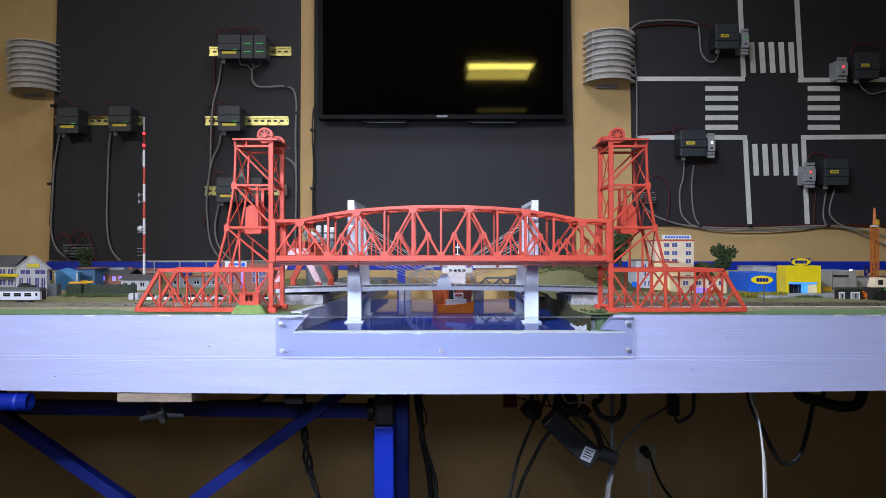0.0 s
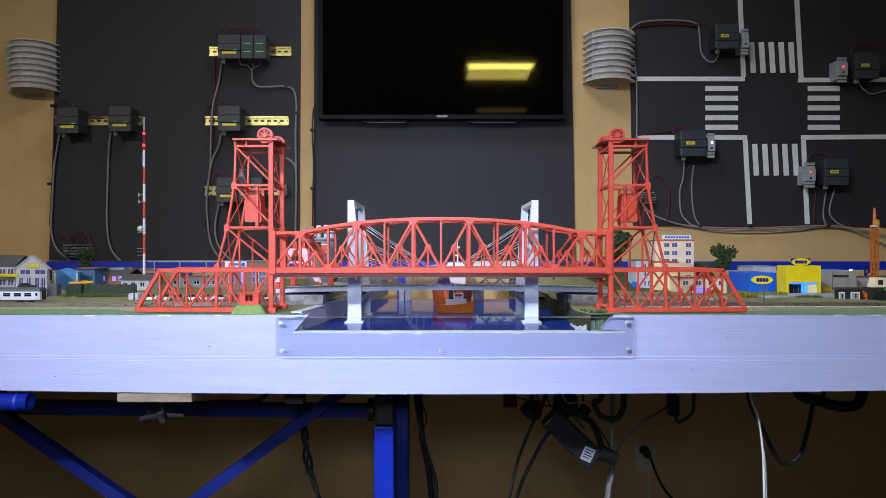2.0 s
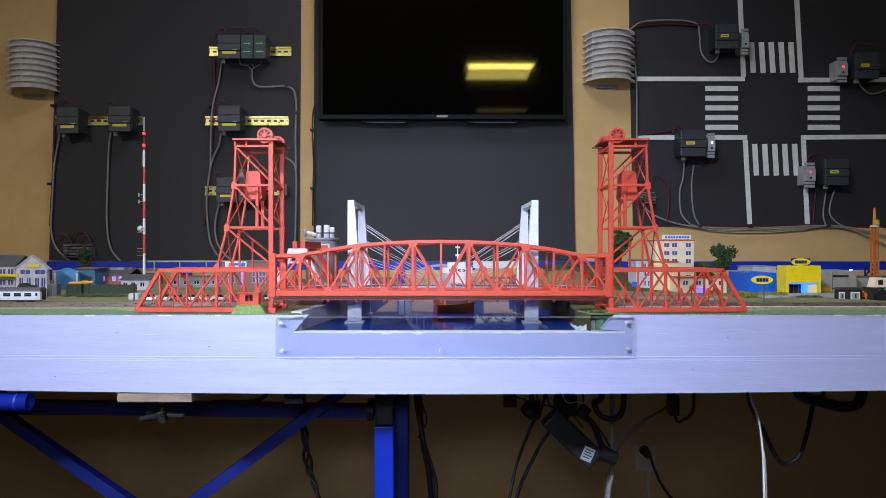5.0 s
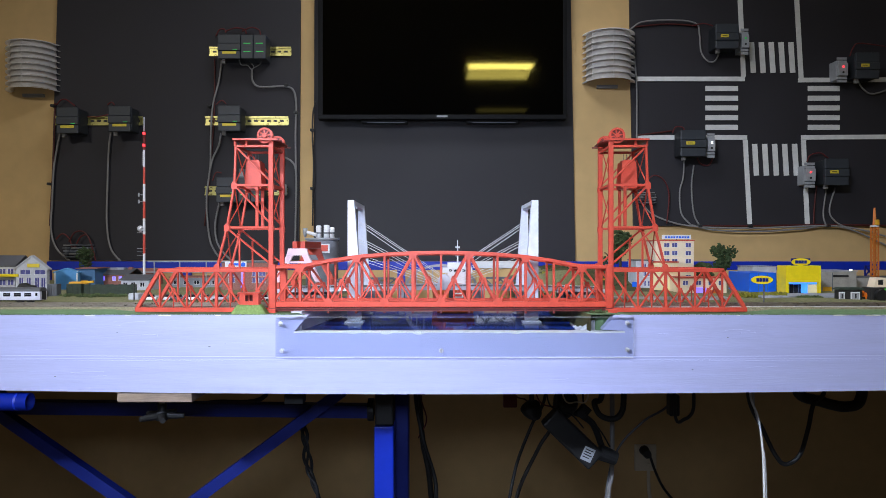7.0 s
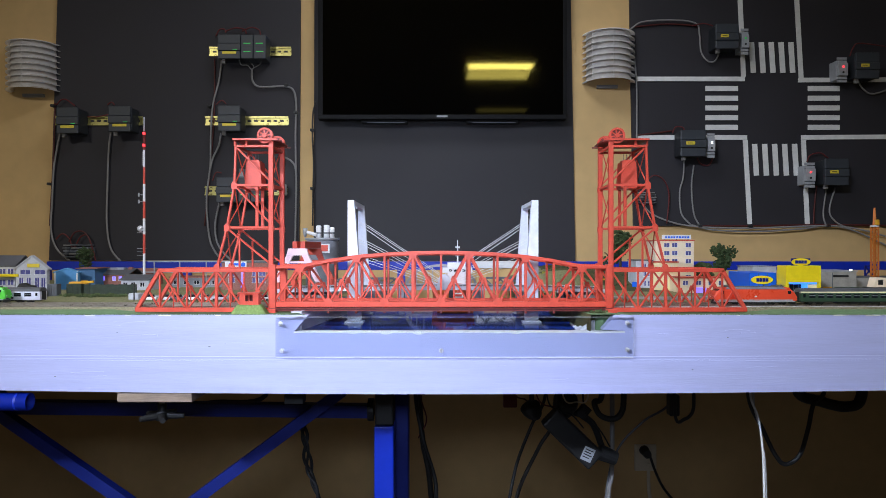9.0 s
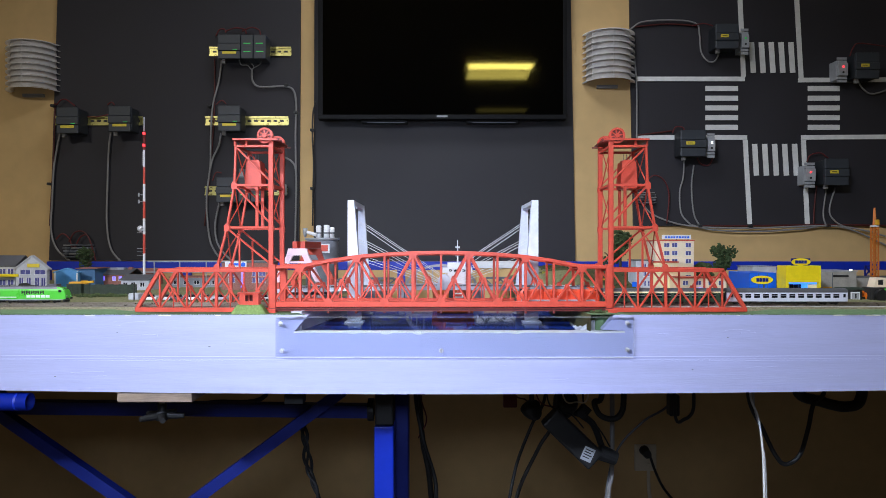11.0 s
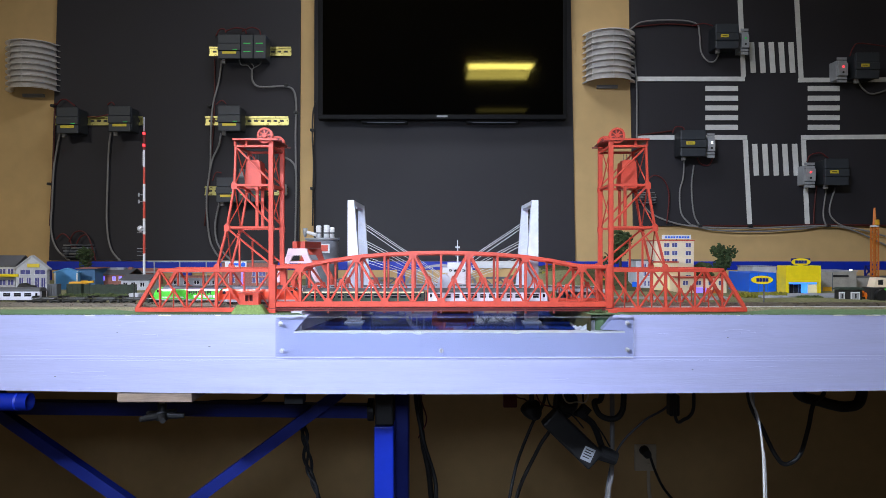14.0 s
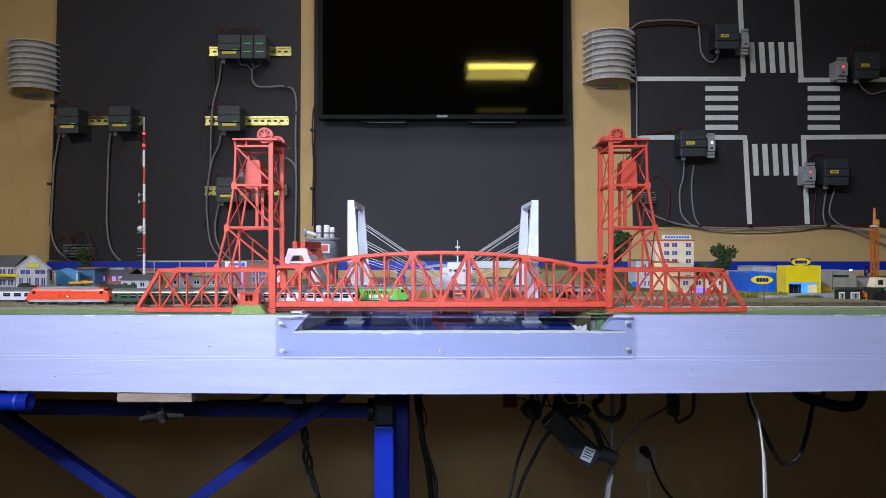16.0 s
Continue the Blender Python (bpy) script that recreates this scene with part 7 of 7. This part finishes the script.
# signal hut on a green mound in front of the bridge
bm = BM()
bmesh.ops.create_grid(bm, x_segments=26, y_segments=14, size=1)
for v in bm.verts:
    x, y = v.co.x, v.co.y
    hgt = max(0.0, min(1.0, (1.02 - abs(x)) * 2.6)) * max(0.0, min(1.0, (1.02 - abs(y)) * 3.0))
    v.co = Vector((-0.3581 + x * 0.034, 1.2655 + y * 0.0145, 0.9985 + 0.0185 * hgt + 0.0012 * noise.noise((x * 6, y * 6, 4)) * (hgt > 0.05)))
for f in bm.faces:
    f.smooth = True
solid("grass_mound", bm, M_MOUND, "flocked bright green mound before the bridge", "mound")
hx = -0.3581
hut = thing("signal_hut", (hx, 1.268, 1.0165), "small coral-red signal hut with open windows", "hut")
for s in (-1, 1):
    part("side_wall", box(hx + s * 0.0165 - 0.001, hx + s * 0.0165 + 0.001, 1.2585, 1.2775, 1.0145, 1.0375), M_RED, hut)
part("front_wall", box(hx - 0.0155, hx - 0.007, 1.2585, 1.2600, 1.0145, 1.0375), M_RED, hut)
part("front_wall", box(hx + 0.007, hx + 0.0155, 1.2585, 1.2600, 1.0145, 1.0375), M_RED, hut)
part("sill_wall", box(hx - 0.0069, hx + 0.0069, 1.2585, 1.2600, 1.0145, 1.0235), M_RED, hut)
part("head_wall", box(hx - 0.0069, hx + 0.0069, 1.2585, 1.2600, 1.0345, 1.0375), M_RED, hut)
part("mullion", box(hx - 0.0007, hx + 0.0007, 1.2588, 1.2598, 1.0236, 1.0344), M_RED, hut)
part("back_wall", box(hx - 0.0155, hx + 0.0155, 1.2760, 1.2775, 1.0145, 1.0375), M_DKRED, hut)
part("roof", box(hx - 0.0205, hx + 0.0205, 1.2555, 1.2800, 1.0376, 1.0398, 0.0005), M_RED, hut)

# east bank
ap = block("apartment_block", 0.6228, 0.7355, 2.0, 2.09, 1.008, 1.1432, M_BEIGE, "peach-coloured apartment block with red roof edge and rooftop sign", M_RED)
windows_on(ap, (0.656, 0.6791, 0.7189,), tuple(1.1316 - k * 0.0235 for k in range(5)), 0.0157, 0.0116, 2.0)
part("rooftop_sign", box(0.6459, 0.7308, 2.01, 2.013, 1.1491, 1.1616), M_WHITE, ap, "white rooftop sign board")
for k in range(9):
    xx = 0.6539 + k * 0.0082
    part("sign_bar", box(xx, xx + 0.0057, 2.0085, 2.0098, 1.1524, 1.1574), M_STOREBLUE, ap)
for k in (0.1, 0.5, 0.9):
    xx = 0.6459 + k * 0.0849
    part("sign_leg", box(xx - 0.001, xx + 0.001, 2.0105, 2.0125, 1.1432, 1.15), M_GREYSTEEL, ap)
cb = block("corner_block", 0.5561, 0.6202, 1.8, 1.88, 1.008, 1.0842, M_CREAM, "cream corner building with orange-red cornice", M_RED)
windows_on(cb, (0.5695, 0.5874, 0.6068,), (1.0708, 1.0455, 1.0261), 0.0089, 0.0119, 1.8, M_CREAM)
gb = block("grey_block", 0.5155, 0.5592, 1.82, 1.90, 1.008, 1.0883, M_GREYWALL, "narrow grey town building", M_ROOF)
windows_on(gb, (0.5381, 0.5502,), (1.0748, 1.0537, 1.0281), 0.0075, 0.0121, 1.82)
part("parking_sign", box(0.4966, 0.5085, 1.79, 1.791, 1.0207, 1.034), M_STOREBLUE, gb, "small blue square sign")
sp = block("shop_row", 0.5983, 0.7151, 1.72, 1.80, 1.008, 1.0459, M_BEIGE, "low peach shop row with blue-lit windows", M_RED)
windows_on(sp, (0.6111, 0.6439, 0.6752, 0.7009,), (1.0345,), 0.0128, 0.01, 1.72)
part("shop_window", box(0.6319, 0.6633, 1.7185, 1.7197, 1.0047, 1.0225), M_GLOWV, sp, "violet-lit shop window")
part("orange_booth", box(0.6603, 0.6927, 1.7, 1.715, 1.0003, 1.0172, 0.001), M_ORANGE, sp)
tree(0.8166, 2.0, 1.008, 0.132, 0.084, 4, "dark green model tree beside the store")
tree(0.5331, 2.05, 1.03, 0.155, 0.085, 6, "tall dark green model tree behind the tower")
tree(0.5324, 2.15, 1.03, 0.12, 0.07, 12, "dark green model tree behind the tower")
tree(-1.1516, 2.2, 1.008, 0.135, 0.058, 9, "round olive-green model tree by the blue rail")
bm = BM()
clumps(bm, (0.8018, 2.1, 1.0591), (0.032, 0.02, 0.018), 260, 0.007, 21)
clumps(bm, (0.8018, 2.1, 1.03), (0.032, 0.02, 0.03), 160, 0.008, 22)
solid("hedge", bm, M_LEAF, "dark green hedge behind the shops", "hedge", kind="stuff")
shed = block("brown_shed", 0.4383, 0.48, 2.1, 2.15, 1.03, 1.0574, M_BRICK, "small brown-violet shed on the hill", M_ROOF)
for i, (px, pz, m, sd) in enumerate(((0.3056, 1.0385, M_FLOWER, 31), (0.3409, 1.0487, M_LEAF, 32), (0.3931, 1.0522, M_LEAF, 33), (0.4154, 1.0272, M_LEAF, 34))):
    bm = BM()
    clumps(bm, (px, 2.06, pz), (0.014, 0.014, 0.012), 90, 0.005, sd)
    clumps(bm, (px, 2.06, pz - 0.015), (0.010, 0.010, 0.014), 50, 0.005, sd + 50)
    solid("bush", bm, m, "yellow autumn bush on the hill" if m == M_FLOWER else "dark bush on the hill", "bush", "hill bushes")
bm = BM()
n = 26
grid = []
for j in range(n + 1):
    grid.append([])
    for i in range(n + 1):
        x, y = 0.235 + 0.42 * i / n, 1.72 + 0.72 * j / n
        k = max(0.0, math.sin(math.pi * i / n)) ** 0.5 * min(1.0, (j / n) * 2.0)
        grid[-1].append(bm.verts.new((x, y, 1.0 + 0.068 * k + 0.006 * k * noise.noise((x * 22, y * 22, 3)))))
for j in range(n):
    for i in range(n):
        bm.faces.new((grid[j][i], grid[j][i + 1], grid[j + 1][i + 1], grid[j + 1][i])).smooth = True
solid("hill", bm, M_HILL, "brown-green turf hill on the river bank", "hill", kind="structure")
bm = BM()
rnd = random.Random(77)
for k in range(120):
    u, v = rnd.uniform(0.08, 0.92), rnd.uniform(0.12, 0.9)
    h = math.sin(math.pi * u) ** 0.5 * min(1.0, v * 2.0)
    clumps(bm, (0.235 + 0.42 * u, 1.72 + 0.72 * v, 1.001 + 0.068 * h), (0.010, 0.010, 0.0025), 14, rnd.uniform(0.0018, 0.0034), 500 + k)
solid("hill_tufts", bm, M_TREE, "dark low tufts scattered on the hill", "grass", kind="stuff")
bm = BM()
for k in range(9):
    u, v = rnd.uniform(0.1, 0.6), rnd.uniform(0.15, 0.5)
    h = math.sin(math.pi * u) ** 0.5 * min(1.0, v * 2.0)
    clumps(bm, (0.235 + 0.42 * u, 1.72 + 0.72 * v, 1.003 + 0.068 * h), (0.004, 0.004, 0.003), 10, 0.0024, 700 + k)
solid("autumn_tufts", bm, M_CRANEYEL, "small orange autumn tufts on the hill", "grass", kind="stuff")

# furniture store
fs = thing("furniture_store", (0.8928, 1.8, 1.008), "blue and yellow box-shaped store with oval sign", "store", "model buildings")
part("blue_hall", box(0.7994, 0.8698, 1.78, 1.91, 1.004, 1.0581, 0.001), M_STOREBLUE, fs, "blue hall")
for k in range(1, 3):
    xx = 0.7994 + k * 0.0235
    part("cladding_seam", box(xx - 0.0005, xx + 0.0005, 1.7788, 1.7799, 1.010, 1.0566), M_MIDBLUE, fs)
part("yellow_block", prism([(0.8546, 1.004), (0.8617, 1.004), (0.8617, 1.0369), (0.9377, 1.0369), (0.9377, 1.004), (0.9419, 1.004), (0.9419, 1.0785), (0.8546, 1.0785)], 1.70, 1.735), M_STOREYEL, fs, "yellow entrance block")
part("yellow_rear", box(0.8546, 0.9419, 1.7352, 1.745, 1.004, 1.0785), M_STOREYEL, fs)
ent = part("entrance", box(0.8617 + 0.0005, 0.9067, 1.728, 1.7345, 1.008, 1.0341), M_DARKGLASS, fs, "dark glazed entrance")
for k in range(4):
    xx = 0.8761 + k * 0.0114
    part("door_bar", box(xx, xx + 0.0012, 1.7265, 1.7278, 1.008, 1.0317), M_GREYSTEEL, ent)
part("light_strip", box(0.8617 + 0.0006, 0.9363, 1.708, 1.712, 1.032, 1.0362), M_GLOWB, fs, "glowing blue light strip")
part("entrance_side", box(0.907, 0.9145, 1.712, 1.7345, 1.008, 1.0316), M_GLOWB, fs, "blue-lit entrance column")
part("entrance_panel", box(0.9152, 0.937, 1.71, 1.7345, 1.008, 1.0313), M_CREAM, fs)


def oval_sign(t, px, pz, rx, rz, y):
    pts = [(px + rx * math.cos(2 * math.pi * k / 32), pz + rz * math.sin(2 * math.pi * k / 32)) for k in range(32)]
    part("sign_board", box(px - rx, px + rx, y + 0.0012, y + 0.003, pz - rz, pz + rz), M_NAVY, t, "dark blue sign board")
    part("sign_oval", prism(pts, y, y + 0.0011), M_STOREYEL, t, "yellow oval")
    for k in range(4):
        xx = px - rx * 0.60 + k * rx * 0.31
        part("sign_bar", box(xx, xx + rx * 0.26, y - 0.0008, y - 0.0001, pz - rz * 0.42, pz + rz * 0.42), M_NAVY, t)


oval_sign(fs, 0.8948, 1.0876, 0.0239, 0.0092, 1.705)
part("sign_foot", box(0.8744, 0.9152, 1.7085, 1.712, 1.0778, 1.0848), M_GREYSTEEL, fs)
rs = thing("roadside_sign", (0.6598, 1.40, 1.007), "oval yellow store sign on a thin pole", "sign")
part("pole", rod((0.6598, 1.403, 1.006), (0.6598, 1.403, 1.0551), 0.0015), M_GREYSTEEL, rs)
part("foot", lathe([(0.008, 1.006), (0.006, 1.0095)], 0.6598, 1.403, 16), M_GREYSTEEL, rs)
pts = [(0.6534 + 0.022 * math.cos(2 * math.pi * k / 36), 1.0568 + 0.0085 * math.sin(2 * math.pi * k / 36)) for k in range(36)]
part("oval_board", prism(pts, 1.3955, 1.3995), M_STOREYEL, rs, "yellow oval board")
for k in range(4):
    xx = 0.6410 + k * 0.0063
    part("sign_bar", box(xx, xx + 0.0053, 1.3945, 1.3954, 1.0532, 1.0604), M_NAVY, rs)
gw = block("grey_annex", 0.8850, 0.9529, 1.95, 2.05, 1.008, 1.0683, M_GREYWALL, "pale grey annex behind the store", M_CONC)
wh = block("grey_warehouse", 1.0099, 1.1034, 1.82, 1.92, 1.008, 1.0597, M_TAUPE, "grey flat warehouse with dark strip window", M_CONC)
part("strip_window", box(1.0407, 1.0814, 1.8185, 1.8197, 1.0447, 1.0507), M_BLACK, wh)
part("gate", box(1.0136, 1.0362, 1.8185, 1.8197, 0.9965, 1.0191), M_CRANEYEL, wh, "orange-yellow gate")
part("panel_seam", box(1.0378, 1.0393, 1.8186, 1.8196, 0.9965, 1.0567), M_GREYSTEEL, wh)
part("floodlight", rod((1.0838, 1.81, 1.0645), (1.0838, 1.816, 1.0645), 0.0024), M_GLOWW, wh, "white floodlight")
wa = block("wall_annex", 1.1519, 1.2841, 1.9, 1.98, 1.008, 1.0397, M_TAUPE, "low grey yard building", M_ROOF)

bm = BM()
for k in range(16):
    clumps(bm, (0.6878 + k * 0.0074, 1.6 + 0.01 * math.sin(k * 2.1), 1.012), (0.008, 0.02, 0.007), 40, 0.0035, 70 + k)
solid("flower_bed", bm, M_FLOWER, "yellow flowering bed along the road", "flower bed", kind="stuff")
bm = BM()
for k in range(6):
    clumps(bm, (0.8113 + k * 0.0083, 1.55, 1.010), (0.008, 0.012, 0.004), 40, 0.003, 90 + k)
for k in range(22):
    clumps(bm, (-0.8958 + k * 0.0082, 1.61 + 0.02 * math.sin(k * 1.7), 1.010), (0.009, 0.02, 0.0035), 30, 0.003, 120 + k)
solid("low_shrubs", bm, M_LEAF, "low dark green shrubs on the ground", "shrubs", kind="stuff")
solid("road", box(0.7326, 2.88, 1.565, 1.66, 1.0075, 1.0125, 0.001), M_CONC, "pale grey model road before the store", "road", kind="structure")
ki = thing("kiosk", (0.8945, 1.5, 1.007), "black kiosk with white posters and green roof", "kiosk")
part("body", box(0.8684, 0.9218, 1.5, 1.514, 1.005, 1.0306, 0.0008), M_CHASSIS, ki)
part("roof", prism([(0.8634, 1.0308), (0.9268, 1.0308), (0.9181, 1.0355), (0.8734, 1.0355)], 1.496, 1.518), M_DKGREEN, ki)
for a, b in ((0.87, 0.8824), (0.8961, 0.9159)):
    p = part("poster", box(a, b, 1.4982, 1.4998, 1.0083, 1.0257), M_WHITE, ki, "white poster frame")
    part("poster_picture", box(a + 0.002, b - 0.002, 1.4974, 1.4981, 1.0108, 1.0232), M_MODULE, p)
    part("poster_bar", box((a + b) / 2 - 0.0015, (a + b) / 2 + 0.0015, 1.4968, 1.4973, 1.012, 1.022), M_CHASSIS, p)
ld = thing("yard_loader", (0.9591, 1.5, 1.007), "dark yard loader with green side panel", "loader")
part("body", box(0.9405, 1.0386, 1.5, 1.535, 1.0057, 1.0355, 0.003), M_CHASSIS, ld)
part("cab", prism([(0.9504, 1.0355), (0.9827, 1.0355), (0.9765, 1.0566), (0.9566, 1.0566)], 1.505, 1.53), M_BEIGE, ld)
part("cab_window", box(0.9600, 0.9700, 1.5035, 1.5048, 1.0410, 1.0520), M_CHASSIS, ld)
part("wheel", rod((0.9601, 1.488, 1.0176), (0.9601, 1.4995, 1.0176), 0.0135, n=24), M_BLACK, ld)
part("side_panel", box(0.9700, 1.0350, 1.4975, 1.4995, 1.0090, 1.0330, 0.0006), M_GREENLOCO, ld, "green side panel")
part("exhaust", rod((0.992, 1.51, 1.0355), (0.992, 1.51, 1.0600), 0.0022, n=10), M_BLACK, ld)
bm = BM()
rnd = random.Random(44)
for k in range(26):
    c = Vector((rnd.uniform(0.9354, 0.9605), rnd.uniform(1.515, 1.545), 1.009 + rnd.random() * 0.014))
    bmesh.ops.create_icosphere(bm, subdivisions=1, radius=rnd.uniform(0.003, 0.006), matrix=Matrix.Translation(c))
solid("orange_heap", bm, M_ORANGE, "heap of orange loose load beside the kiosk", "heap", kind="stuff")

# orange tower crane
tcx, tcy = 1.2023, 1.9
tc = thing("tower_crane", (tcx, tcy, 1.008), "orange lattice tower crane", "crane")
zt, hw2 = 1.1814, 0.0066
for sxx in (-1, 1):
    for syy in (-1, 1):
        part("mast_post", beam((tcx + sxx * hw2, tcy + syy * hw2, 1.006), (tcx + sxx * hw2, tcy + syy * hw2, zt), 0.0026, 0.0026, 0), M_CRANEOR, tc)
nb = 13
for k in range(nb):
    za, zb2 = 1.01 + (zt - 1.01) * k / nb, 1.01 + (zt - 1.01) * (k + 1) / nb
    for syy in (-1, 1):
        part("lattice_bar", beam((tcx - hw2, tcy + syy * hw2, za), (tcx + hw2, tcy + syy * hw2, zb2), 0.0018, 0.0018, 0), M_CRANEOR, tc)
        part("lattice_bar", beam((tcx + hw2, tcy + syy * hw2, za), (tcx - hw2, tcy + syy * hw2, zb2), 0.0018, 0.0018, 0), M_CRANEOR, tc)
part("slewing_ring", box(tcx - 0.008, tcx + 0.008, tcy - 0.008, tcy + 0.008, zt + 0.0003, zt + 0.005), M_WHITE, tc)
part("cab", box(tcx - 0.003, tcx + 0.004, tcy - 0.016, tcy - 0.004, zt + 0.0055, zt + 0.020, 0.001), M_CRANEYEL, tc)
part("tower_head", add_rod(BM(), (tcx, tcy, zt + 0.005), (tcx, tcy, 1.2349), 0.006, 0.003, 4), M_CRANEOR, tc)
for a, b in (((1.2064, 1.0425), (1.2064, 1.0715)), ((1.229, 1.0425), (1.229, 1.0715)), ((1.2064, 1.0425), (1.229, 1.0425)), ((1.2064, 1.0715), (1.229, 1.0715)),
             ((1.2064, 1.0425), (1.229, 1.0715)), ((1.229, 1.0425), (1.2064, 1.0715)), ((1.2064, 1.006), (1.2064, 1.0425)), ((1.229, 1.006), (1.229, 1.0425))):
    part("frame_bar", beam((a[0], 1.95, a[1]), (b[0], 1.95, b[1]), 0.0034, 0.0034, 0), M_NAVY, tc, "blue lattice frame")


# ---------------------------------------------------------------- what moves
def motions():
    drop = 0.0866
    lift = [(0, 0), (0.5, 0.044), (1, 0.11), (1.5, 0.185), (2, 0.262), (2.5, 0.345), (3, 0.42), (3.5, 0.496), (4, 0.58),
            (4.5, 0.668), (5, 0.758), (5.5, 0.848), (6, 0.94), (6.2, 0.972), (6.4, 0.998), (6.6, 1.0), (7.0, 1.0), (16, 1.0)]
    o = span.location.copy()
    walk(span, [(t, pose(o.x, o.y, o.z + drop * (1 - f))) for t, f in lift])
    for w in weights:
        o = w.location.copy()
        walk(w, [(t, pose(o.x, o.y, o.z + (drop + 0.001) * f)) for t, f in lift])
    for car in red_train:
        o = car.location.copy()
        walk(car, [(t, pose(o.x + x - RED_NOSE, o.y, o.z)) for t, x in RED_ROWS])
    for car in green_train:
        o = car.location.copy()
        walk(car, [(t, pose(o.x + x - GREEN_NOSE, o.y, o.z)) for t, x in GREEN_ROWS])


motions()
